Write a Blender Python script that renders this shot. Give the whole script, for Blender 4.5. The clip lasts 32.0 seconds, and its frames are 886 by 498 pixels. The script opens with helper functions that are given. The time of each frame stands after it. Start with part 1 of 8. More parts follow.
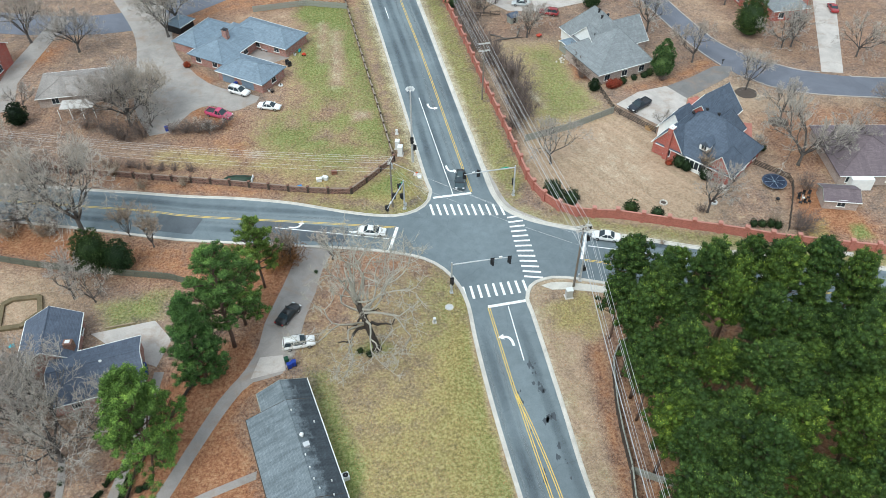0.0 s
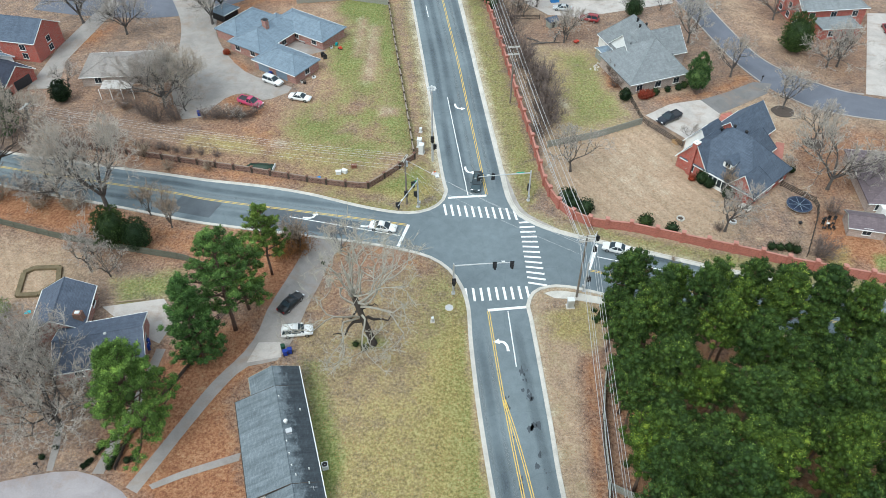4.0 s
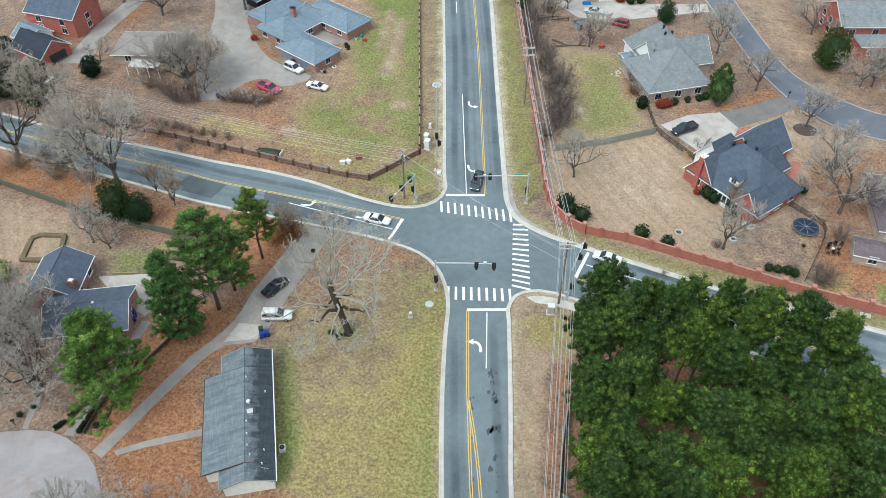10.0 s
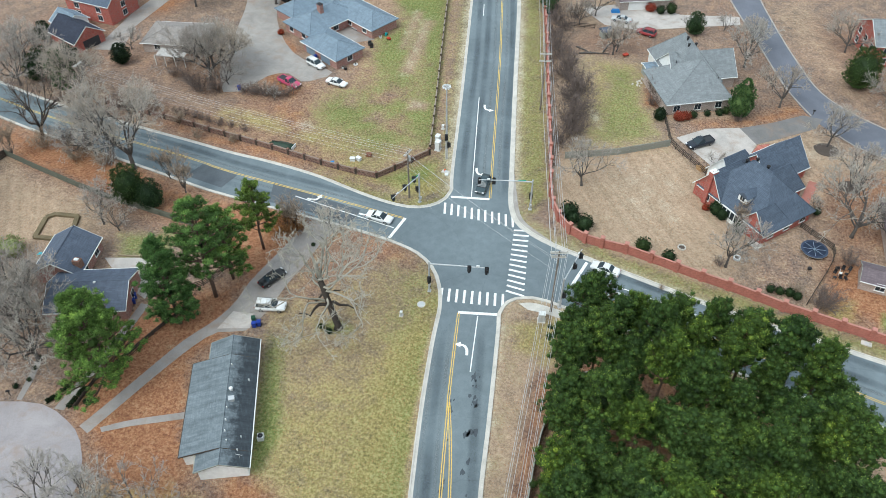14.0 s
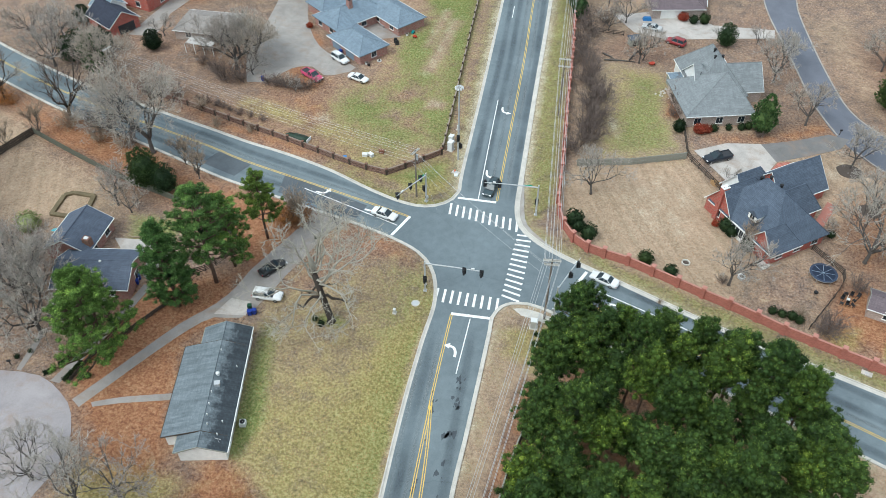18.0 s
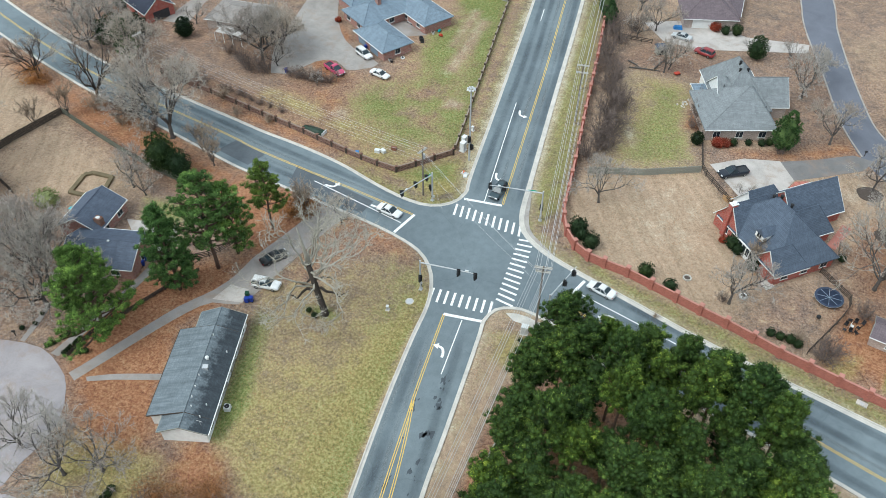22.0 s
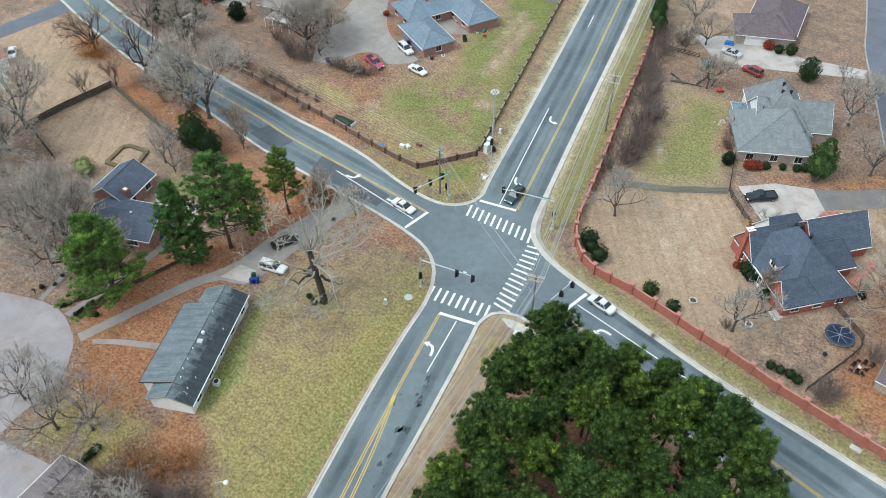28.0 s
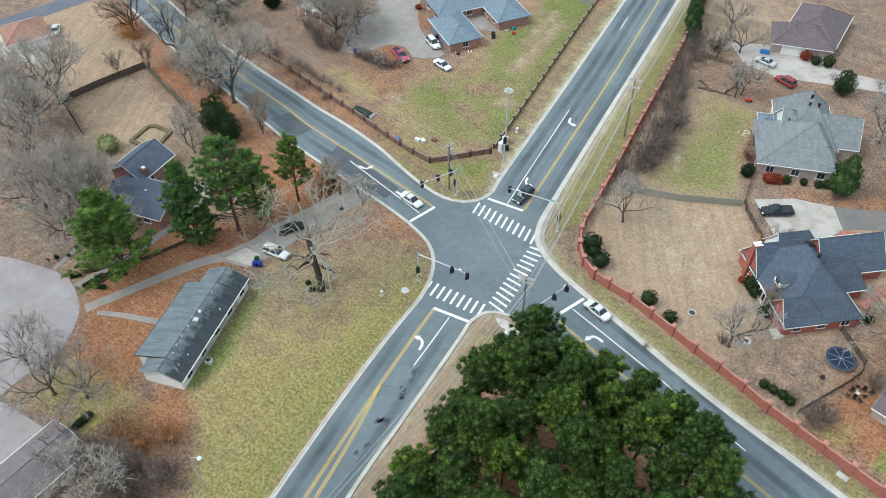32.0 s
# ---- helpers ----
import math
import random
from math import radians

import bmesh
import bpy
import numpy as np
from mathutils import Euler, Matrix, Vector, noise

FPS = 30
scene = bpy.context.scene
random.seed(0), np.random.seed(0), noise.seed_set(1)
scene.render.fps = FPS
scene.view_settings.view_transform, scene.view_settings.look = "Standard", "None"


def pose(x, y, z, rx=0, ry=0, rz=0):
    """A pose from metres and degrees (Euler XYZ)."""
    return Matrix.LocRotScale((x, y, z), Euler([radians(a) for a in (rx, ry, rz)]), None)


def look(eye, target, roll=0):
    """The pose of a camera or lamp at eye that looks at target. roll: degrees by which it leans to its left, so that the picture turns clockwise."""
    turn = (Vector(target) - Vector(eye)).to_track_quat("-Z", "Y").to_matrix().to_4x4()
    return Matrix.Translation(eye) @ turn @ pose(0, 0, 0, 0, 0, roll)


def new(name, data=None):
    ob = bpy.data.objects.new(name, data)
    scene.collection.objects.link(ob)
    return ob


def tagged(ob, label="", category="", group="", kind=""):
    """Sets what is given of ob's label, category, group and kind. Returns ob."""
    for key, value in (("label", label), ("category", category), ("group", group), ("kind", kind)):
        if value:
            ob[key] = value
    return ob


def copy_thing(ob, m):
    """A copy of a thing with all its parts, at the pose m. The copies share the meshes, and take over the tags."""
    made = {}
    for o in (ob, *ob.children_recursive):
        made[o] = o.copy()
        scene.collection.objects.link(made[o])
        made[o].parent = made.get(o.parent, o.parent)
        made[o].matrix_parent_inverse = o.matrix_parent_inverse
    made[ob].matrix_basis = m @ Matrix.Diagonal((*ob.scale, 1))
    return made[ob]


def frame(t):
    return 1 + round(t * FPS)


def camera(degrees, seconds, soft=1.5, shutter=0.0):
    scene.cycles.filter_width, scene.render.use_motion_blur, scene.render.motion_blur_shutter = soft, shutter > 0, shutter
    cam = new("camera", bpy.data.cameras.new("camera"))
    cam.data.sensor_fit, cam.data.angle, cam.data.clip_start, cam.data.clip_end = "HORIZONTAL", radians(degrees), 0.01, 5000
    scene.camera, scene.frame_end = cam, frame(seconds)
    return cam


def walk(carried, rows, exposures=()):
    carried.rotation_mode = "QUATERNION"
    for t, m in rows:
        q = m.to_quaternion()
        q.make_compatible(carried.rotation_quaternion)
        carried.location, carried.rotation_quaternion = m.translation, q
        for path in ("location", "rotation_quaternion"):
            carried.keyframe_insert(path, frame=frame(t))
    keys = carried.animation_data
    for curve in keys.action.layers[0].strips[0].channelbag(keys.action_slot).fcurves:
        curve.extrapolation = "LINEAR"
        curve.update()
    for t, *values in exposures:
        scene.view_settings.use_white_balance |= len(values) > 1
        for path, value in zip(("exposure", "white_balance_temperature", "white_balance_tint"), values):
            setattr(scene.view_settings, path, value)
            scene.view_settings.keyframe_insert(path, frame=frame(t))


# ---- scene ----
# the camera: a small aircraft circling a crossroads, metres and degrees
cam = camera(60.16, 32.0, soft=0.8)
PATH_ROWS = [
    (0.0, -12.78, -78.75, 89.78, 45.851, 0.055, -4.179),
    (0.5, -11.80, -78.79, 89.87, 45.840, 0.036, -3.520),
    (1.0, -10.81, -78.83, 89.96, 45.839, 0.033, -2.804),
    (1.5, -9.81, -78.87, 90.05, 45.794, 0.021, -2.103),
    (2.0, -8.79, -78.92, 90.13, 45.727, -0.036, -1.364),
    (2.5, -7.77, -78.97, 90.22, 45.675, -0.053, -0.570),
    (3.0, -6.76, -79.03, 90.31, 45.679, -0.056, 0.243),
    (3.5, -5.74, -79.08, 90.40, 45.688, -0.028, 1.004),
    (5.5, -1.68, -78.92, 90.64, 45.586, 0.069, 2.675),
    (5.7, -1.26, -78.90, 90.66, 45.546, 0.124, 2.192),
    (6.0, -0.70, -78.87, 90.68, 45.522, 0.109, 2.581),
    (6.5, 0.24, -78.81, 90.71, 45.483, 0.083, 3.230),
    (7.0, 1.17, -78.75, 90.75, 45.449, 0.042, 3.912),
    (7.5, 2.11, -78.69, 90.79, 45.395, 0.033, 4.532),
    (8.0, 3.05, -78.62, 90.84, 45.385, 0.078, 5.165),
    (8.5, 4.00, -78.53, 90.89, 45.419, 0.094, 5.866),
    (9.0, 4.97, -78.42, 90.94, 45.425, 0.103, 6.513),
    (9.5, 5.95, -78.30, 91.00, 45.399, 0.081, 7.172),
    (10.0, 6.94, -78.18, 91.06, 45.291, 0.058, 7.787),
    (10.5, 7.93, -78.04, 91.12, 45.144, 0.037, 8.378),
    (11.0, 8.92, -77.89, 91.18, 45.169, 0.024, 8.998),
    (11.5, 9.89, -77.73, 91.24, 45.205, 0.026, 9.603),
    (12.0, 10.86, -77.57, 91.30, 45.212, 0.039, 10.189),
    (12.5, 11.83, -77.41, 91.36, 45.250, 0.045, 10.810),
    (13.0, 12.79, -77.26, 91.42, 45.248, 0.062, 11.357),
    (14.5, 15.66, -76.81, 91.56, 45.350, 0.047, 13.128),
    (16.5, 19.27, -75.89, 91.82, 45.311, 0.040, 15.525),
    (17.0, 20.20, -75.56, 91.88, 45.290, 0.031, 16.165),
    (17.5, 21.14, -75.22, 91.94, 45.254, 0.014, 16.792),
    (18.0, 22.08, -74.87, 92.00, 45.155, -0.014, 17.415),
    (18.5, 23.02, -74.51, 92.06, 45.127, -0.040, 18.075),
    (19.0, 23.96, -74.15, 92.13, 45.077, -0.083, 18.735),
    (19.5, 24.90, -73.80, 92.21, 45.006, -0.105, 19.338),
    (20.0, 25.83, -73.47, 92.31, 44.979, -0.100, 19.900),
    (20.5, 26.74, -73.14, 92.43, 44.993, -0.085, 20.490),
    (21.0, 27.64, -72.82, 92.55, 44.969, -0.060, 21.089),
    (21.5, 28.52, -72.49, 92.67, 44.930, -0.059, 21.710),
    (22.0, 29.38, -72.15, 92.79, 44.892, -0.039, 22.298),
    (22.5, 30.23, -71.82, 92.90, 44.860, -0.031, 22.875),
    (23.0, 31.06, -71.49, 93.01, 44.847, -0.012, 23.484),
    (23.5, 31.87, -71.17, 93.10, 44.867, 0.023, 24.028),
    (24.0, 32.67, -70.84, 93.19, 44.832, 0.060, 24.619),
    (24.5, 33.46, -70.50, 93.27, 44.786, 0.069, 25.202),
    (25.0, 34.24, -70.14, 93.35, 44.778, 0.043, 25.820),
    (25.5, 35.03, -69.77, 93.43, 44.754, 0.033, 26.447),
    (27.5, 38.37, -67.98, 93.75, 44.627, 0.106, 29.024),
    (28.0, 39.27, -67.46, 93.80, 44.566, 0.105, 29.698),
    (28.5, 40.16, -66.91, 93.86, 44.481, 0.093, 30.418),
    (29.0, 41.07, -66.36, 93.91, 44.416, 0.069, 31.087),
    (29.5, 41.97, -65.81, 93.96, 44.298, 0.098, 31.733),
    (30.0, 42.89, -65.25, 94.02, 44.274, 0.147, 32.360),
    (30.5, 43.81, -64.67, 94.08, 44.269, 0.202, 32.977),
    (31.0, 44.74, -64.09, 94.15, 44.243, 0.223, 33.642),
    (31.5, 45.69, -63.49, 94.22, 44.171, 0.309, 34.300),
    (32.0, 46.65, -62.90, 94.29, 44.134, 0.426, 34.982),
]
walk(cam, [(t, pose(x, y, z, rx, ry, rz)) for t, x, y, z, rx, ry, rz in PATH_ROWS], [(0.0, 0.37, 6060, 1.0), (32.0, 0.28, 6060, 1.0)])

from mathutils import geometry

# ---- light: an even overcast sky with a broad, weak sun ----
world = bpy.data.worlds.new("overcast_sky")
scene.world = world
world.use_nodes = True
wn, wl = world.node_tree.nodes, world.node_tree.links
sky = wn.new("ShaderNodeTexSky")
sky.sky_type, sky.sun_disc = "NISHITA", False
sky.sun_elevation, sky.sun_rotation = radians(48), radians(200)
sky.air_density, sky.dust_density = 1.2, 3.0
# an overcast dome: brightest overhead, a third of that at the horizon
dome = wn.new("ShaderNodeTexCoord")
upz = wn.new("ShaderNodeSeparateXYZ")
wl.new(dome.outputs["Generated"], upz.inputs[0])
rise = wn.new("ShaderNodeValToRGB")
rise.color_ramp.elements[0].color, rise.color_ramp.elements[1].color = (3.4, 3.7, 4.1, 1), (10.6, 11.1, 11.8, 1)
wl.new(upz.outputs[2], rise.inputs[0])
grey = wn.new("ShaderNodeMixRGB")
grey.inputs[0].default_value = 0.7
wl.new(rise.outputs[0], grey.inputs[2])
wl.new(sky.outputs[0], grey.inputs[1])
wl.new(grey.outputs[0], wn["Background"].inputs[0])
wn["Background"].inputs[1].default_value = 0.12
sun = new("sun", bpy.data.lights.new("sun", "SUN"))
sun.data.energy, sun.data.angle, sun.data.color = 1.6, radians(25), (1.0, 0.98, 0.95)
sun.matrix_world = look((0, 0, 60), (32, 36, 0))

# ---- materials ----
MATS = {}


def noise_tex(nt, scale, detail=4, rough=0.55, vec=None, dist=0.0):
    n = nt.nodes.new("ShaderNodeTexNoise")
    n.inputs["Scale"].default_value, n.inputs["Detail"].default_value = scale, detail
    n.inputs["Roughness"].default_value, n.inputs["Distortion"].default_value = rough, dist
    if vec:
        nt.links.new(vec, n.inputs["Vector"])
    return n.outputs["Fac"]


def ramp(nt, fac, *stops):
    r = nt.nodes.new("ShaderNodeValToRGB")
    el = r.color_ramp.elements
    while len(el) < len(stops):
        el.new(0.5)
    for e, (p, c) in zip(el, stops):
        e.position, e.color = p, (*c, 1) if len(c) == 3 else c
    nt.links.new(fac, r.inputs[0])
    return r.outputs[0]


def mix(nt, fac, a, b, mode="MIX"):
    m = nt.nodes.new("ShaderNodeMixRGB")
    m.blend_type = mode
    for k, v in ((0, fac), (1, a), (2, b)):
        if isinstance(v, (int, float)):
            m.inputs[k].default_value = v
        elif isinstance(v, tuple):
            m.inputs[k].default_value = (*v, 1)
        else:
            nt.links.new(v, m.inputs[k])
    return m.outputs[0]


def maths(nt, op, a, b=0.0):
    m = nt.nodes.new("ShaderNodeMath")
    m.operation = op
    for k, v in ((0, a), (1, b)):
        if isinstance(v, (int, float)):
            m.inputs[k].default_value = v
        else:
            nt.links.new(v, m.inputs[k])
    return m.outputs[0]


def material(name, rough=0.8, metal=0.0):
    m = bpy.data.materials.new(name)
    m.use_nodes = True
    nt = m.node_tree
    b = nt.nodes["Principled BSDF"]
    b.inputs["Roughness"].default_value, b.inputs["Metallic"].default_value = rough, metal
    b.inputs["Specular IOR Level"].default_value = 0.3
    return m, nt, b


def place(nt, world_space=False):
    if world_space:
        return nt.nodes.new("ShaderNodeNewGeometry").outputs["Position"]
    return nt.nodes.new("ShaderNodeTexCoord").outputs["Object"]


def bump(nt, b, height, strength=0.4, dist=0.02):
    n = nt.nodes.new("ShaderNodeBump")
    n.inputs["Strength"].default_value, n.inputs["Distance"].default_value = strength, dist
    nt.links.new(height, n.inputs["Height"])
    nt.links.new(n.outputs[0], b.inputs["Normal"])


def plain(name, c, rough=0.7, metal=0.0, var=0.25, scale=1.5, island=False, each=False):
    """A painted or raw surface: its colour varied by fine grain and broad stains."""
    if name in MATS:
        return MATS[name]
    m, nt, b = material(name, rough, metal)
    v = place(nt)
    dark = tuple(x * (1 - var) for x in c)
    lite = tuple(min(1, x * (1 + var * 0.6)) for x in c)
    col = ramp(nt, noise_tex(nt, scale, 6, 0.6, v), (0.3, dark), (0.7, lite))
    fine = noise_tex(nt, scale * 14, 3, 0.6, v)
    col = mix(nt, 0.25, col, ramp(nt, fine, (0.3, dark), (0.7, lite)))
    if island:
        r = nt.nodes.new("ShaderNodeNewGeometry").outputs["Random Per Island"]
        col = mix(nt, 1.0, col, ramp(nt, r, (0, (0.75, 0.75, 0.75)), (1, (1.2, 1.2, 1.2))), "MULTIPLY")
    if each:
        r = nt.nodes.new("ShaderNodeObjectInfo").outputs["Random"]
        col = mix(nt, 1.0, col, ramp(nt, r, (0, (0.78, 0.7, 0.66)), (0.35, (1.0, 0.96, 0.92)), (0.7, (1.02, 1.03, 1.0)), (1, (1.12, 1.0, 0.86))), "MULTIPLY")
    nt.links.new(col, b.inputs["Base Color"])
    bump(nt, b, fine, 0.2, 0.01)
    MATS[name] = m
    return m


def asphalt_mat():
    m, nt, b = material("asphalt", 0.68)
    v = place(nt, True)
    broad = noise_tex(nt, 0.09, 5, 0.6, v)
    mid = noise_tex(nt, 0.7, 6, 0.65, v, 0.4)
    fine = noise_tex(nt, 9, 4, 0.7, v)
    col = ramp(nt, broad, (0.3, (0.135, 0.168, 0.185)), (0.7, (0.196, 0.24, 0.264)))
    col = mix(nt, 0.45, col, ramp(nt, mid, (0.35, (0.12, 0.15, 0.166)), (0.65, (0.2, 0.242, 0.262))))
    col = mix(nt, 0.22, col, ramp(nt, fine, (0.3, (0.08, 0.09, 0.095)), (0.7, (0.23, 0.245, 0.25))))
    # worn patches where traffic polishes the surface
    worn = noise_tex(nt, 0.045, 3, 0.5, v, 1.2)
    col = mix(nt, 0.6, col, ramp(nt, worn, (0.4, (0.82, 0.83, 0.84)), (0.62, (1.14, 1.15, 1.14))), "MULTIPLY")
    seam = nt.nodes.new("ShaderNodeTexVoronoi")
    seam.feature = "DISTANCE_TO_EDGE"
    seam.inputs["Scale"].default_value = 0.07
    warp = nt.nodes.new("ShaderNodeVectorMath")
    warp.operation = "ADD"
    nz = nt.nodes.new("ShaderNodeTexNoise")
    nz.inputs["Scale"].default_value, nz.inputs["Detail"].default_value = 0.5, 6
    nt.links.new(v, nz.inputs["Vector"])
    nt.links.new(v, warp.inputs[0])
    nt.links.new(nz.outputs["Color"], warp.inputs[1])
    nt.links.new(warp.outputs[0], seam.inputs["Vector"])
    crack = ramp(nt, seam.outputs["Distance"], (0.0, (0.6, 0.6, 0.6)), (0.004, (1, 1, 1)))
    col = mix(nt, 0.4, col, crack, "MULTIPLY")
    nt.links.new(col, b.inputs["Base Color"])
    bump(nt, b, fine, 0.3, 0.01)
    return m


def concrete_mat(name, c, scale=0.35, dusty=False):
    m, nt, b = material(name, 0.9)
    v = place(nt, True)
    col = ramp(nt, noise_tex(nt, scale, 7, 0.65, v, 0.6), (0.25, tuple(x * 0.62 for x in c)), (0.75, tuple(min(1, x * 1.15) for x in c)))
    fine = noise_tex(nt, 6, 4, 0.7, v)
    col = mix(nt, 0.3, col, ramp(nt, fine, (0.3, tuple(x * 0.6 for x in c)), (0.7, tuple(min(1, x * 1.2) for x in c))))
    if dusty:
        drift = ramp(nt, noise_tex(nt, 0.22, 8, 0.75, v, 0.4), (0.5, (0, 0, 0)), (0.68, (0.62, 0.62, 0.62)))
        col = mix(nt, drift, col, (0.29, 0.205, 0.15))
    nt.links.new(col, b.inputs["Base Color"])
    bump(nt, b, fine, 0.2, 0.01)
    return m


def paint_mat(name, c):
    """Road paint, worn through in spots."""
    m, nt, b = material(name, 0.7)
    v = place(nt, True)
    worn = noise_tex(nt, 3.0, 7, 0.75, v)
    col = ramp(nt, worn, (0.3, tuple(x * 0.55 for x in c)), (0.48, c))
    nt.links.new(col, b.inputs["Base Color"])
    return m


def ground_mat():
    """Dormant turf, green turf, leaf litter and woodland floor, laid out by the cover map of the ground sheet."""
    m, nt, b = material("ground_cover", 0.95)
    b.inputs["Specular IOR Level"].default_value = 0.1
    v = place(nt, True)
    att = nt.nodes.new("ShaderNodeVertexColor")
    att.layer_name = "cover"
    sep = nt.nodes.new("ShaderNodeSeparateColor")
    nt.links.new(att.outputs[0], sep.inputs[0])
    broad = noise_tex(nt, 0.05, 6, 0.6, v, 0.5)
    mid = noise_tex(nt, 0.35, 8, 0.7, v, 0.3)
    fine = noise_tex(nt, 2.3, 7, 0.76, v, 0.25)
    grain = noise_tex(nt, 7, 5, 0.85, v)
    tex = mix(nt, 0.8, mid, fine)
    tex = maths(nt, "ADD", maths(nt, "MULTIPLY", maths(nt, "SUBTRACT", tex, 0.5), 1.25), 0.5)
    green = ramp(nt, tex, (0.38, (0.098, 0.118, 0.032)), (0.5, (0.178, 0.2, 0.066)), (0.6, (0.262, 0.275, 0.118)))
    olive = ramp(nt, tex, (0.38, (0.155, 0.132, 0.058)), (0.5, (0.295, 0.24, 0.092)), (0.6, (0.41, 0.343, 0.162)))
    tan = ramp(nt, tex, (0.36, (0.29, 0.207, 0.145)), (0.5, (0.385, 0.276, 0.192)), (0.63, (0.46, 0.345, 0.252)))
    # mowing leaves faint streaks in the dormant turf
    cut = nt.nodes.new("ShaderNodeSeparateXYZ")
    nt.links.new(v, cut.inputs[0])
    lay = nt.nodes.new("ShaderNodeCombineXYZ")
    nt.links.new(maths(nt, "ADD", maths(nt, "MULTIPLY", cut.outputs[0], 0.03), maths(nt, "MULTIPLY", cut.outputs[1], -0.05)), lay.inputs[0])
    nt.links.new(maths(nt, "ADD", maths(nt, "MULTIPLY", cut.outputs[0], 0.75), maths(nt, "MULTIPLY", cut.outputs[1], 0.45)), lay.inputs[1])
    tan = mix(nt, 0.8, tan, ramp(nt, noise_tex(nt, 1.0, 4, 0.6, lay.outputs[0]), (0.35, (0.85, 0.87, 0.86)), (0.65, (1.12, 1.12, 1.14))), "MULTIPLY")
    leaf = ramp(nt, tex, (0.38, (0.135, 0.07, 0.046)), (0.5, (0.278, 0.158, 0.108)), (0.61, (0.39, 0.258, 0.172)))
    wood = ramp(nt, tex, (0.36, (0.1, 0.08, 0.068)), (0.5, (0.2, 0.162, 0.14)), (0.63, (0.31, 0.258, 0.224)))
    jit = maths(nt, "MULTIPLY", maths(nt, "SUBTRACT", grain, 0.5), 1.9)
    jit2 = maths(nt, "MULTIPLY", maths(nt, "SUBTRACT", mid, 0.5), 1.1)

    def mask(ch):
        s = maths(nt, "ADD", maths(nt, "ADD", ch, jit), jit2)
        return ramp(nt, s, (0.22, (0, 0, 0)), (0.78, (1, 1, 1)))

    rust = ramp(nt, tex, (0.36, (0.18, 0.072, 0.042)), (0.5, (0.315, 0.14, 0.07)), (0.63, (0.425, 0.235, 0.13)))
    deep = ramp(nt, maths(nt, "ADD", sep.outputs[2], maths(nt, "MULTIPLY", maths(nt, "SUBTRACT", mid, 0.5), 1.2)), (0.8, (0, 0, 0)), (1.1, (0.8, 0.8, 0.8)))
    leaf = mix(nt, deep, leaf, rust)
    col = mix(nt, mask(sep.outputs[2]), wood, leaf)
    col = mix(nt, mask(sep.outputs[1]), col, tan)
    col = mix(nt, mask(att.outputs["Alpha"]), col, olive)
    col = mix(nt, mask(sep.outputs[0]), col, green)
    bare = nt.nodes.new("ShaderNodeAttribute")
    bare.attribute_name = "sand"
    sand = ramp(nt, tex, (0.38, (0.36, 0.3, 0.225)), (0.5, (0.5, 0.435, 0.34)), (0.6, (0.6, 0.54, 0.44)))
    col = mix(nt, mask(bare.outputs["Fac"]), col, sand)
    # single fallen leaves lie over it all, thicker where the litter is
    fallen = nt.nodes.new("ShaderNodeTexVoronoi")
    fallen.inputs["Scale"].default_value = 3.6
    nt.links.new(v, fallen.inputs["Vector"])
    dots = ramp(nt, fallen.outputs["Distance"], (0.16, (1, 1, 1)), (0.24, (0, 0, 0)))
    some = ramp(nt, maths(nt, "ADD", mid, maths(nt, "MULTIPLY", sep.outputs[2], 0.45)), (0.48, (0, 0, 0)), (0.7, (0.85, 0.85, 0.85)))
    col = mix(nt, mix(nt, 1.0, dots, some, "MULTIPLY"), col, (0.4, 0.205, 0.1))
    speck = ramp(nt, grain, (0.37, (0.35, 0.35, 0.35)), (0.5, (1, 1, 1)), (0.63, (1.6, 1.58, 1.52)))
    col = mix(nt, 0.3, col, speck, "MULTIPLY")
    col = mix(nt, 0.5, col, ramp(nt, broad, (0.3, (0.74, 0.78, 0.76)), (0.7, (1.15, 1.12, 1.1))), "MULTIPLY")
    tuft = noise_tex(nt, 1.1, 5, 0.62, v, 0.4)
    col = mix(nt, 0.38, col, ramp(nt, tuft, (0.36, (0.7, 0.7, 0.68)), (0.5, (1, 1, 1)), (0.64, (1.26, 1.26, 1.26))), "MULTIPLY")
    nt.links.new(col, b.inputs["Base Color"])
    bump(nt, b, fine, 0.6, 0.08)
    return m


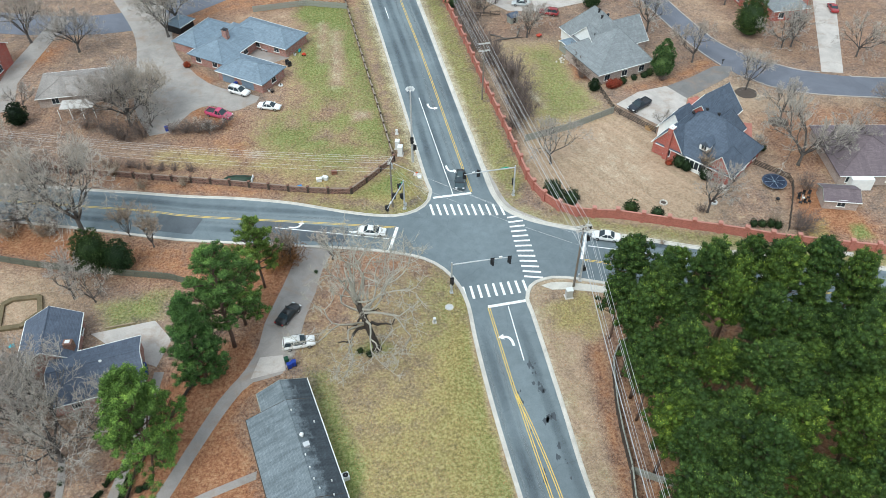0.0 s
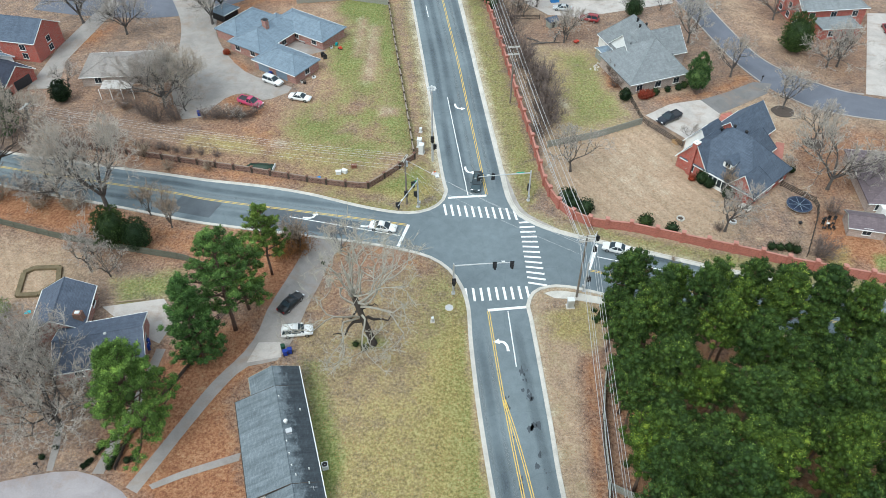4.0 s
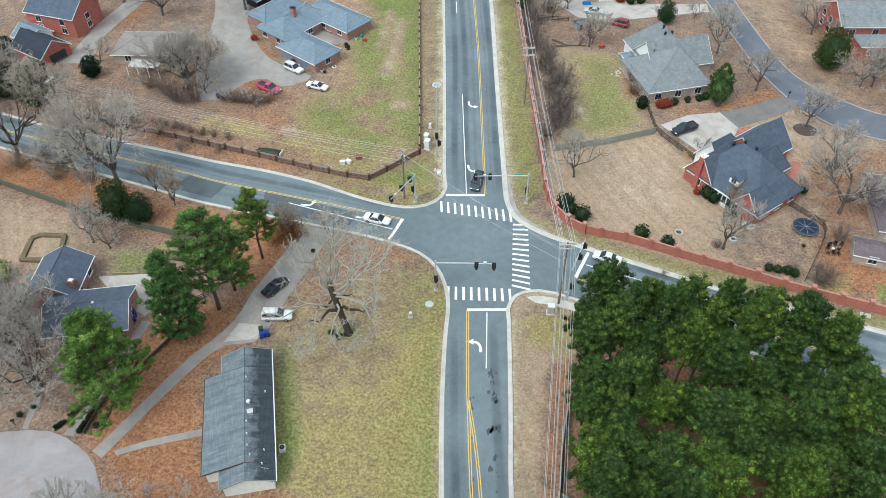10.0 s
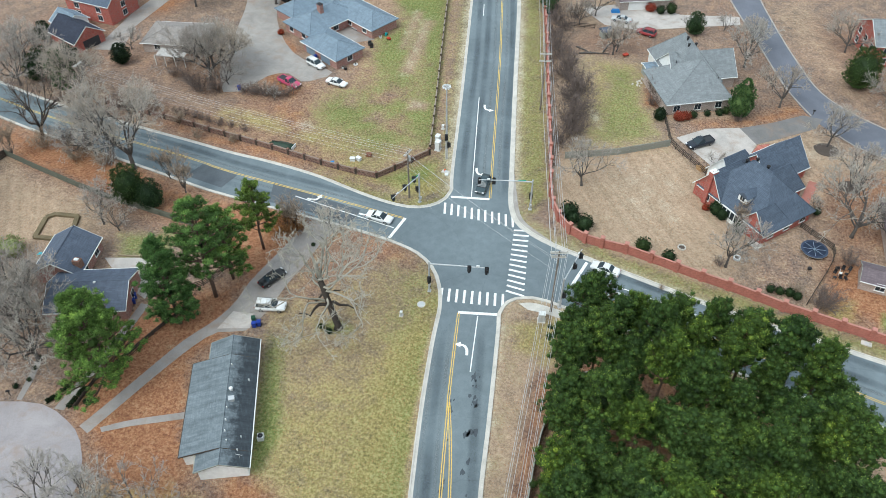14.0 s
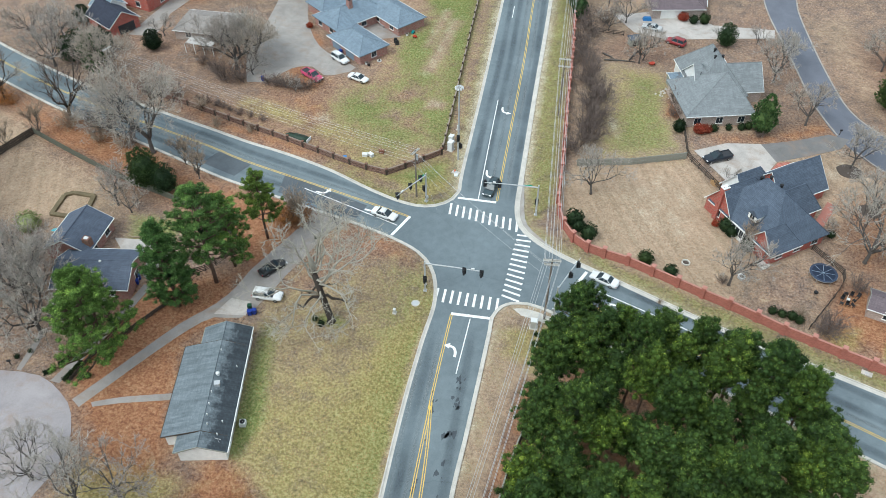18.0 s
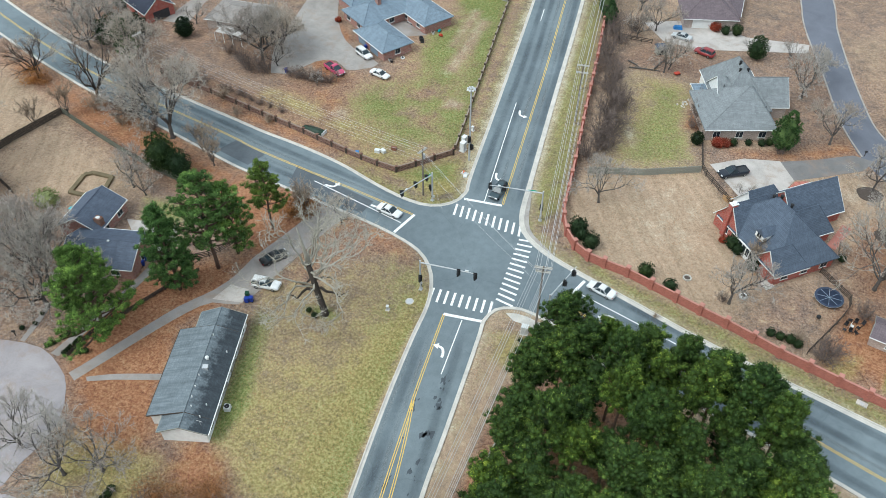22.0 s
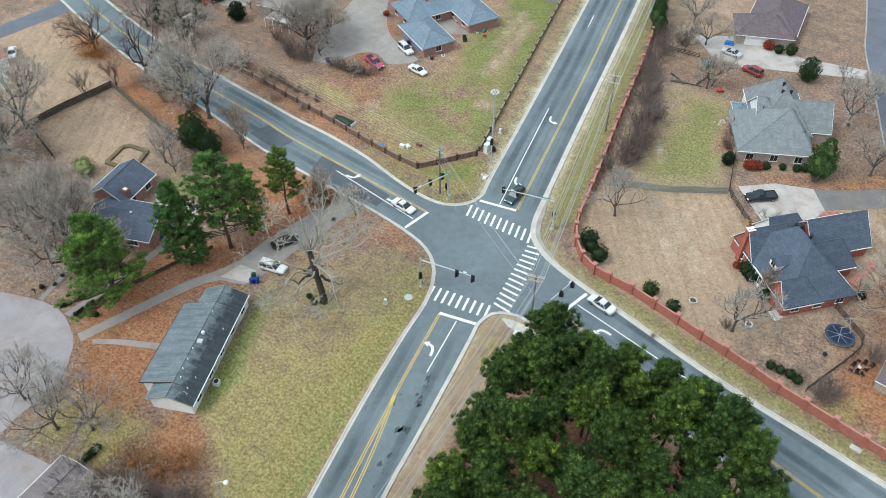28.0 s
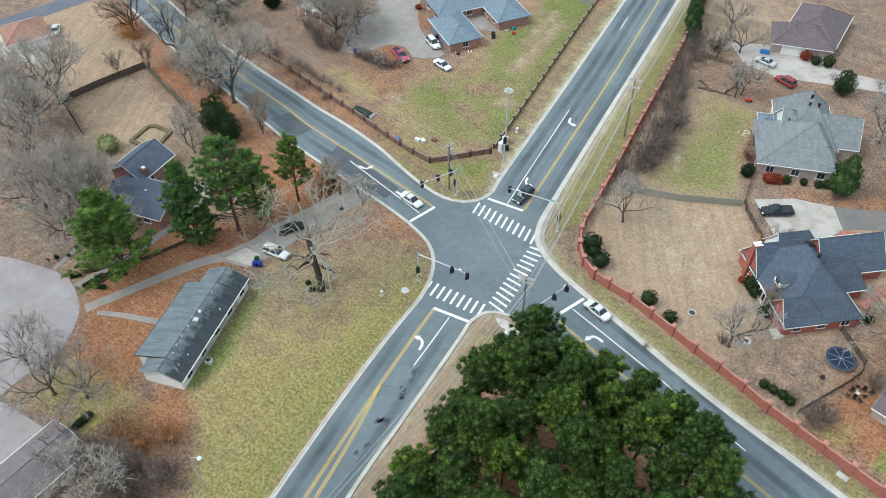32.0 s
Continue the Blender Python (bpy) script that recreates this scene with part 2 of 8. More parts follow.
def brick_mat(name, c, mortar=(0.4, 0.36, 0.32), wide=0.22, high=0.075, vary=0.25):
    m, nt, b = material(name, 0.85)
    v = place(nt)
    # courses run along the wall, whichever way it faces
    axis = nt.nodes.new("ShaderNodeSeparateXYZ")
    nt.links.new(v, axis.inputs[0])
    mp = nt.nodes.new("ShaderNodeCombineXYZ")
    nt.links.new(maths(nt, "ADD", axis.outputs[0], axis.outputs[1]), mp.inputs[0])
    nt.links.new(axis.outputs[2], mp.inputs[1])
    br = nt.nodes.new("ShaderNodeTexBrick")
    br.inputs["Scale"].default_value = 1.0
    br.inputs["Brick Width"].default_value, br.inputs["Row Height"].default_value = wide, high
    br.inputs["Mortar Size"].default_value = high * 0.1
    br.inputs["Color1"].default_value = (*tuple(x * (1 - vary) for x in c), 1)
    br.inputs["Color2"].default_value = (*tuple(min(1, x * (1 + vary)) for x in c), 1)
    br.inputs["Mortar"].default_value = (*mortar, 1)
    nt.links.new(mp.outputs[0], br.inputs["Vector"])
    st = ramp(nt, noise_tex(nt, 0.8, 6, 0.7, v), (0.3, (0.72, 0.7, 0.68)), (0.7, (1.12, 1.1, 1.1)))
    nt.links.new(mix(nt, 0.7, br.outputs["Color"], st, "MULTIPLY"), b.inputs["Base Color"])
    bump(nt, b, br.outputs["Fac"], -0.3, 0.008)
    return m


def shingle_mat(name, c):
    m, nt, b = material(name, 0.9)
    v = place(nt)
    sc = nt.nodes.new("ShaderNodeTexBrick")
    sc.inputs["Scale"].default_value = 1.0
    sc.inputs["Brick Width"].default_value, sc.inputs["Row Height"].default_value = 0.9, 0.16
    sc.inputs["Mortar Size"].default_value = 0.012
    sc.inputs["Color1"].default_value = (*tuple(x * 0.88 for x in c), 1)
    sc.inputs["Color2"].default_value = (*tuple(min(1, x * 1.1) for x in c), 1)
    sc.inputs["Mortar"].default_value = (*tuple(x * 0.68 for x in c), 1)
    nt.links.new(v, sc.inputs["Vector"])
    mp = nt.nodes.new("ShaderNodeMapping")
    mp.inputs["Scale"].default_value = (1.2, 0.22, 1)
    nt.links.new(v, mp.inputs[0])
    streak = ramp(nt, noise_tex(nt, 1.0, 7, 0.65, mp.outputs[0], 0.3), (0.28, (0.68, 0.69, 0.7)), (0.7, (1.18, 1.18, 1.17)))
    col = mix(nt, 0.7, sc.outputs["Color"], streak, "MULTIPLY")
    fine = noise_tex(nt, 16, 3, 0.8, v)
    col = mix(nt, 0.4, col, ramp(nt, fine, (0.3, (0.7, 0.7, 0.7)), (0.7, (1.25, 1.25, 1.25))), "MULTIPLY")
    nt.links.new(col, b.inputs["Base Color"])
    bump(nt, b, sc.outputs["Fac"], -0.35, 0.01)
    return m


def leaf_mat(name, dark, mid, lite, rough=0.6, tips=False):
    """Foliage: each blade or leaf takes its own shade, whole boughs differ by a broad noise; needles grow paler to the
    tip, by a painted tone that stands in for light.
    """
    m, nt, b = material(name, rough)
    b.inputs["Specular IOR Level"].default_value = 0.2
    g = nt.nodes.new("ShaderNodeNewGeometry")
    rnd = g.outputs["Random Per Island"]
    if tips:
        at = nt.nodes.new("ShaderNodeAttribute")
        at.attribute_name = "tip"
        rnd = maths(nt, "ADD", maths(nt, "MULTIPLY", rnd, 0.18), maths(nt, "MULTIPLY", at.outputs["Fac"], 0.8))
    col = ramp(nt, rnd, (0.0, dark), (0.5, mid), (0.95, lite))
    br = ramp(nt, noise_tex(nt, 0.5, 4, 0.6, g.outputs["Position"]), (0.35, (0.72, 0.78, 0.72)), (0.65, (1.3, 1.24, 1.1)))
    col = mix(nt, 0.85, col, br, "MULTIPLY")
    info = nt.nodes.new("ShaderNodeObjectInfo")
    col = mix(nt, 1.0, col, ramp(nt, info.outputs["Random"], (0, (0.74, 0.8, 0.76)), (0.5, (0.98, 0.98, 0.9)), (1, (1.4, 1.28, 0.8))), "MULTIPLY")
    nt.links.new(col, b.inputs["Base Color"])
    MATS[name] = m
    return m


ASPHALT = asphalt_mat()
KERB = concrete_mat("kerb_concrete", (0.6, 0.565, 0.51), 0.5)
OLDKERB = concrete_mat("weathered_kerb", (0.4, 0.37, 0.34), 0.5, True)
CONC = concrete_mat("driveway_concrete", (0.52, 0.475, 0.44), 0.25, True)
COURT = concrete_mat("pinkish_court_concrete", (0.37, 0.335, 0.34), 0.2, True)
WORNCONC = concrete_mat("cracked_drive_concrete", (0.36, 0.33, 0.305), 0.3, True)
WORNDRIVE = concrete_mat("dark_worn_drive", (0.21, 0.2, 0.195), 0.3, True)
OLDCONC = concrete_mat("old_driveway", (0.34, 0.31, 0.29), 0.3, True)
STREET = concrete_mat("worn_street", (0.16, 0.168, 0.2), 0.15)
WHITE = paint_mat("white_road_paint", (0.82, 0.82, 0.8))
YELLOW = paint_mat("yellow_road_paint", (0.72, 0.5, 0.12))
GROUND = ground_mat()
RED = brick_mat("red_painted_brick", (0.42, 0.155, 0.12), (0.4, 0.17, 0.135))
HRED = brick_mat("red_house_brick", (0.42, 0.1, 0.075), (0.36, 0.25, 0.22))
BROWN = brick_mat("brown_brick", (0.2, 0.1, 0.072), (0.27, 0.21, 0.17))
STONE = brick_mat("mottled_brown_block", (0.19, 0.105, 0.085), (0.3, 0.24, 0.2), 0.5, 0.22, 0.5)
PALEBRICK = brick_mat("pale_brick", (0.45, 0.37, 0.33))
PINKBRICK = brick_mat("dusty_pink_brick", (0.36, 0.17, 0.14))
ROOF_BLUE = shingle_mat("blue_grey_shingle", (0.2, 0.255, 0.31))
ROOF_SLATE = shingle_mat("dark_slate_shingle", (0.1, 0.125, 0.168))
ROOF_NIGHT = shingle_mat("blue_black_shingle", (0.04, 0.046, 0.068))
ROOF_DUSK = shingle_mat("faded_slate_shingle", (0.105, 0.125, 0.168))
ROOF_GREY = shingle_mat("light_grey_shingle", (0.235, 0.252, 0.262))
ROOF_LONG = shingle_mat("stained_grey_shingle", (0.19, 0.22, 0.24))
nt = ROOF_LONG.node_tree
pb = nt.nodes["Principled BSDF"]
was = pb.inputs["Base Color"].links[0].from_socket
cut = nt.nodes.new("ShaderNodeSeparateXYZ")
nt.links.new(place(nt), cut.inputs[0])
spot = maths(nt, "ADD", maths(nt, "MULTIPLY", cut.outputs[1], -0.5), maths(nt, "ADD", 1.55, maths(nt, "MULTIPLY", maths(nt, "SUBTRACT", noise_tex(nt, 0.9, 6, 0.7, place(nt)), 0.5), 2.2)))
algae = ramp(nt, spot, (0.2, (1, 1, 1)), (0.75, (0.3, 0.31, 0.33)))
lay = nt.nodes.new("ShaderNodeCombineXYZ")
nt.links.new(maths(nt, "MULTIPLY", cut.outputs[0], 1.6), lay.inputs[0])
nt.links.new(maths(nt, "MULTIPLY", cut.outputs[1], 0.22), lay.inputs[1])
runs = ramp(nt, noise_tex(nt, 1.0, 5, 0.65, lay.outputs[0]), (0.36, (0.72, 0.73, 0.74)), (0.6, (1.06, 1.06, 1.06)))
nt.links.new(mix(nt, 1.0, mix(nt, 1.0, was, algae, "MULTIPLY"), runs, "MULTIPLY"), pb.inputs["Base Color"])
ROOF_PURPLE = shingle_mat("mauve_shingle", (0.165, 0.13, 0.142))
ROOF_BROWN = shingle_mat("brown_shingle", (0.21, 0.178, 0.182))
ROOF_TAN = shingle_mat("tan_grey_shingle", (0.3, 0.27, 0.25))
ROOF_RUST = shingle_mat("rusty_shingle", (0.36, 0.2, 0.15))
SIDING = plain("white_siding", (0.85, 0.85, 0.83), 0.7, 0, 0.12)
TRIM = plain("white_trim", (0.78, 0.78, 0.76), 0.6, 0, 0.1)
DARKWOOD = plain("dark_weathered_wood", (0.075, 0.06, 0.05), 0.9, 0, 0.35, 2, True)
GREYWOOD = plain("grey_weathered_wood", (0.31, 0.315, 0.275), 0.9, 0, 0.3, 2, True)
MOSSWOOD = plain("mossy_fence_wood", (0.16, 0.165, 0.13), 0.9, 0, 0.35, 2, True)
TANWOOD = plain("tan_timber", (0.3, 0.24, 0.16), 0.9, 0, 0.3, 2, True)
PALEWOOD = plain("bleached_timber", (0.5, 0.48, 0.44), 0.9, 0, 0.2, 2)
POLEWOOD = plain("utility_pole_wood", (0.2, 0.172, 0.145), 0.9, 0, 0.3, 2)
STEEL = plain("galvanised_steel", (0.55, 0.56, 0.57), 0.5, 0.4, 0.12)
WIRE = plain("overhead_wire", (0.5, 0.5, 0.5), 0.5, 0.2, 0.1)
BLACK = plain("black_housing", (0.02, 0.02, 0.022), 0.5, 0, 0.2)
DARKMETAL = plain("dark_metal", (0.05, 0.05, 0.055), 0.5, 0.3, 0.2)
GLASS = plain("dark_glazing", (0.03, 0.04, 0.05), 0.08, 0, 0.2)
CARGLASS = plain("car_window", (0.035, 0.05, 0.06), 0.05, 0, 0.2)
TYRE = plain("tyre_rubber", (0.02, 0.02, 0.02), 0.85, 0, 0.2)
RIM = plain("alloy_rim", (0.45, 0.45, 0.46), 0.35, 0.8, 0.1)
LAMPW = plain("headlamp_lens", (0.75, 0.76, 0.78), 0.15, 0, 0.05)
LAMPR = plain("tail_lamp_lens", (0.4, 0.02, 0.02), 0.2, 0, 0.1)
BARK = plain("grey_bark", (0.12, 0.107, 0.098), 0.95, 0, 0.35, 3)
PINEBARK = plain("pine_bark", (0.13, 0.085, 0.065), 0.95, 0, 0.4, 3)
TWIG = plain("bare_twigs", (0.4, 0.372, 0.345), 0.95, 0, 0.25, 3, True, True)
TWIG_DARK = plain("dark_twigs", (0.16, 0.122, 0.105), 0.95, 0, 0.25, 3, True)
TWIG_TAN = plain("tan_twigs", (0.34, 0.26, 0.19), 0.95, 0, 0.25, 3, True)
SYCAMORE = plain("pale_sycamore_bark", (0.4, 0.37, 0.31), 0.9, 0, 0.3, 1.2)
# needle ramps: the first colour paints crown shade, the last the lit tips
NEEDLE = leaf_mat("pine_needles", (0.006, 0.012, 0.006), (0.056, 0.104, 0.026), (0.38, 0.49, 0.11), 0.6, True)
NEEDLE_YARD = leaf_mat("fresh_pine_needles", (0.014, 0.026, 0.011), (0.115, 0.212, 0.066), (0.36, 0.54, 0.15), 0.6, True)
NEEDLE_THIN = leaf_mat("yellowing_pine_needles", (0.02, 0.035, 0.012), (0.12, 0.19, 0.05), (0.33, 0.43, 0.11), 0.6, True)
CEDAR = leaf_mat("cedar_foliage", (0.02, 0.05, 0.022), (0.045, 0.1, 0.04), (0.1, 0.16, 0.07))
HOLLY = leaf_mat("clipped_shrub_foliage", (0.008, 0.018, 0.009), (0.018, 0.036, 0.016), (0.042, 0.07, 0.032))
EVERGREEN = leaf_mat("evergreen_foliage", (0.012, 0.026, 0.012), (0.032, 0.06, 0.026), (0.075, 0.12, 0.05))
RUSTLEAF = leaf_mat("dead_brown_leaves", (0.16, 0.07, 0.035), (0.3, 0.14, 0.07), (0.42, 0.23, 0.12))
REDLEAF = leaf_mat("red_shrub_leaves", (0.2, 0.03, 0.02), (0.32, 0.06, 0.04), (0.4, 0.12, 0.08))
SAGE = leaf_mat("pale_sage_foliage", (0.12, 0.15, 0.08), (0.2, 0.24, 0.13), (0.3, 0.33, 0.2))
MULCH = concrete_mat("dark_mulch", (0.1, 0.078, 0.065), 1.5)
BLUEPL = plain("blue_plastic", (0.02, 0.05, 0.3), 0.5, 0, 0.15)
GREENSIGN = plain("green_sign_sheet", (0.02, 0.35, 0.22), 0.5, 0, 0.1)
UTILWHITE = plain("white_utility_enamel", (0.7, 0.71, 0.7), 0.5, 0, 0.12)
ORANGE = plain("rusty_scrap", (0.2, 0.09, 0.06), 0.8, 0, 0.2)


# ---- mesh helpers ----
class Shape:
    """Collects vertices and faces for one mesh."""

    def __init__(self):
        self.v, self.f = [], []

    def face_set(self, verts, faces):
        k = len(self.v)
        self.v += [tuple(p) for p in verts]
        self.f += [tuple(i + k for i in q) for q in faces]
        return self

    def box(self, c, s, rz=0.0, taper=1.0):
        """A box about c of size s, turned by rz radians, its top drawn in by taper."""
        x, y, z = (a / 2 for a in s)
        co, si = math.cos(rz), math.sin(rz)
        pts = []
        for dz, k in ((-z, 1.0), (z, taper)):
            for dx, dy in ((-x * k, -y * k), (x * k, -y * k), (x * k, y * k), (-x * k, y * k)):
                pts.append((c[0] + dx * co - dy * si, c[1] + dx * si + dy * co, c[2] + dz))
        return self.face_set(pts, [(3, 2, 1, 0), (4, 5, 6, 7), (0, 1, 5, 4), (1, 2, 6, 5), (2, 3, 7, 6), (3, 0, 4, 7)])

    def prism(self, poly, z0, z1):
        n = len(poly)
        if sum(poly[i][0] * poly[(i + 1) % n][1] - poly[(i + 1) % n][0] * poly[i][1] for i in range(n)) < 0:
            poly = poly[::-1]
        pts = [(x, y, z0) for x, y in poly] + [(x, y, z1) for x, y in poly]
        return self.face_set(pts, [tuple(range(n))[::-1], tuple(range(n, 2 * n))] + [(i, (i + 1) % n, n + (i + 1) % n, n + i) for i in range(n)])

    def tube(self, path, radii, sides=6, cap=True):
        """A round bar along a path with a radius at each point."""
        path = [Vector(p) for p in path]
        if isinstance(radii, (int, float)):
            radii = [radii] * len(path)
        k = len(self.v)
        for i, p in enumerate(path):
            d = (path[min(i + 1, len(path) - 1)] - path[max(i - 1, 0)]).normalized()
            a = d.orthogonal().normalized() if abs(d.z) > 0.9 else d.cross(Vector((0, 0, 1))).normalized()
            if abs(d.z) > 0.9:
                a = d.cross(Vector((0, 1, 0))).normalized()
            b = d.cross(a)
            for s in range(sides):
                t = 2 * math.pi * s / sides
                self.v.append(tuple(p + (a * math.cos(t) + b * math.sin(t)) * radii[i]))
        for i in range(len(path) - 1):
            for s in range(sides):
                p, q = k + i * sides + s, k + i * sides + (s + 1) % sides
                self.f.append((p, q, q + sides, p + sides))
        if cap:
            self.f.append(tuple(range(k, k + sides))[::-1])
            self.f.append(tuple(range(k + (len(path) - 1) * sides, k + len(path) * sides)))
        return self

    def disc_ring(self, c, r0, r1, z0, z1, n=20):
        """An upright ring: inner and outer radius, bottom and top."""
        k = len(self.v)
        for i in range(n):
            t = 2 * math.pi * i / n
            for r, z in ((r0, z0), (r1, z0), (r1, z1), (r0, z1)):
                self.v.append((c[0] + r * math.cos(t), c[1] + r * math.sin(t), c[2] + z))
        for i in range(n):
            a, b = k + 4 * i, k + 4 * ((i + 1) % n)
            for j in range(4):
                self.f.append((a + j, b + j, b + (j + 1) % 4, a + (j + 1) % 4))
        return self

    def ball(self, c, r, n=8, m=5, squash=1.0):
        k = len(self.v)
        self.v.append((c[0], c[1], c[2] + r * squash))
        for i in range(1, m):
            a = math.pi * i / m
            for j in range(n):
                t = 2 * math.pi * j / n
                self.v.append((c[0] + r * math.sin(a) * math.cos(t), c[1] + r * math.sin(a) * math.sin(t), c[2] + r * squash * math.cos(a)))
        self.v.append((c[0], c[1], c[2] - r * squash))
        e = len(self.v) - 1
        for j in range(n):
            self.f.append((k, k + 1 + j, k + 1 + (j + 1) % n))
            for i in range(m - 2):
                a, b = k + 1 + i * n + j, k + 1 + i * n + (j + 1) % n
                self.f.append((a, a + n, b + n, b))
            self.f.append((k + 1 + (m - 2) * n + j, e, k + 1 + (m - 2) * n + (j + 1) % n))
        return self

    def mesh(self, name, mat, smooth=False):
        me = bpy.data.meshes.new(name)
        me.from_pydata(self.v, [], self.f)
        me.materials.append(mat)
        if smooth:
            me.polygons.foreach_set("use_smooth", [True] * len(me.polygons))
        me.update()
        return me


def part(name, shape, mat, parent=None, label="", smooth=False):
    """Links one mesh object, under a thing or a part where one is given."""
    me = shape if isinstance(shape, bpy.types.Mesh) else shape.mesh(name, mat, smooth)
    ob = new(name, me)
    if parent is not None:
        ob.parent = parent
    if label:
        ob["label"] = label
    return ob


def thing(name, label, category, x=0, y=0, z=0, rz=0.0, group="", kind=""):
    ob = new(name)
    ob.empty_display_size = 0.3
    ob.matrix_basis = pose(x, y, z, 0, 0, math.degrees(rz))
    return tagged(ob, label, category, group, kind)


def smooth_line(pts, step=1.5):
    """A rounded line through the given plan points."""
    P = [Vector((p[0], p[1])) for p in pts]
    out = []
    for i in range(len(P) - 1):
        a, b, c, d = P[max(i - 1, 0)], P[i], P[i + 1], P[min(i + 2, len(P) - 1)]
        n = max(2, int((c - b).length / step))
        for k in range(n):
            t = k / n
            q = 0.5 * ((2 * b) + (c - a) * t + (2 * a - 5 * b + 4 * c - d) * t * t + (3 * b - a - 3 * c + d) * t ** 3)
            out.append((q.x, q.y))
    return out + [(P[-1].x, P[-1].y)]


def ribbon(shape, pts, width, z, z1=None, off=0.0):
    """A strip of a given width along a plan line, lying at z (or a bar from z to z1)."""
    n = len(pts)
    side = []
    for i, (x, y) in enumerate(pts):
        a, b = pts[max(i - 1, 0)], pts[min(i + 1, n - 1)]
        dx, dy = b[0] - a[0], b[1] - a[1]
        L = math.hypot(dx, dy) or 1
        side.append((-dy / L, dx / L))
    k = len(shape.v)
    lo = z if z1 is None else z1
    for (x, y), (nx, ny) in zip(pts, side):
        for w in (off + width / 2, off - width / 2):
            shape.v.append((x + nx * w, y + ny * w, lo))
        if z1 is not None:
            for w in (off + width / 2, off - width / 2):
                shape.v.append((x + nx * w, y + ny * w, z))
    m = 2 if z1 is None else 4
    for i in range(n - 1):
        a, b = k + i * m, k + (i + 1) * m
        shape.f.append((a + 1, b + 1, b, a))
        if m == 4:
            shape.f += [(a, b, b + 2, a + 2), (a + 3, b + 3, b + 1, a + 1)]
    if m == 4:
        e = k + (n - 1) * m
        shape.f += [(k, k + 2, k + 3, k + 1), (e + 1, e + 3, e + 2, e)]
    return shape


def flat_polygon(shape, poly, z):
    tri = geometry.tessellate_polygon([[Vector((x, y, 0)) for x, y in poly]])
    k = len(shape.v)
    shape.v += [(x, y, z) for x, y in poly]
    for a, b, c in tri:
        (x0, y0), (x1, y1), (x2, y2) = poly[a], poly[b], poly[c]
        up = (x1 - x0) * (y2 - y0) - (x2 - x0) * (y1 - y0) > 0
        shape.f.append((k + a, k + b, k + c) if up else (k + a, k + c, k + b))
    return shape

# ---- ground, roads and markings ----
ROAD_Z = 0.05
EDGE_NW = smooth_line([(-24.6, 150), (-17.6, 102.3), (-12.1, 63.6), (-8.2, 34.6), (-7.2, 28.4), (-8.7, 24.7), (-11.9, 22.7), (-16.1, 22.5), (-22.8, 24.0), (-32.5, 27.1), (-42.2, 29.1), (-51.8, 30.4), (-60.9, 32.1), (-68.7, 33.4), (-80, 35.5), (-92, 37.6), (-108, 42), (-135, 51), (-190, 72)])
EDGE_SW = smooth_line([(-187, 62), (-132, 41), (-101, 31), (-86.5, 27.4), (-65.7, 22.7), (-52.9, 19.6), (-46.8, 18.5), (-31, 16.2), (-22.4, 15.0), (-14.9, 13.5), (-9.5, 11.6), (-6.2, 8.8), (-4.2, 5.2), (-3.0, 0.6), (-2.6, -5.9), (-1.85, -14.2), (-1.0, -21.6), (0.35, -31.4), (2.8, -48), (5.4, -66), (13, -120)])
EDGE_SE = smooth_line([(21.5, -120), (13.9, -65), (11.3, -47), (9.0, -30.4), (8.2, -20.5), (7.3, -10), (6.5, -1.4), (6.2, 1.2), (7.2, 4.0), (9.6, 5.4), (13.2, 5.5), (21.9, 3.1), (40, -1.8), (57, -6.4), (63.1, -8.3), (70, -10.2), (80, -13), (100, -18.6), (140, -30)])
EDGE_NE = smooth_line([(140, -15), (100, -5.2), (80, -0.35), (68, 2.6), (61.4, 4.2), (55.1, 5.7), (46.6, 7.6), (37.1, 10.2), (26.3, 13.6), (14.3, 17.4), (8.8, 19.9), (5.6, 22.6), (4.1, 26.0), (3.4, 29.5), (2.6, 35.8), (-1.2, 64.9), (-6.1, 103.7), (-12.8, 150)])
ASPHALT_RING = EDGE_NW + EDGE_SW + EDGE_SE + EDGE_NE
road = part("road", flat_polygon(Shape(), ASPHALT_RING, ROAD_Z), ASPHALT)
tagged(road, "grey asphalt crossroads with worn lanes and cracks", "road", kind="structure")
for line in (EDGE_NW, EDGE_SW, EDGE_SE, EDGE_NE):
    wide = 0.8 if line is EDGE_NE else 0.5
    g = part("kerb", ribbon(Shape(), line, wide, ROAD_Z + 0.012, off=0.2 - wide / 2), KERB)
    tagged(g, "pale concrete gutter and kerb along the road", "kerb", kind="structure")
    part("kerb_stone", ribbon(Shape(), line, 0.2, 0.0, 0.17, off=0.18 - wide), KERB, g)


def inside(poly, X, Y):
    """Signed distance of grid points to a polygon: positive inside."""
    n = len(poly)
    ins = np.zeros(X.shape, bool)
    d = np.full(X.shape, 1e9)
    for i in range(n):
        (x0, y0), (x1, y1) = poly[i], poly[(i + 1) % n]
        c = ((y0 > Y) != (y1 > Y)) & (X < (x1 - x0) * (Y - y0) / ((y1 - y0) or 1e-9) + x0)
        ins ^= c
        L = (x1 - x0) ** 2 + (y1 - y0) ** 2 or 1e-9
        t = np.clip(((X - x0) * (x1 - x0) + (Y - y0) * (y1 - y0)) / L, 0, 1)
        d = np.minimum(d, np.hypot(X - x0 - t * (x1 - x0), Y - y0 - t * (y1 - y0)))
    return np.where(ins, d, -d)


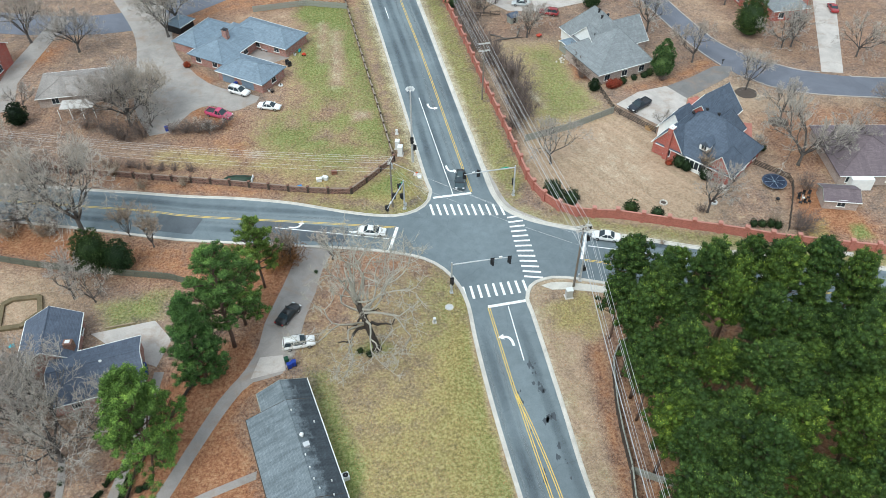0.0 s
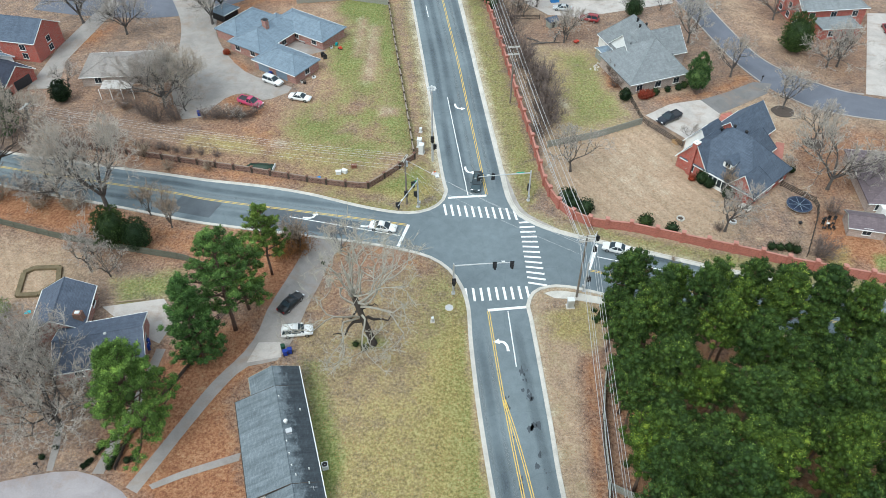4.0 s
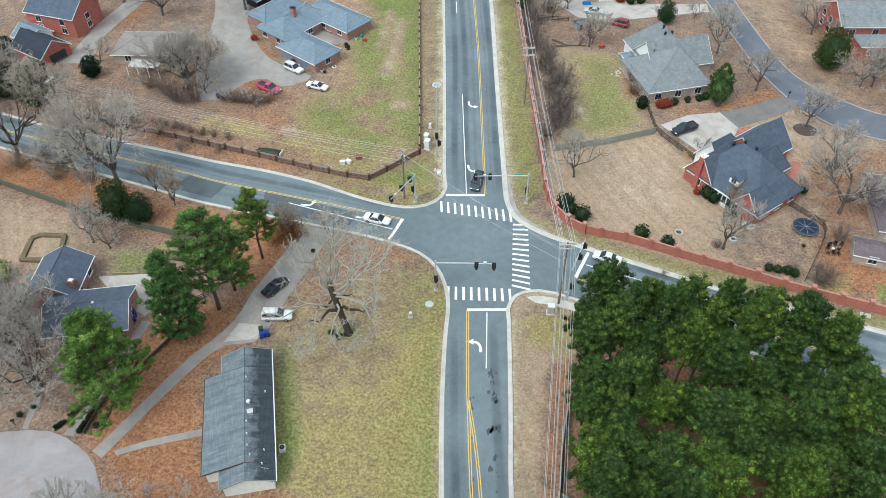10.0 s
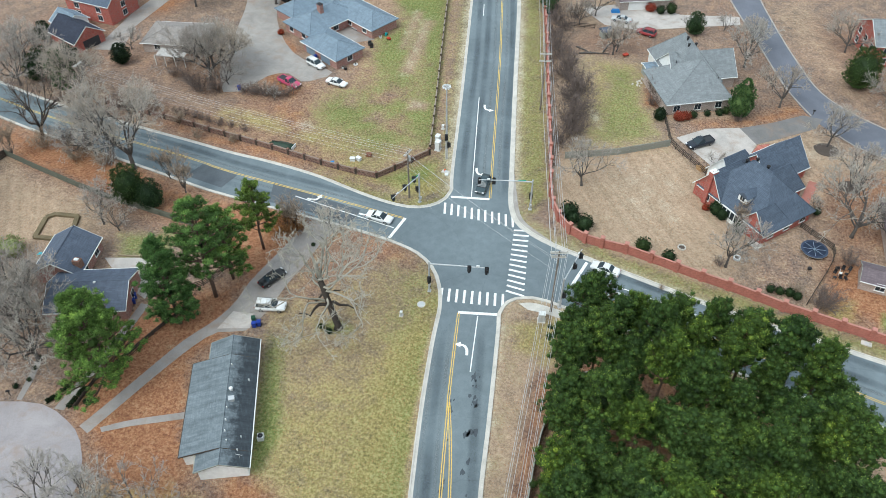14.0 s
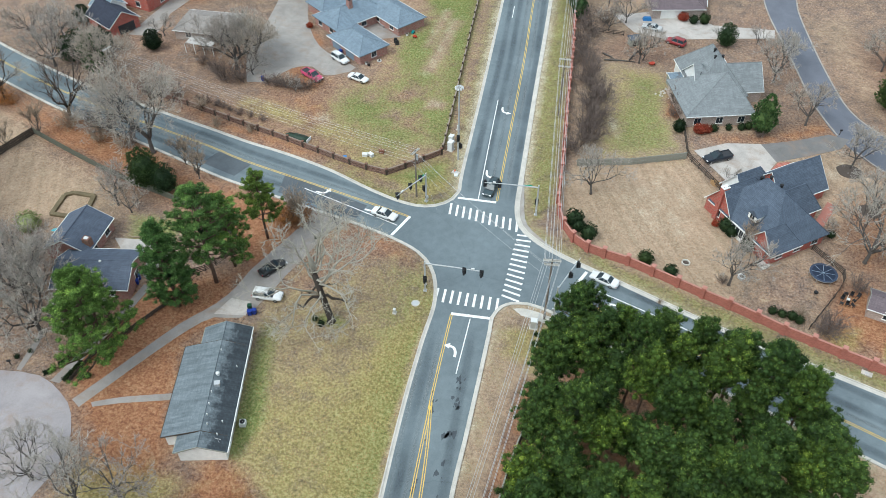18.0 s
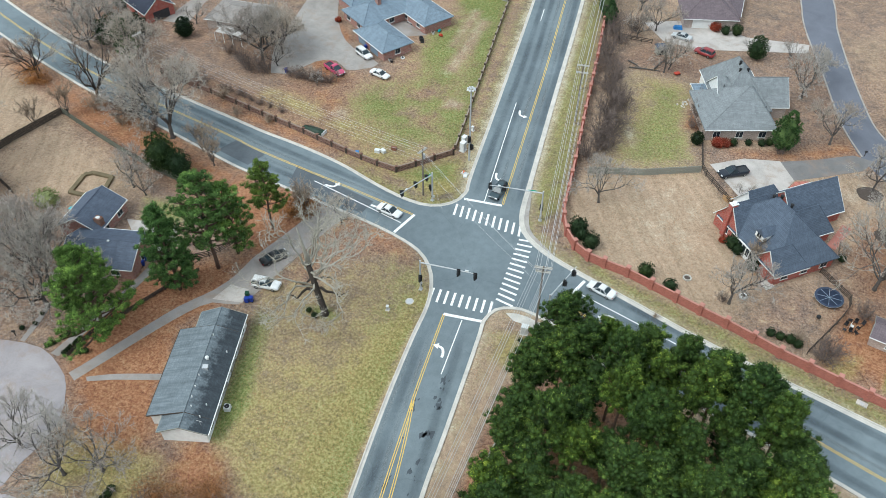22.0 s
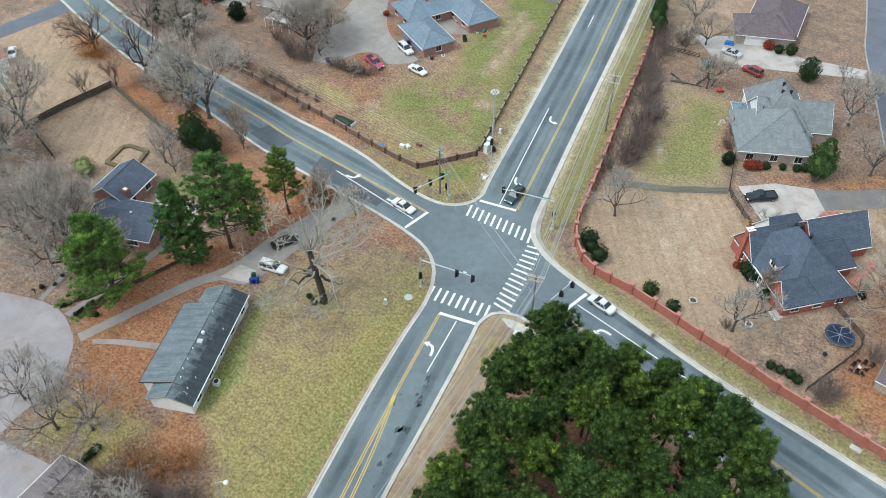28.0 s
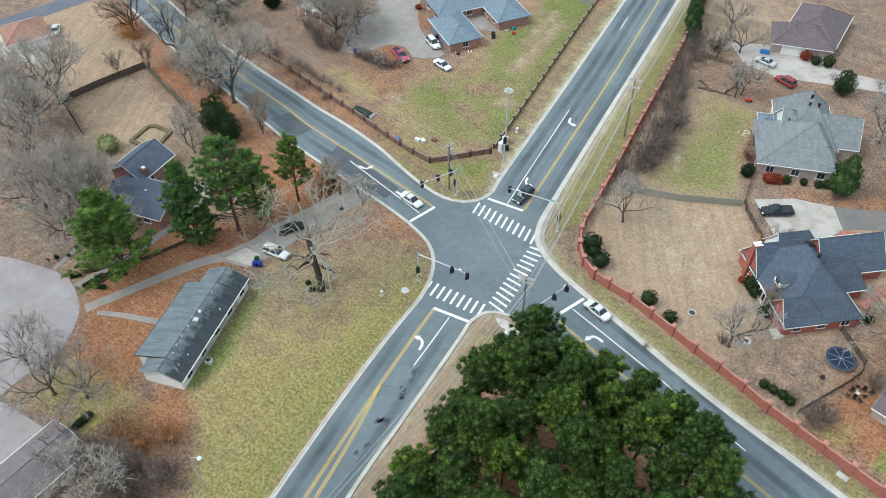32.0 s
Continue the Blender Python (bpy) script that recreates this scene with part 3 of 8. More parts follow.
def near_line(line, X, Y):
    d = np.full(X.shape, 1e9)
    for (x0, y0), (x1, y1) in zip(line[:-1], line[1:]):
        L = (x1 - x0) ** 2 + (y1 - y0) ** 2 or 1e-9
        t = np.clip(((X - x0) * (x1 - x0) + (Y - y0) * (y1 - y0)) / L, 0, 1)
        d = np.minimum(d, np.hypot(X - x0 - t * (x1 - x0), Y - y0 - t * (y1 - y0)))
    return d


# cover map: (kind, strength, softness, outline); kinds: 0 green turf, 1 dormant tan turf, 2 leaf litter, 3 olive dry lawn
LAWN = [(-4, 0), (-6, 9), (-15, 13), (-27, 14), (-29, 0), (-27, -13), (-20, -36), (-13, -44), (6, -62), (2, -30), (-2, -12)]
COVER = [
    (2, 0.75, 3, [(-70, 36), (-22, 25), (-12, 38), (-24, 112), (-60, 112), (-36, 62), (-46, 52), (-60, 44)]),
    (1, 0.5, 5, [(-70, 36), (-22, 25), (-12, 38), (-24, 112), (-60, 112), (-36, 62), (-46, 52), (-60, 44)]),
    (3, 0.5, 6, [(-48, 40), (-21, 31), (-14, 41), (-24, 108), (-33, 108), (-36, 76), (-35, 60), (-43, 53)]),
    (3, 0.65, 4, [(-62, 37), (-24, 27), (-22, 34), (-46, 46), (-60, 45)]),
    (0, 0.68, 6, [(-42, 46), (-24, 34), (-16, 41), (-24, 100), (-33, 104), (-34, 76), (-32, 60), (-38, 54)]),
    (0, 1.0, 2.5, [(-17, 46), (-14.5, 41), (-25, 104), (-36, 106), (-36, 98), (-30, 92), (-21, 72), (-18.5, 58)]),
    (0, 0.8, 2.5, [(-38, 50), (-34, 45), (-31, 46), (-33, 51), (-36, 53)]),
    (0, 0.8, 2.5, [(-34, 70), (-30, 66), (-26, 76), (-30, 84), (-35, 80)]),
    (0, 0.8, 2.0, [(-21, 50), (-16.5, 44), (-17, 52), (-20, 56)]),
    (2, 0.55, 2.2, [(-27, 55), (-24, 56), (-24, 60), (-26.5, 59)]),
    (2, 0.6, 2.0, [(-30, 53), (-26, 54), (-27, 57), (-30, 56)]),
    (2, 0.5, 2.0, [(-29, 47), (-26, 47), (-26, 50), (-28, 50)]),
    (2, 0.65, 1.8, [(-25.5, 44), (-21.5, 44.5), (-22, 49), (-24.5, 48)]),
    (2, 0.5, 1.6, [(-35.5, 51), (-32.5, 51), (-33, 54), (-35, 54)]),
    (1, 0.7, 1.6, [(-26.5, 66), (-24, 66), (-24.5, 90), (-27, 90)]),
    (1, 0.6, 1.4, [(-29.5, 76), (-28, 76), (-28, 94), (-30, 94)]),
    (1, 0.75, 1.4, [(-21.5, 52.5), (-18, 53), (-18, 55), (-21.5, 56)]),
    (2, 0.9, 2.5, [(-48, 56), (-44, 57), (-43.5, 50), (-39.5, 41), (-42, 39), (-47, 44), (-56, 47), (-57, 50), (-49, 51)]),
    (3, 0.9, 2, [(-22, 28.6), (-13, 24.5), (-8.5, 28), (-12, 38), (-20, 30)]),
    (0, 0.8, 2, [(-21, 28.6), (-15, 28), (-10.5, 31), (-12.5, 37), (-20, 30)]),
    (1, 1.1, 1, [(10, 38), (11, 30), (13, 24), (20, 19.5), (54, 9.5), (59, 23), (54, 32), (39, 42), (32, 51), (12, 42.5)]),
    (2, 0.5, 5, [(40, 14), (54, 9.5), (59, 23), (54, 32), (46, 26)]),
    (1, 0.7, 3, [(12, 43), (32, 51), (30, 62), (26, 84), (10, 84), (7, 66)]),
    (3, 0.55, 4, [(14, 45), (31, 51), (30, 62), (26, 82), (13, 82), (13, 58)]),
    (0, 0.62, 3, [(17, 48), (30, 52.5), (28, 62), (24, 78), (18, 78), (17, 58)]),
    (2, 0.5, 2, LAWN),
    (1, 0.5, 3, LAWN),
    (3, 0.44, 3, LAWN),
    (3, 0.7, 5, [(-10, 2), (-8, 8), (-3, 1), (-2.5, -10), (6, -62), (-10, -46), (-20, -37), (-24, -22), (-20, -14), (-14, -12)]),
    (0, 0.26, 6, [(-9, 4), (-3, 1), (-2.5, -10), (5, -60), (-8, -46), (-14, -30), (-12, -14)]),
    (0, 0.55, 4, [(-14, 10), (-6, 9), (-3, 0), (-3, -10), (-12, -6)]),
    (3, 1.0, 2, [(-4, 3), (-3, -4), (-2, -16), (0, -30), (4, -56), (-4, -52), (-7, -30), (-8, -12)]),
    (0, 0.36, 1.5, [(-4, 3), (-3, -4), (-2, -16), (0, -30), (4, -56), (-3, -50), (-6, -30), (-7.6, -12)]),
    (0, 0.55, 1.0, [(-4, 3), (-3.4, -4), (-2.6, -16), (-0.6, -30), (3.4, -56), (1.6, -56), (-2.6, -30), (-4.4, -14)]),
    (1, 0.7, 0.5, [(-3.2, -2), (-2.5, -10), (-1.2, -22), (0, -30), (5, -60), (4.2, -60), (-0.8, -30), (-1.9, -22), (-3.1, -10), (-3.8, -2)]),
    (2, 0.9, 2.5, [(-24, 14.5), (-18, 14.4), (-13, 13), (-15, 10), (-22, 9)]),
    (0, 1.0, 1.0, [(-28.2, -9.5), (-24.2, -10.5), (-19.4, -26), (-19.8, -33), (-21.5, -33)]),
    (3, 0.4, 8, [(-27, 14), (-13, 12), (-10, 0), (-14, -14), (-20, -20), (-26, -14), (-28, -2)]),
    (0, 0.9, 1.2, [(-21.5, -7.5), (-16, -8), (-15, -6.4), (-18, -5.4)]),
    (2, 0.95, 4, [(-31, 16), (-55, 20), (-90, 28), (-125, 38), (-125, 28), (-92, 20), (-72, 14), (-50, 8), (-34, 0), (-32, 10)]),
    (2, 1.2, 3, [(-32, 15), (-42, 16), (-44, 8), (-34, 0), (-32, 4)]),
    (2, 1.2, 3, [(-36, -2), (-34, -12), (-37, -18), (-28, -38), (-34, -42), (-44, -34), (-52, -26), (-50, -12), (-44, -6)]),
    (1, 0.4, 3, [(-72, 13), (-93, 19), (-96, 2), (-86, -2), (-70, -8), (-60, 4), (-62, 10)]),
    (2, 0.6, 4, [(-72, 13), (-93, 19), (-96, 4), (-80, -2), (-66, 4)]),
    (1, 1.0, 4, [(-70, 10), (-93, 17), (-95, 2), (-80, -3), (-66, 4)]),
    (0, 0.7, 2, [(-50, 8), (-61, 5), (-58, -2), (-50, 2)]),
    (1, 0.85, 2, [(9, -1), (18, 3), (20, -6), (17, -11), (15, -34), (19, -62), (12, -60), (9, -26)]),
    (3, 0.7, 1.5, [(9, 0), (17, 3), (19, -4), (14, -11), (9, -8)]),
    (2, 0.45, 2, [(11, -9), (18, -8), (15, -34), (19, -62), (15, -60), (11, -28)]),
    (1, 0.8, 2, [(9, -6), (13.5, -6), (13, -34), (17, -62), (12, -62), (9.6, -28)]),
    (2, 1.0, 1.2, [(13.6, -9), (16, -8), (14.5, -34), (18, -62), (16, -62), (13, -34)]),
    (2, 0.9, 3, [(18, 2), (54, -8), (80, -18), (80, -80), (20, -80), (15, -34)]),
    (1, 0.75, 2, [(60, -9), (64, -10), (64, -30), (52, -22), (50, -10)]),
    (3, 0.6, 1.5, [(4, 32), (8, 24), (10.5, 30), (8.5, 46), (3.5, 82), (-2, 120), (-6, 118), (-0.6, 66)]),
    (0, 0.48, 1.5, [(4, 32), (8, 24), (10.5, 30), (8.5, 46), (3.5, 82), (-2, 120), (-6, 118), (-0.6, 66)]),
    (3, 0.6, 1.5, [(20, 16.5), (58, 5.5), (100, -5), (100, -1), (58, 9), (20, 19.5), (14, 22)]),
    (0, 0.5, 1.5, [(20, 16.5), (58, 5.5), (100, -5), (100, -1), (58, 9), (20, 19.5), (14, 22)]),
    (1, 0.8, 3, [(46, 57), (60, 63), (64, 56), (74, 54), (100, 50), (100, 40), (60, 26), (57, 40), (50, 52)]),
    (2, 0.85, 3, [(60, 26), (58, 38), (60, 48), (74, 52), (100, 48), (100, 40)]),
    (2, 0.5, 4, [(31, 57), (46, 62), (60, 68), (52, 92), (46, 118), (38, 110), (48, 90), (46, 68), (32, 62)]),
    (2, 0.6, 4, [(76, 67), (100, 60), (110, 95), (62, 112), (64, 84)]),
    (1, 0.6, 4, [(57, 114), (64, 86), (76, 68), (70, 90), (64, 120)]),
    (2, 1.05, 2.5, [(57, 24), (64, 26), (72, 10), (56, 11)]),
    (2, 0.9, 3, [(-22, 104), (-60, 118), (-74, 98), (-62, 92), (-54, 100), (-36, 104)]),
    (2, 0.6, 5, [(-60, 48), (-46, 50), (-56, 56), (-68, 62), (-96, 62), (-96, 80), (-118, 76), (-118, 58), (-90, 54)]),
    (1, 0.85, 3, [(-92, 20), (-118, 30), (-136, 38), (-138, 22), (-118, 6), (-98, 4)]),
    (1, 0.6, 5, [(8, 88), (30, 100), (28, 130), (-4, 130)]),
    (2, 0.6, 4, [(8, 84), (26, 84), (30, 96), (12, 96)]),
    (3, 0.8, 3, [(-40, -40), (-28, -38), (-20, -38), (-20, -42), (-38, -48)]),
    (2, 1.25, 3, [(-23, -33), (-17, -35), (-12, -42), (-16, -44), (-24, -40)]),
    (2, 0.6, 4, [(-20, -42), (-14, -40), (-4, -50), (-10, -70), (-34, -66), (-32, -46)]),
    (2, 1.1, 1.5, [(26, 64), (30, 64), (33, 80), (28, 84)]),
    (1, 0.75, 1.5, [(28.5, 62), (31, 59), (48, 64), (47, 66), (31, 64)]),
    (3, 0.6, 1.5, [(56, 14), (61, 16), (62, 12), (57, 10)]),
    (2, 1.15, 1.5, [(-58.6, 76.2), (-51.4, 69.8), (-53.7, 67.8), (-60.2, 78.4)]),
    (2, 1.1, 1.5, [(-56, 62), (-55, 56.5), (-50, 52.5), (-47, 53), (-50, 57.5), (-54, 60)]),
    (2, 1.1, 3, [(-98, 84), (-96, 76), (-90, 80), (-88, 90)]),
    (2, 1.15, 3, [(-78, 18), (-92, 21), (-90, 26), (-76, 23), (-66, 20), (-66, 16)]),
    (2, 0.72, 3, [(-26, 13.6), (-18, 13.6), (-15, 11), (-18, 6), (-21, 3), (-24, -2), (-27.5, -2), (-26, 5)]),
    (2, 0.9, 2, [(-18, 13.6), (-11, 11), (-9, 8), (-14, 9), (-20, 11)]),
    (2, 0.9, 1.2, [(-70, 38.4), (-45, 33.4), (-34, 30.6), (-40, 29.6), (-56, 32), (-70, 36)]),
    (2, 1.0, 2, [(36, 60.6), (48, 64.4), (58, 72), (60, 68.4), (50, 62), (45, 60.6), (38, 58.8)]),
    (2, 0.7, 2, [(-75, 44), (-45, 38.4), (-30, 33.4), (-31, 31.4), (-46, 35), (-75, 40)]),
    (0, 1.0, 1, [(64.5, 10.5), (67.6, 11), (67.2, 14.4), (64.6, 14)]),
    (3, 0.9, 2, [(-30.6, -46.6), (-26, -46.4), (-26, -43), (-31, -43)]),
]
fine_x, fine_y = np.arange(-150, 121, 1.0), np.arange(-75, 151, 1.0)
gx = np.concatenate([[-3000, -1200, -500, -250, -180], fine_x, [160, 300, 700, 1500, 3000]])
gy = np.concatenate([[-3000, -1000, -400, -150], fine_y, [180, 260, 500, 1200, 3000]])
GX, GY = np.meshgrid(gx, gy)
cover = np.zeros((*GX.shape, 4), np.float32)
cover[..., 1], cover[..., 2] = 0.25, 0.45
for ch, power, soft, ring in COVER:
    w = np.clip(0.5 + inside(ring, GX, GY) / (2 * soft), 0, 1)
    cover[..., ch] = cover[..., ch] * (1 - w) + w * power
    for k in {2: (0, 1, 3), 1: (0, 3), 3: (0,), 0: ()}[ch]:
        cover[..., k] *= 1 - 0.8 * w
for line, grn in ((EDGE_NW, 0.42), (EDGE_NE, 0.55), (EDGE_SE, 0.25)):
    w = np.clip(1.3 - near_line(line, GX, GY) / 4.0, 0, 1) * np.clip((GX + 40) / 14, 0, 1)
    dry = 3 if line is EDGE_NW else 1
    cover[..., dry] = np.maximum(cover[..., dry], (0.55 if dry == 3 else 0.85) * w)
    cover[..., 0] = np.maximum(cover[..., 0], grn * w)
# pale sandy ground: road shoulders and worn or mown streaks
sand = np.zeros(GX.shape, np.float32)
for line, reach, most in (([p for p in EDGE_NW if p[1] > 29 and p[0] > -27], 2.2, 0.62), ([p for p in EDGE_NE if p[1] > 27], 2.4, 0.7), ([p for p in EDGE_NE if p[1] < 22], 2.0, 0.5), (EDGE_SE, 1.3, 0.5), (EDGE_SW, 0.7, 0.4)):
    sand = np.maximum(sand, most * np.clip(1.25 - near_line(line, GX, GY) / reach, 0, 1))
for most, soft, ring in (
    (0.34, 1.6, [(-26.5, 64), (-24.5, 64), (-25.5, 92), (-28, 92)]),
    (0.3, 1.2, [(-30, 74), (-28.6, 74), (-29, 95), (-31, 95)]),
    (0.4, 1.2, [(-21.5, 52.8), (-18.2, 53.2), (-18.2, 54.8), (-21.5, 55.8)]),
    (0.5, 1.6, [(-42.5, 40.5), (-38.5, 40.5), (-39, 44), (-42, 44)]),
    (0.55, 1.0, [(14.5, 62), (17.4, 60), (18.6, 54), (17.4, 54), (15.2, 59)]),
    (0.25, 2.5, [(24, 26), (34, 28), (36, 40), (28, 46), (20, 40)]),
    (0.35, 2.0, [(56, 52), (66, 54), (64, 61), (56, 56)]),
):
    sand = np.maximum(sand, most * np.clip(0.5 + inside(ring, GX, GY) / (2 * soft), 0, 1))
ny, nx = GX.shape
verts = np.stack([GX, GY, np.zeros_like(GX)], -1).reshape(-1, 3)
idx = np.arange(ny * nx).reshape(ny, nx)
quads = np.stack([idx[:-1, :-1], idx[:-1, 1:], idx[1:, 1:], idx[1:, :-1]], -1).reshape(-1, 4)
gm = bpy.data.meshes.new("ground")
gm.from_pydata(verts.tolist(), [], quads.tolist())
layer = gm.color_attributes.new("cover", "FLOAT_COLOR", "POINT")
layer.data.foreach_set("color", cover.reshape(-1))
gm.attributes.new("sand", "FLOAT", "POINT").data.foreach_set("value", sand.reshape(-1))
gm.materials.append(GROUND)
ground = tagged(new("ground", gm), "winter lawns, leaf litter and woodland floor", "ground", kind="structure")


def slab(name, ring, mat, label, z=0.03, category="driveway"):
    """A paved area: a thin slab."""
    ob = part(name, Shape().prism([(x, y) for x, y in ring], -0.05, z), mat)
    return tagged(ob, label, category, kind="structure")


slab("driveway", smooth_line([(-31.4, 16.4), (-31.0, 13), (-31.8, 9), (-33.2, 4), (-34.6, -1), (-35.0, -5), (-36.4, -9.2), (-39.7, -14.6), (-42.4, -20.8), (-44.8, -26.6), (-46.9, -31.4)], 2) + smooth_line([(-45.2, -32.2), (-43.1, -27.2), (-40.8, -21.7), (-37.8, -15.3), (-35.2, -11.8), (-31.2, -10.6), (-29.4, -6), (-28.4, 0), (-27.1, 5), (-26.2, 10), (-24.4, 14.8)], 2), OLDCONC, "old cracked concrete driveway running down from the road")
slab("concrete_pad", [(-34.6, -7.4), (-31.3, -7.2), (-30.7, -10.0), (-35.6, -11.2)], CONC, "pale concrete parking pad at the end of the building", 0.05)
slab("parking_court", smooth_line([(-66, -32), (-60, -30.2), (-54, -29.3), (-49, -31), (-45.5, -33.5), (-42.3, -39), (-42.6, -46), (-44, -52), (-60, -62), (-80, -56), (-76, -38), (-66, -32)], 3), COURT, "broad pale concrete turning court", 0.04)
slab("footpath", smooth_line([(-44, -31), (-40, -28.8), (-33.2, -26.0)], 1) + [(-33.2, -27.2), (-40, -29.9), (-43.4, -31.6)], OLDCONC, "narrow concrete path to the long building", 0.05)
slab("footpath", smooth_line([(-51.9, -29.6), (-51.2, -25), (-50.2, -18), (-49.6, -9)], 1) + smooth_line([(-48.2, -9), (-48.8, -18), (-49.8, -25), (-50.4, -29.6)], 1), OLDCONC, "concrete walk beside the neighbouring house", 0.05)
slab("footpath", [(-58.0, -29.4), (-57.2, -29.4), (-57.6, -26), (-58.6, -22), (-59.4, -22.2), (-58.6, -26)], OLDCONC, "narrow concrete walk edged with little shrubs", 0.045)
slab("patio", [(-46.8, 78.4), (-41.6, 75.4), (-36.4, 78.2), (-39.0, 82.6), (-43.6, 84.2)], OLDCONC, "dark concrete court between the wings of the brick house", 0.045)
slab("patio", [(-60.6, -1.0), (-51.4, 1.0), (-48.2, -3.0), (-49.5, -8), (-51.6, -7), (-57.5, -3.4)], CONC, "pale concrete patio beside the blue-roofed house")
slab("driveway", smooth_line([(-62, 50), (-67, 60), (-70, 76), (-74, 92), (-84, 112)], 3) + smooth_line([(-72, 112), (-66, 96), (-63, 84), (-56, 72), (-50, 66.5), (-41.5, 62.5), (-44, 59), (-47, 57.5), (-51, 60), (-55, 58), (-58, 51)], 3), WORNCONC, "broad cracked concrete driveway before the brick house", 0.04)
slab("driveway", [(33.2, 54.2), (40.6, 45.4), (46.5, 50), (48.6, 55.2), (45.6, 60.3), (39, 58.5)], CONC, "clean pale concrete driveway behind the slate-roofed house", 0.04)
slab("driveway", [(45.7, 60.2), (48.6, 55.3), (53.5, 58.4), (60.5, 63.2), (62.5, 67), (58.6, 67.6), (52, 63.4)], WORNDRIVE, "worn dark driveway running up to the street", 0.036)
slab("brick_apron", [(47.6, 52.4), (49.2, 51.6), (51.6, 54.2), (51.0, 56.0), (48.8, 55.0)], RED, "small patch of red brick paving beside the driveway", 0.06, "paving")
slab("driveway", [(81.5, 63.5), (95, 100), (101, 100), (86, 62.5)], CONC, "pale concrete driveway across the street", 0.05)
slab("driveway", [(10, 104), (16, 97), (24, 96), (36, 100), (48, 104), (48, 108), (34, 106), (30, 108), (18, 108)], CONC, "worn concrete driveway before the mauve-roofed house", 0.04)
slab("driveway", [(-98.5, 60), (-92, 61), (-94.5, 72), (-91, 100), (-95, 102), (-98.5, 78)], WORNCONC, "concrete driveway beside the brick garage", 0.04)
slab("driveway", [(-54, -58), (-47, -52.4), (-41, -49.7), (-32.2, -48.9), (-31.6, -55), (-31.6, -64), (-44, -68)], COURT, "pale slabs beside the brown-roofed building", 0.045)
slab("driveway", [(-113, 8), (-122, 16), (-138, 8), (-136, 0)], CONC, "pale driveway beside the rust-roofed house", 0.04)
slab("side_street", smooth_line([(36, 190), (41, 155), (44.5, 130), (46.4, 116), (51.5, 96), (56.0, 78), (61, 66), (70, 57.2), (86, 53), (130, 48)], 3) + smooth_line([(130, 58), (92, 60.2), (75, 65.6), (64.4, 75.4), (59.4, 90), (54.0, 116), (52.6, 130), (48, 158), (43.4, 190)], 3), STREET, "worn grey residential street", 0.035, "road")
slab("side_street", smooth_line([(-112, 96), (-96, 93), (-78, 93), (-66, 98), (-50, 112)], 3) + smooth_line([(-58, 118), (-74, 105), (-90, 102), (-112, 106)], 3), STREET, "worn grey residential street behind the houses", 0.03, "road")
slab("side_street", [(-128, 43), (-129, 36.6), (-133.1, 18.9), (-137, 0), (-143, 2), (-138, 24), (-135, 37.2), (-134.5, 46)], STREET, "worn grey side street", 0.032, "road")
slab("pavement", smooth_line([(9.0, 3.9), (10.6, 4.45), (13, 4.35), (17, 3.5), (24, 1.6), (30, 0.0)], 1) + [(29.6, -1.3), (23.7, 0.2), (17, 2.0), (12.8, 2.8), (10.6, 2.9)], KERB, "pale concrete pavement along the corner", 0.06, "pavement")
corner = [p for p in EDGE_NE if 17.5 < p[1] < 36 and p[0] < 14]
ends = []
for i, (x, y) in enumerate(corner):
    (xa, ya), (xb, yb) = corner[max(i - 1, 0)], corner[min(i + 1, len(corner) - 1)]
    d = math.hypot(xb - xa, yb - ya)
    nx, ny = (yb - ya) / d, -(xb - xa) / d
    deep = 0.8 + 0.75 * max(0.0, math.sin(math.pi * i / (len(corner) - 1))) ** 0.7
    ends.append(((x + nx * 0.72, y + ny * 0.72), (x + nx * deep, y + ny * deep)))
tagged(part("pavement", Shape().prism([a for a, b in ends] + [b for a, b in ends][::-1], 0.0, 0.13), OLDKERB), "pale concrete corner pavement beside the kerb", "pavement", kind="structure")

for line in ([(36, 190), (41, 155), (44.5, 130), (46.4, 116), (51.5, 96), (56.0, 78), (60.2, 67.8)], [(63.5, 63.2), (70, 57.2), (86, 53), (130, 48)], [(43.4, 190), (48, 158), (52.6, 130), (54.0, 116), (59.4, 90), (64.4, 75.4), (75, 65.6), (81, 63.4)], [(87, 61.6), (92, 60.2), (130, 58)]):
    tagged(part("kerb", ribbon(Shape(), smooth_line(line, 2), 0.34, 0.0, 0.1), OLDKERB), "pale concrete kerb along the residential street", "kerb", kind="structure")

MARK_Z = ROAD_Z + 0.008


def marking(name, shape, mat, label, group=""):
    return tagged(part(name, shape, mat), label, "road marking", group)


def bar(a, b, w):
    return ribbon(Shape(), [a, b], w, MARK_Z)


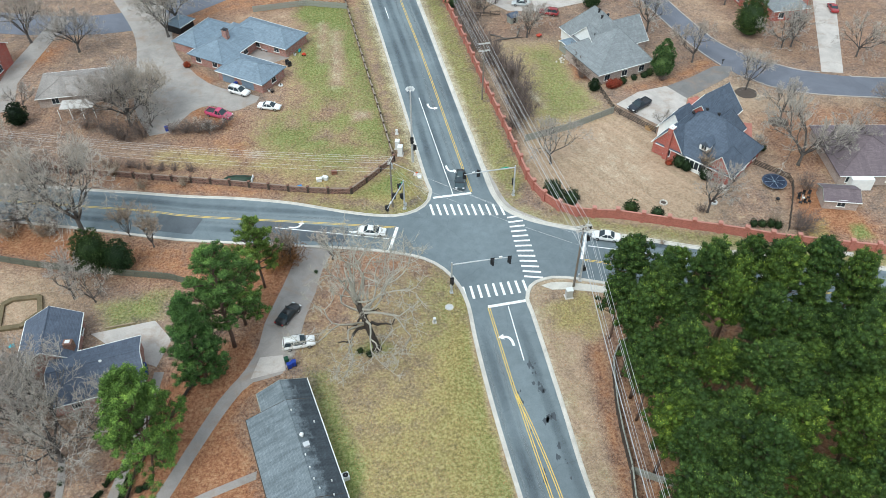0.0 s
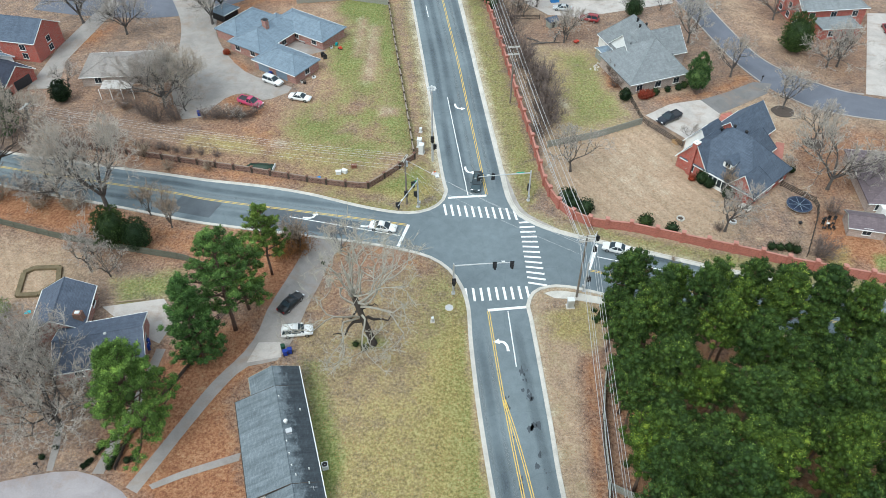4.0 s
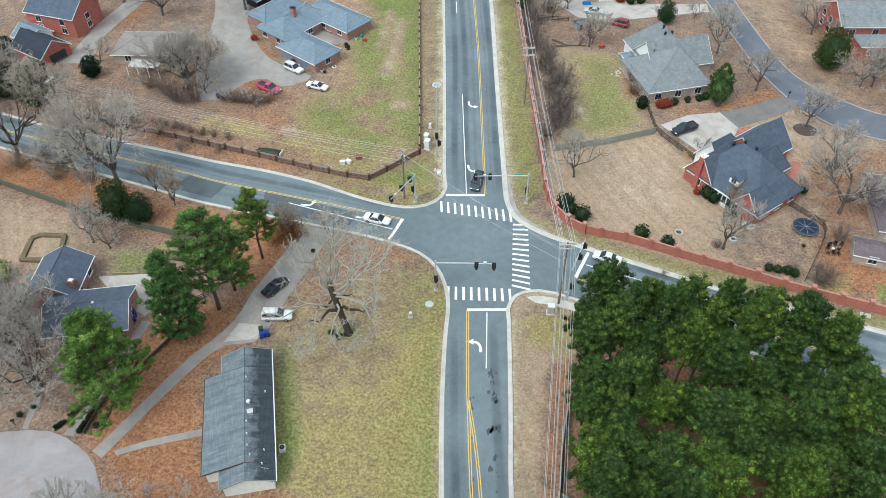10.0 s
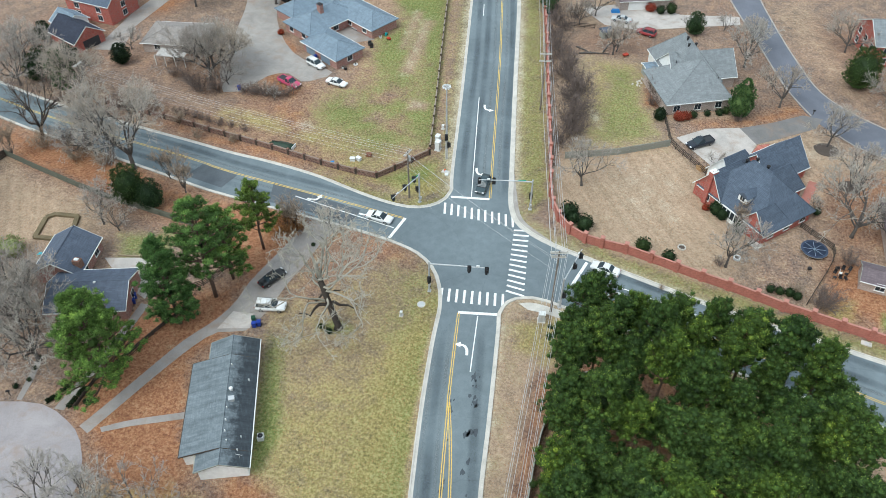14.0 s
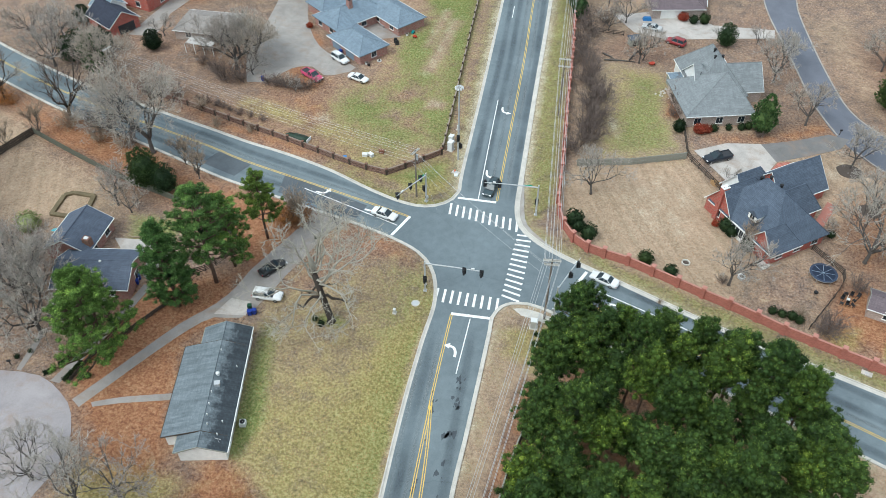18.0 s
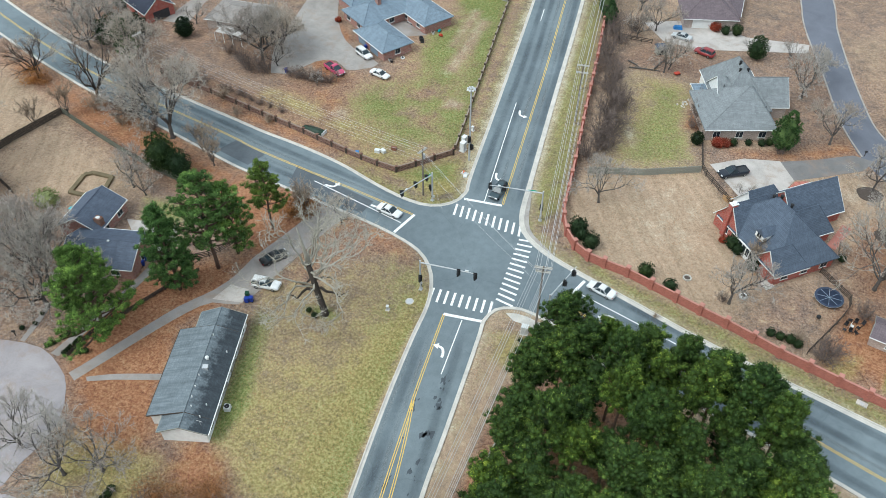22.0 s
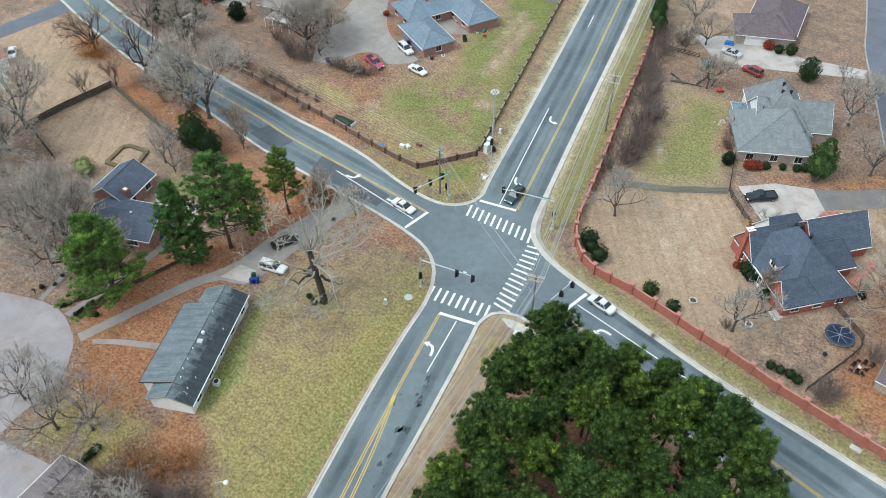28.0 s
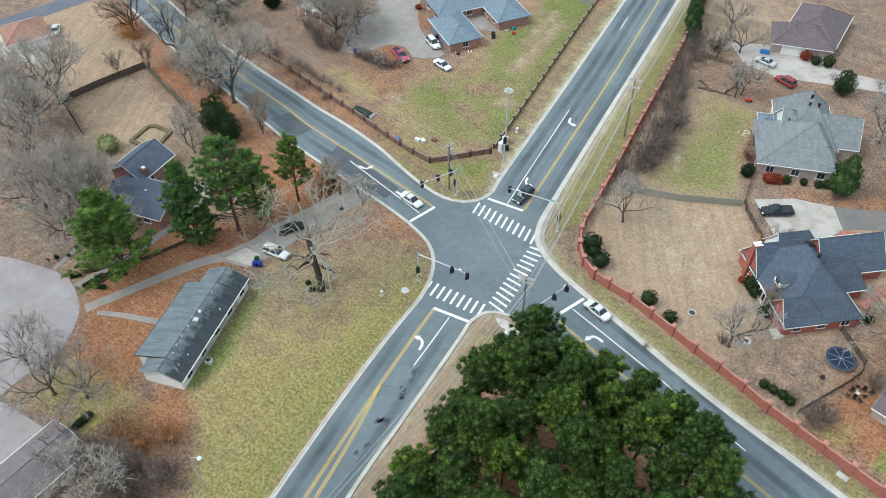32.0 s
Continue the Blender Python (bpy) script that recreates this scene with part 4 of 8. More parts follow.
for a, b in (((-0.05, 0.0), (6.1, 0.88)), ((-6.95, 26.85), (0.05, 27.68)), ((-13.65, 19.45), (-15.1, 13.95)), ((16.7, 9.3), (18.75, 15.35))):
    marking("stop_line", bar(a, b, 0.54), WHITE, "broad white stop line across the approach lanes", "stop lines")
CROSSINGS = (
    (11, (-7.6, 25.05), (-7.1, 22.1), (4.82, 24.2), (5.35, 21.2)),
    (9, (-3.6, 4.55), (-3.27, 1.72), (6.2, 5.35), (6.57, 2.63)),
    (13, (5.67, 20.5), (8.25, 20.85), (6.55, 6.15), (9.55, 5.6)),
)
for n, a0, b0, a1, b1 in CROSSINGS:
    for i in range(n):
        t = i / (n - 1)
        a = (a0[0] + (a1[0] - a0[0]) * t, a0[1] + (a1[1] - a0[1]) * t)
        b = (b0[0] + (b1[0] - b0[0]) * t, b0[1] + (b1[1] - b0[1]) * t)
        marking("crossing_bar", bar(a, b, 0.4), WHITE, "white painted bar of the pedestrian crossing", "crossing bars")
for pts, w in (([(-7.85, 59.7), (-5.6, 43.7), (-3.3, 27.7)], 0.16), ([(3.1, -0.1), (4.0, -10.8)], 0.16), ([(-34.8, 20.9), (-26, 19.0), (-15.0, 16.6)], 0.18), ([(18.4, 12.4), (34, 8.2), (49.6, 3.6)], 0.18), ([(-14.3, 101), (-13.4, 95)], 0.16)):
    marking("lane_line", ribbon(Shape(), smooth_line(pts, 4), w, MARK_Z), WHITE, "white solid lane line", "lane lines")
YN = smooth_line([(-16.7, 150), (-10.05, 103.2), (-6.1, 76.1), (-2.0, 44.3), (0.1, 28.0)], 3)
YS = smooth_line([(0.05, -0.1), (0.9, -7.7), (1.85, -15.7), (2.35, -19.0), (3.1, -24.5), (4.05, -31.0), (6.6, -48), (9.6, -68), (17, -120)], 2)
YS2 = smooth_line([(2.05, -16.6), (2.55, -18.6), (3.4, -21.9), (5.2, -30.8), (7.9, -48), (10.9, -68), (18.3, -120)], 2)
YW = smooth_line([(-188, 67), (-133, 46), (-105, 36.8), (-86, 32.2), (-58.5, 27.1), (-49.6, 25.0), (-26.3, 21.4), (-14.0, 19.4)], 3)
YE = smooth_line([(16.9, 9.2), (30, 5.5), (48.4, 0.55), (55.3, -1.4), (63.4, -4.0), (70, -5.7), (80, -8.2), (100, -13.2), (140, -23)], 3)
for line in (YN, YW, YE, YS):
    for s in (-0.15, 0.15):
        marking("centre_line", ribbon(Shape(), line, 0.12, MARK_Z, off=s), YELLOW, "yellow centre line of the road", "centre lines")
for s in (-0.15, 0.15):
    marking("centre_line", ribbon(Shape(), YS2, 0.12, MARK_Z + 0.002, off=s), YELLOW, "yellow line parting from the centre line", "centre lines")


def arrow(x, y, heading, hand):
    """A left- or right-turn arrow: heading in degrees from +y, hand 1 bends left, -1 right. (x, y) is the middle."""
    co, si = math.cos(radians(heading)), math.sin(radians(heading))
    shaft = smooth_line([(0.55, -1.35), (0.5, -0.4), (0.15, 0.35), (-0.55, 0.6)], 0.2)
    s = ribbon(Shape(), [(px if hand > 0 else -px, py) for px, py in shaft], 0.42, MARK_Z)
    head = [(-0.5, 1.15), (-0.5, 0.05), (-1.45, 0.62)]
    s.face_set([((px if hand > 0 else -px), py, MARK_Z) for px, py in head], [(0, 2, 1) if hand > 0 else (0, 1, 2)])
    s.v = [(x + px * co - py * si, y + px * si + py * co, pz) for px, py, pz in s.v]
    return marking("turn_arrow", s, WHITE, "white turn arrow painted on the lane", "turn arrows")


for x, y, h, hand in ((2.2, -6.7, 7, 1), (-5.5, 56.0, 187, 1), (-3.2, 34.8, 187, 1), (-31.0, 21.1, -99, 1), (-20.6, 19.2, -99, 1), (23.8, 9.1, 74, 1), (45.5, 3.3, 74, 1)):
    arrow(x, y, h, hand)
TAR = plain("tar", (0.075, 0.088, 0.1), 0.7)
for k in range(34):
    x, y = 5.2 + random.gauss(0, 0.5) if k % 4 else 1.9 + random.gauss(0, 0.3), random.uniform(-31, -11)
    x += (-y - 13) * 0.1
    r = random.choice((0.08, 0.1, 0.14, 0.18, 0.3, 0.42))
    pts = [(x + r * random.uniform(0.45, 1.2) * math.cos(i * 0.63), y + r * random.choice((1.2, 1.6, 2.4)) * random.uniform(0.5, 1.2) * math.sin(i * 0.63)) for i in range(10)]
    p = part("tar_patch", flat_polygon(Shape(), pts, ROAD_Z + 0.004), TAR)
    tagged(p, "dark tar stain on the road surface", "road patch", "tar patches")


def lane_stain(name, line, width, off, mat, label):
    """A long soft-edged stain along a lane: strongest in its middle."""
    sh = Shape()
    cols = (0.5, 0.2, -0.2, -0.5)
    for w0, w1 in zip(cols[:-1], cols[1:]):
        ribbon(sh, line, (w0 - w1) * width, ROAD_Z + 0.0025, off=off + (w0 + w1) / 2 * width)
    ob = part(name, sh, mat)
    n, far = len(line), [0.0]
    for (xa, ya), (xb, yb) in zip(line[:-1], line[1:]):
        far.append(far[-1] + math.hypot(xb - xa, yb - ya))
    ends = [min(1.0, min(i, n - 1 - i) / 3.0) for i in range(n)]
    ob.data.attributes.new("fade", "FLOAT", "POINT").data.foreach_set("value", [e * v for a, b in ((0.0, 1.0), (1.0, 1.0), (1.0, 0.0)) for e in ends for v in (a, b)])
    ob.data.attributes.new("run", "FLOAT", "POINT").data.foreach_set("value", [f + 40 * off for _ in range(3) for f in far for _ in range(2)])
    return tagged(ob, label, "road stain", kind="structure")


def stain_mat(name, c, most):
    m, nt, b = material(name, 0.75)
    b.inputs["Base Color"].default_value = (*c, 1)
    at, run, vec = nt.nodes.new("ShaderNodeAttribute"), nt.nodes.new("ShaderNodeAttribute"), nt.nodes.new("ShaderNodeCombineXYZ")
    at.attribute_name, run.attribute_name = "fade", "run"
    nt.links.new(run.outputs["Fac"], vec.inputs[0])
    long = ramp(nt, noise_tex(nt, 0.09, 3, 0.5, vec.outputs[0]), (0.35, (0.25, 0.25, 0.25)), (0.65, (1, 1, 1)))
    blot = ramp(nt, noise_tex(nt, 1.4, 6, 0.7, place(nt, True)), (0.3, (0.45, 0.45, 0.45)), (0.65, (1, 1, 1)))
    nt.links.new(maths(nt, "MULTIPLY", maths(nt, "MULTIPLY", at.outputs["Fac"], long), maths(nt, "MULTIPLY", blot, most)), b.inputs["Alpha"])
    return m


OIL = stain_mat("oil_darkened_asphalt", (0.06, 0.075, 0.095), 0.5)
DUST = stain_mat("dust_greyed_asphalt", (0.25, 0.255, 0.25), 0.4)
S_ROAD = smooth_line([(0.3, -2.0), (1.2, -9.5), (2.1, -17), (3.0, -24), (4.1, -31), (6.6, -48), (10, -68)], 2)
N_ROAD = smooth_line([(-14.9, 140), (-9.8, 103), (-5.8, 76), (-1.9, 44), (0.4, 28)], 3)
W_ROAD = smooth_line([(-105, 36.8), (-86, 32.2), (-58, 27), (-49, 25), (-26, 21.4), (-15, 19.5)], 3)
E_ROAD = smooth_line([(18, 9), (30, 5.5), (48, 0.6), (56, -1.6), (64, -4), (80, -8.2), (100, -13.2)], 3)
for line, offs in ((S_ROAD, (3.9, -2.0)), (N_ROAD, (-3.4, 2.4, -5.6)), (W_ROAD, (2.6, -3.0)), (E_ROAD, (2.8, -2.8, 6.0))):
    for off in offs:
        lane_stain("lane_stain", line, 1.7, off, OIL, "darker oily strip worn along the lane")
for line, offs in ((S_ROAD, (-0.9, -3.0)), (N_ROAD, (1.2, -1.6)), (W_ROAD, (1.2, -1.4)), (E_ROAD, (1.3,))):
    for off in offs:
        lane_stain("lane_stain", line, 0.8, off, DUST, "paler dusty strip worn along the lane")
for ring in ([(-57, 22.0), (-49, 20.2), (-47.6, 24.2), (-55.4, 26.0)], [(-40, 23.6), (-22, 19.9), (-22.6, 16.2), (-39, 18.4)]):
    p = part("asphalt_patch", flat_polygon(Shape(), ring, ROAD_Z + 0.003), concrete_mat("newer_asphalt", (0.115, 0.13, 0.145)))
    tagged(p, "darker resurfaced patch of asphalt", "road patch", "resurfaced patches")

# ---- walls and fences ----
def along(pts, step):
    """Points at even steps along a plan line, with the line's heading."""
    out, carry = [], 0.0
    for (x0, y0), (x1, y1) in zip(pts[:-1], pts[1:]):
        L = math.hypot(x1 - x0, y1 - y0)
        d = carry
        while d < L:
            out.append((x0 + (x1 - x0) * d / L, y0 + (y1 - y0) * d / L, math.atan2(y1 - y0, x1 - x0)))
            d += step
        carry = d - L
    return out


def brick_wall(name, stops, mat, cap, h, ph, pw, label, thick=0.22, capw=0.1, coping=True, pier_mat=None):
    """A garden wall: a pier at each stop, a panel with a coping between two piers."""
    w = thing(name, label, "wall", kind="structure")
    for x, y in stops:
        i = stops.index((x, y))
        a, b = stops[max(i - 1, 0)], stops[min(i + 1, len(stops) - 1)]
        r = math.atan2(b[1] - a[1], b[0] - a[0])
        p = part("pier", Shape().box((0, 0, ph / 2), (pw, pw, ph)), pier_mat or mat, w)
        p.matrix_basis = pose(x, y, 0, 0, 0, math.degrees(r))
        c = part("pier_cap", Shape().box((0, 0, ph + 0.05), (pw + capw, pw + capw, 0.1)).box((0, 0, ph + 0.14), (pw, pw, 0.08), 0, 0.4), cap, p)
    for (x0, y0), (x1, y1) in zip(stops[:-1], stops[1:]):
        L, r = math.hypot(x1 - x0, y1 - y0) - pw, math.atan2(y1 - y0, x1 - x0)
        p = part("panel", Shape().box((0, 0, h / 2), (L, thick, h)), mat, w)
        p.matrix_basis = pose((x0 + x1) / 2, (y0 + y1) / 2, 0, 0, 0, math.degrees(r))
        if coping:
            part("coping", Shape().box((0, 0, h + 0.035), (L, thick + 0.1, 0.07)), cap, p)
    return w


REDCAP = plain("pink_wall_coping", (0.47, 0.22, 0.175), 0.8, 0, 0.2)
n_side = [(x, y) for x, y, _ in along([(-3.2, 128), (1.9, 95), (3.9, 82.1), (6.8, 60), (8.8, 46.8), (10.6, 32.6)], 4.25)]
e_side = [(10.75, 31.0), (11.5, 28.0), (12.9, 24.7), (15.1, 21.9), (17.9, 20.2), (20.8, 19.6), (24.85, 19.05), (29.05, 17.8), (33.25, 16.55), (37.25, 15.3), (41.4, 14.15), (45.6, 12.8), (49.6, 11.4), (53.75, 10.35), (57.9, 9.3), (62.0, 8.3), (66.1, 7.3), (70.2, 6.3), (74.3, 5.3), (78.4, 4.3), (82.5, 3.3), (90.7, 1.3)]
brick_wall("brick_wall", n_side + e_side, RED, REDCAP, 1.8, 2.3, 0.66, "red painted brick garden wall with capped piers")
GREYCAP = plain("pale_post_cap", (0.3, 0.25, 0.2), 0.8, 0, 0.2)
w_side = [(x, y) for x, y, _ in along([(-84, 40.5), (-68.4, 38.0), (-56.2, 35.5), (-45.5, 33.5), (-31.1, 30.3), (-22.3, 29.0)], 3.7)]
d_side = [(-21.7, 29.2), (-19.0, 32.1), (-16.4, 35.2), (-13.7, 38.3)]
n_west = [(x, y) for x, y, _ in along([(-13.9, 39.8), (-15.6, 50.7), (-18.0, 65.6), (-21.2, 85.2), (-23.5, 100), (-30, 140)], 3.4)]
brick_wall("brick_wall", w_side + d_side, STONE, BROWN, 1.2, 1.42, 0.4, "low brown block wall with dark piers at the lot's edge", pier_mat=DARKWOOD)
brick_wall("brick_wall", n_west, BROWN, GREYCAP, 0.7, 1.25, 0.3, "low brown brick fence wall with pale-capped posts", 0.16, 0.06, True, DARKWOOD)


def rail_fence(line, mat, label, h=1.15, step=2.4, rails=3, pickets=False):
    f = thing("wooden_fence", label, "fence")
    pts = along(line, step)
    post = Shape().box((0, 0, h / 2 + 0.05), (0.12, 0.12, h + 0.1)).mesh("post", mat)
    for x, y, r in pts:
        part("post", post, mat, f).matrix_basis = pose(x, y, 0, 0, 0, math.degrees(r))
    for (x0, y0, _), (x1, y1, _) in zip(pts[:-1], pts[1:]):
        L, r = math.hypot(x1 - x0, y1 - y0), math.atan2(y1 - y0, x1 - x0)
        for k in range(rails):
            z = h * (k + 1) / (rails + 0.3)
            part("rail", Shape().box((0, 0, 0), (L, 0.05, 0.14)), mat, f).matrix_basis = pose((x0 + x1) / 2, (y0 + y1) / 2, z, 0, 0, math.degrees(r))
    if pickets:
        board = Shape().box((0, 0, h / 2), (0.21, 0.03, h)).mesh("board", mat)
        for i, (x, y, r) in enumerate(along(line, 0.24)):
            if i < 295:
                part("board", board, mat, f).matrix_basis = pose(x - 0.06 * math.sin(r), y + 0.06 * math.cos(r), random.uniform(-0.03, 0.03), 0, 0, math.degrees(r))
    return f


rail_fence([(12.2, 42.6), (22, 46.0), (32.0, 51.1)], GREYWOOD, "grey weathered picket fence across the back lot", 1.6, 2.6, 2, True)
rail_fence([(30.2, 63), (32.1, 51.3), (39.2, 42.6)], DARKWOOD, "dark wooden rail fence beside the driveway", 1.4, 2.2, 4)
rail_fence([(54.4, 32.0), (59.6, 26.9), (58.1, 22.7), (52.6, 11.6)], DARKWOOD, "dark wooden rail fence behind the slate-roofed house", 1.3, 2.2, 4)
rail_fence([(-93.6, 20.1), (-85.5, 17.6), (-74.4, 14.4), (-66, 12.4), (-56, 10.6), (-50.6, 9.6), (-40, 5)], MOSSWOOD, "grey-green board fence round the back yard", 1.5, 2.4, 2, True)
rail_fence([(-93.8, 20.2), (-96.2, 10), (-97.2, 4), (-97.4, 1.2)], DARKWOOD, "dark board fence at the end of the yard", 1.6, 2.4, 3, True)
rail_fence([(-97.4, 1.2), (-84.5, -3.4)], DARKWOOD, "dark board fence beside the yard", 1.6, 2.4, 3, True)
rail_fence([(21.6, -8.0), (19.3, -9.2), (17.7, -10.6), (16.6, -12.6), (16.1, -15.2), (15.4, -20), (15.1, -24.4), (15.0, -29.6), (14.4, -34), (16.5, -52), (19, -70)], DARKWOOD, "tall dark board fence curving round the pine grove", 1.9, 2.2, 2, True)
cap = ribbon(Shape(), [(21.6, -8.0), (19.3, -9.2), (17.7, -10.6), (16.6, -12.6), (16.1, -15.2), (15.4, -20), (15.1, -24.4), (15.0, -29.6), (14.4, -34), (16.5, -52), (19, -70)], 0.2, 1.93, 1.98)
tagged(part("fence_cap", cap, GREYWOOD), "pale weathered cap board on the dark fence", "fence cap")
rail_fence([(15.0, -29.8), (20.5, -32.5), (27, -36)], GREYWOOD, "grey board fence running into the pines", 1.6, 2.2, 2, True)
rail_fence([(-23.8, 101), (-34, 103.5), (-47, 101)], GREYWOOD, "grey wooden fence behind the brick house", 1.5, 2.4, 3, True)
rail_fence([(6.6, 94.4), (10.5, 94.4), (14.6, 94.6)], DARKWOOD, "dark wooden fence behind the trees", 1.2, 2.4, 3)
rail_fence([(-44.5, -6), (-41, -3), (-38.5, 3)], DARKWOOD, "dark wooden fence beside the driveway", 1.5, 2.0, 4)
rail_fence([(-49.0, -29.0), (-48.7, -24.2), (-46.0, -17.8), (-44.0, -12.6), (-41.2, -6.8)], DARKWOOD, "low dark timber fence along the old driveway", 0.8, 2.2, 2, True)

# ---- poles, wires, signals ----
def utility_pole(x, y, h, label, arms=((0.35, 2.4),), heading=0.0, transformer=False):
    p = thing("utility_pole", label, "utility pole", x, y, 0, heading)
    part("pole", Shape().tube([(0, 0, 0), (0, 0, h * 0.5), (0, 0, h)], [0.19, 0.16, 0.12], 10), POLEWOOD, p)
    for drop, L in arms:
        a = part("crossarm", Shape().box((0, 0.14, h - drop), (L, 0.13, 0.16)).box((0, -0.14, h - drop), (L, 0.13, 0.16)), PALEWOOD, p)
        for s in (-0.46, -0.2, 0.2, 0.46):
            part("insulator", Shape().tube([(s * L, 0.12, h - drop + 0.06), (s * L, 0.12, h - drop + 0.22)], [0.05, 0.035], 6), GREYCAP, a)
    if transformer:
        part("transformer", Shape().tube([(0.3, -0.1, h - 2.2), (0.3, -0.1, h - 1.2)], 0.24, 10), STEEL, p)
    return p


utility_pole(14.1, 3.3, 13.4, "tall wooden utility pole with two crossarms at the corner", ((0.3, 2.6), (1.1, 2.2)), 0.2)
utility_pole(5.4, 58.0, 13.4, "tall wooden utility pole with two crossarms beside the wall", ((0.3, 2.4), (1.9, 2.4)), 0.15)
utility_pole(-14.3, 25.0, 10.6, "wooden utility pole with crossarm and transformer", ((0.3, 2.2),), 1.25, True)
utility_pole(-1.9, 112, 13.4, "tall wooden utility pole with two crossarms beside the wall", ((0.3, 2.4), (1.9, 2.4)), 0.15)
utility_pole(13.3, -58, 13.4, "tall wooden utility pole with two crossarms", ((0.3, 2.6), (1.1, 2.2)), -0.1)
utility_pole(-86.0, 38.6, 10.6, "wooden utility pole with crossarm among the trees", ((0.3, 2.2),), 1.35)


def wire(a, b, sag, label="thin overhead wire between utility poles", r=0.028):
    pts = []
    for i in range(13):
        t = i / 12
        p = Vector(a).lerp(Vector(b), t)
        p.z -= sag * 4 * t * (1 - t)
        pts.append(p)
    return tagged(part("overhead_wire", Shape().tube(pts, r, 4, False), WIRE), label, "wire", "overhead wires")


for k, (dx, z) in enumerate(((-1.2, 13.25), (-0.5, 13.25), (0.5, 13.25), (1.2, 13.25), (-1.0, 12.4), (1.0, 12.4), (0.15, 10.2), (0.15, 8.9))):
    zz = z if z > 12.8 else z - 0.7
    wire((14.1 + dx, 3.3, z), (5.4 + dx * 0.9, 58.0, zz if z > 11 else z), 0.8)
    wire((5.4 + dx * 0.9, 58.0, zz if z > 11 else z), (-1.9 + dx * 0.9, 112, zz if z > 11 else z), 0.8)
    wire((14.1 + dx, 3.3, z), (13.3 + dx, -58, z), 0.9)
for dy, z in ((-0.9, 10.5), (-0.3, 10.5), (0.4, 10.5), (0.9, 10.5), (0, 8.6), (0, 7.8)):
    wire((-14.3 + 0.2 * dy, 25.0 + dy, z), (-86.0, 38.6 + dy, z), 1.0, r=0.016)
for dx, z in ((0.0, 11.6), (0.5, 11.2), (-0.4, 9.2)):
    wire((14.1, 3.3, z), (-14.3 + dx, 25.0 + dx * 0.5, z - 1.6), 0.6, r=0.02)
for ex, ey in ((-9.6, 22.6), (-8.4, 24.6), (-7.6, 26.9)):
    wire((-14.3, 25.0, 9.6), (ex, ey, 0.15), 0.0, "guy wire from the utility pole down to the ground", r=0.014)


def signal_head(parent, x, y, z, rz):
    """A black three-lamp signal with visors and a backplate."""
    h = part("signal_head", Shape().box((0, 0, 0), (0.38, 0.3, 1.15)).box((0, 0.17, 0), (0.62, 0.03, 1.4)), BLACK, parent)
    h.matrix_basis = pose(x, y, z, 0, 0, math.degrees(rz))
    for k in (-0.36, 0, 0.36):
        part("visor", Shape().tube([(0, -0.15, k), (0, -0.4, k - 0.02)], 0.16, 8), BLACK, h)
    return h


def signal_mast(x, y, ex, ey, h, heads, label, sign=None):
    """A steel signal pole with a long mast arm to (ex, ey)."""
    L, r = math.hypot(ex - x, ey - y), math.atan2(ey - y, ex - x)
    m = thing("traffic_signal", label, "traffic signal", x, y, 0, r, "traffic signals")
    part("pole", Shape().tube([(0, 0, 0), (0, 0, h + 0.3)], [0.17, 0.13], 10), STEEL, m)
    part("base_plate", Shape().box((0, 0, 0.08), (0.6, 0.6, 0.16), 0, 0.9), STEEL, m)
    part("mast_arm", Shape().tube([(0, 0, h - 0.15), (L * 0.5, 0, h + 0.05), (L, 0, h + 0.1)], [0.12, 0.1, 0.06], 8), STEEL, m)
    for d in heads:
        signal_head(m, d * L, -0.25, h - 0.25, math.pi / 2 * 0 + 0.0)
        part("bracket", Shape().box((d * L, -0.1, h + 0.02), (0.08, 0.3, 0.12)), STEEL, m)
    part("camera_box", Shape().box((L * 0.82, 0.05, h + 0.3), (0.5, 0.22, 0.2)), UTILWHITE, m)
    if sign:
        part("street_sign", Shape().box((sign * L, -0.14, h - 0.05), (1.5, 0.04, 0.38)), GREENSIGN, m, "green street name sign")
    p = signal_head(m, 0.05, -0.35, 2.9, 0.0)
    part("cabinet", Shape().box((0.0, 0.3, 1.1), (0.35, 0.25, 0.55)), STEEL, m)
    part("push_button", Shape().box((0.2, 0, 1.1), (0.1, 0.12, 0.2)), BLACK, m)
    return m


signal_mast(-5.5, 3.5, 3.8, 4.3, 6.4, (0.68, 0.97), "galvanised traffic signal mast with two black signal heads")
signal_mast(7.6, 26.6, -1.6, 24.9, 6.5, (0.72, 0.99), "galvanised traffic signal mast with a green street sign", 0.2)
signal_mast(-12.2, 24.3, -15.1, 17.2, 6.2, (0.15, 0.5, 0.93), "galvanised traffic signal mast over the side road", 0.12)
signal_mast(15.4, 4.6, 17.5, 11.9, 6.2, (0.5, 0.85), "galvanised traffic signal mast beside the pines")

lp = thing("light_pole", "tall steel pole with a ring of pale floodlights", "light pole", -10.15, 37.7)
part("pole", Shape().tube([(0, 0, 0), (0, 0, 8), (0, 0, 16.2)], [0.22, 0.18, 0.12], 10), STEEL, lp)
part("ring", Shape().disc_ring((0, 0, 16.2), 0.55, 0.65, 0, 0.12), STEEL, lp)
for k in range(8):
    t = k * math.pi / 4
    part("floodlight", Shape().box((0.62 * math.cos(t), 0.62 * math.sin(t), 16.18), (0.42, 0.34, 0.22), t, 0.7), UTILWHITE, lp)
    part("spoke", Shape().box((0.3 * math.cos(t), 0.3 * math.sin(t), 16.25), (0.6, 0.05, 0.05), t), STEEL, lp)
signal_head(lp, 0.0, -0.35, 5.2, 0.0)
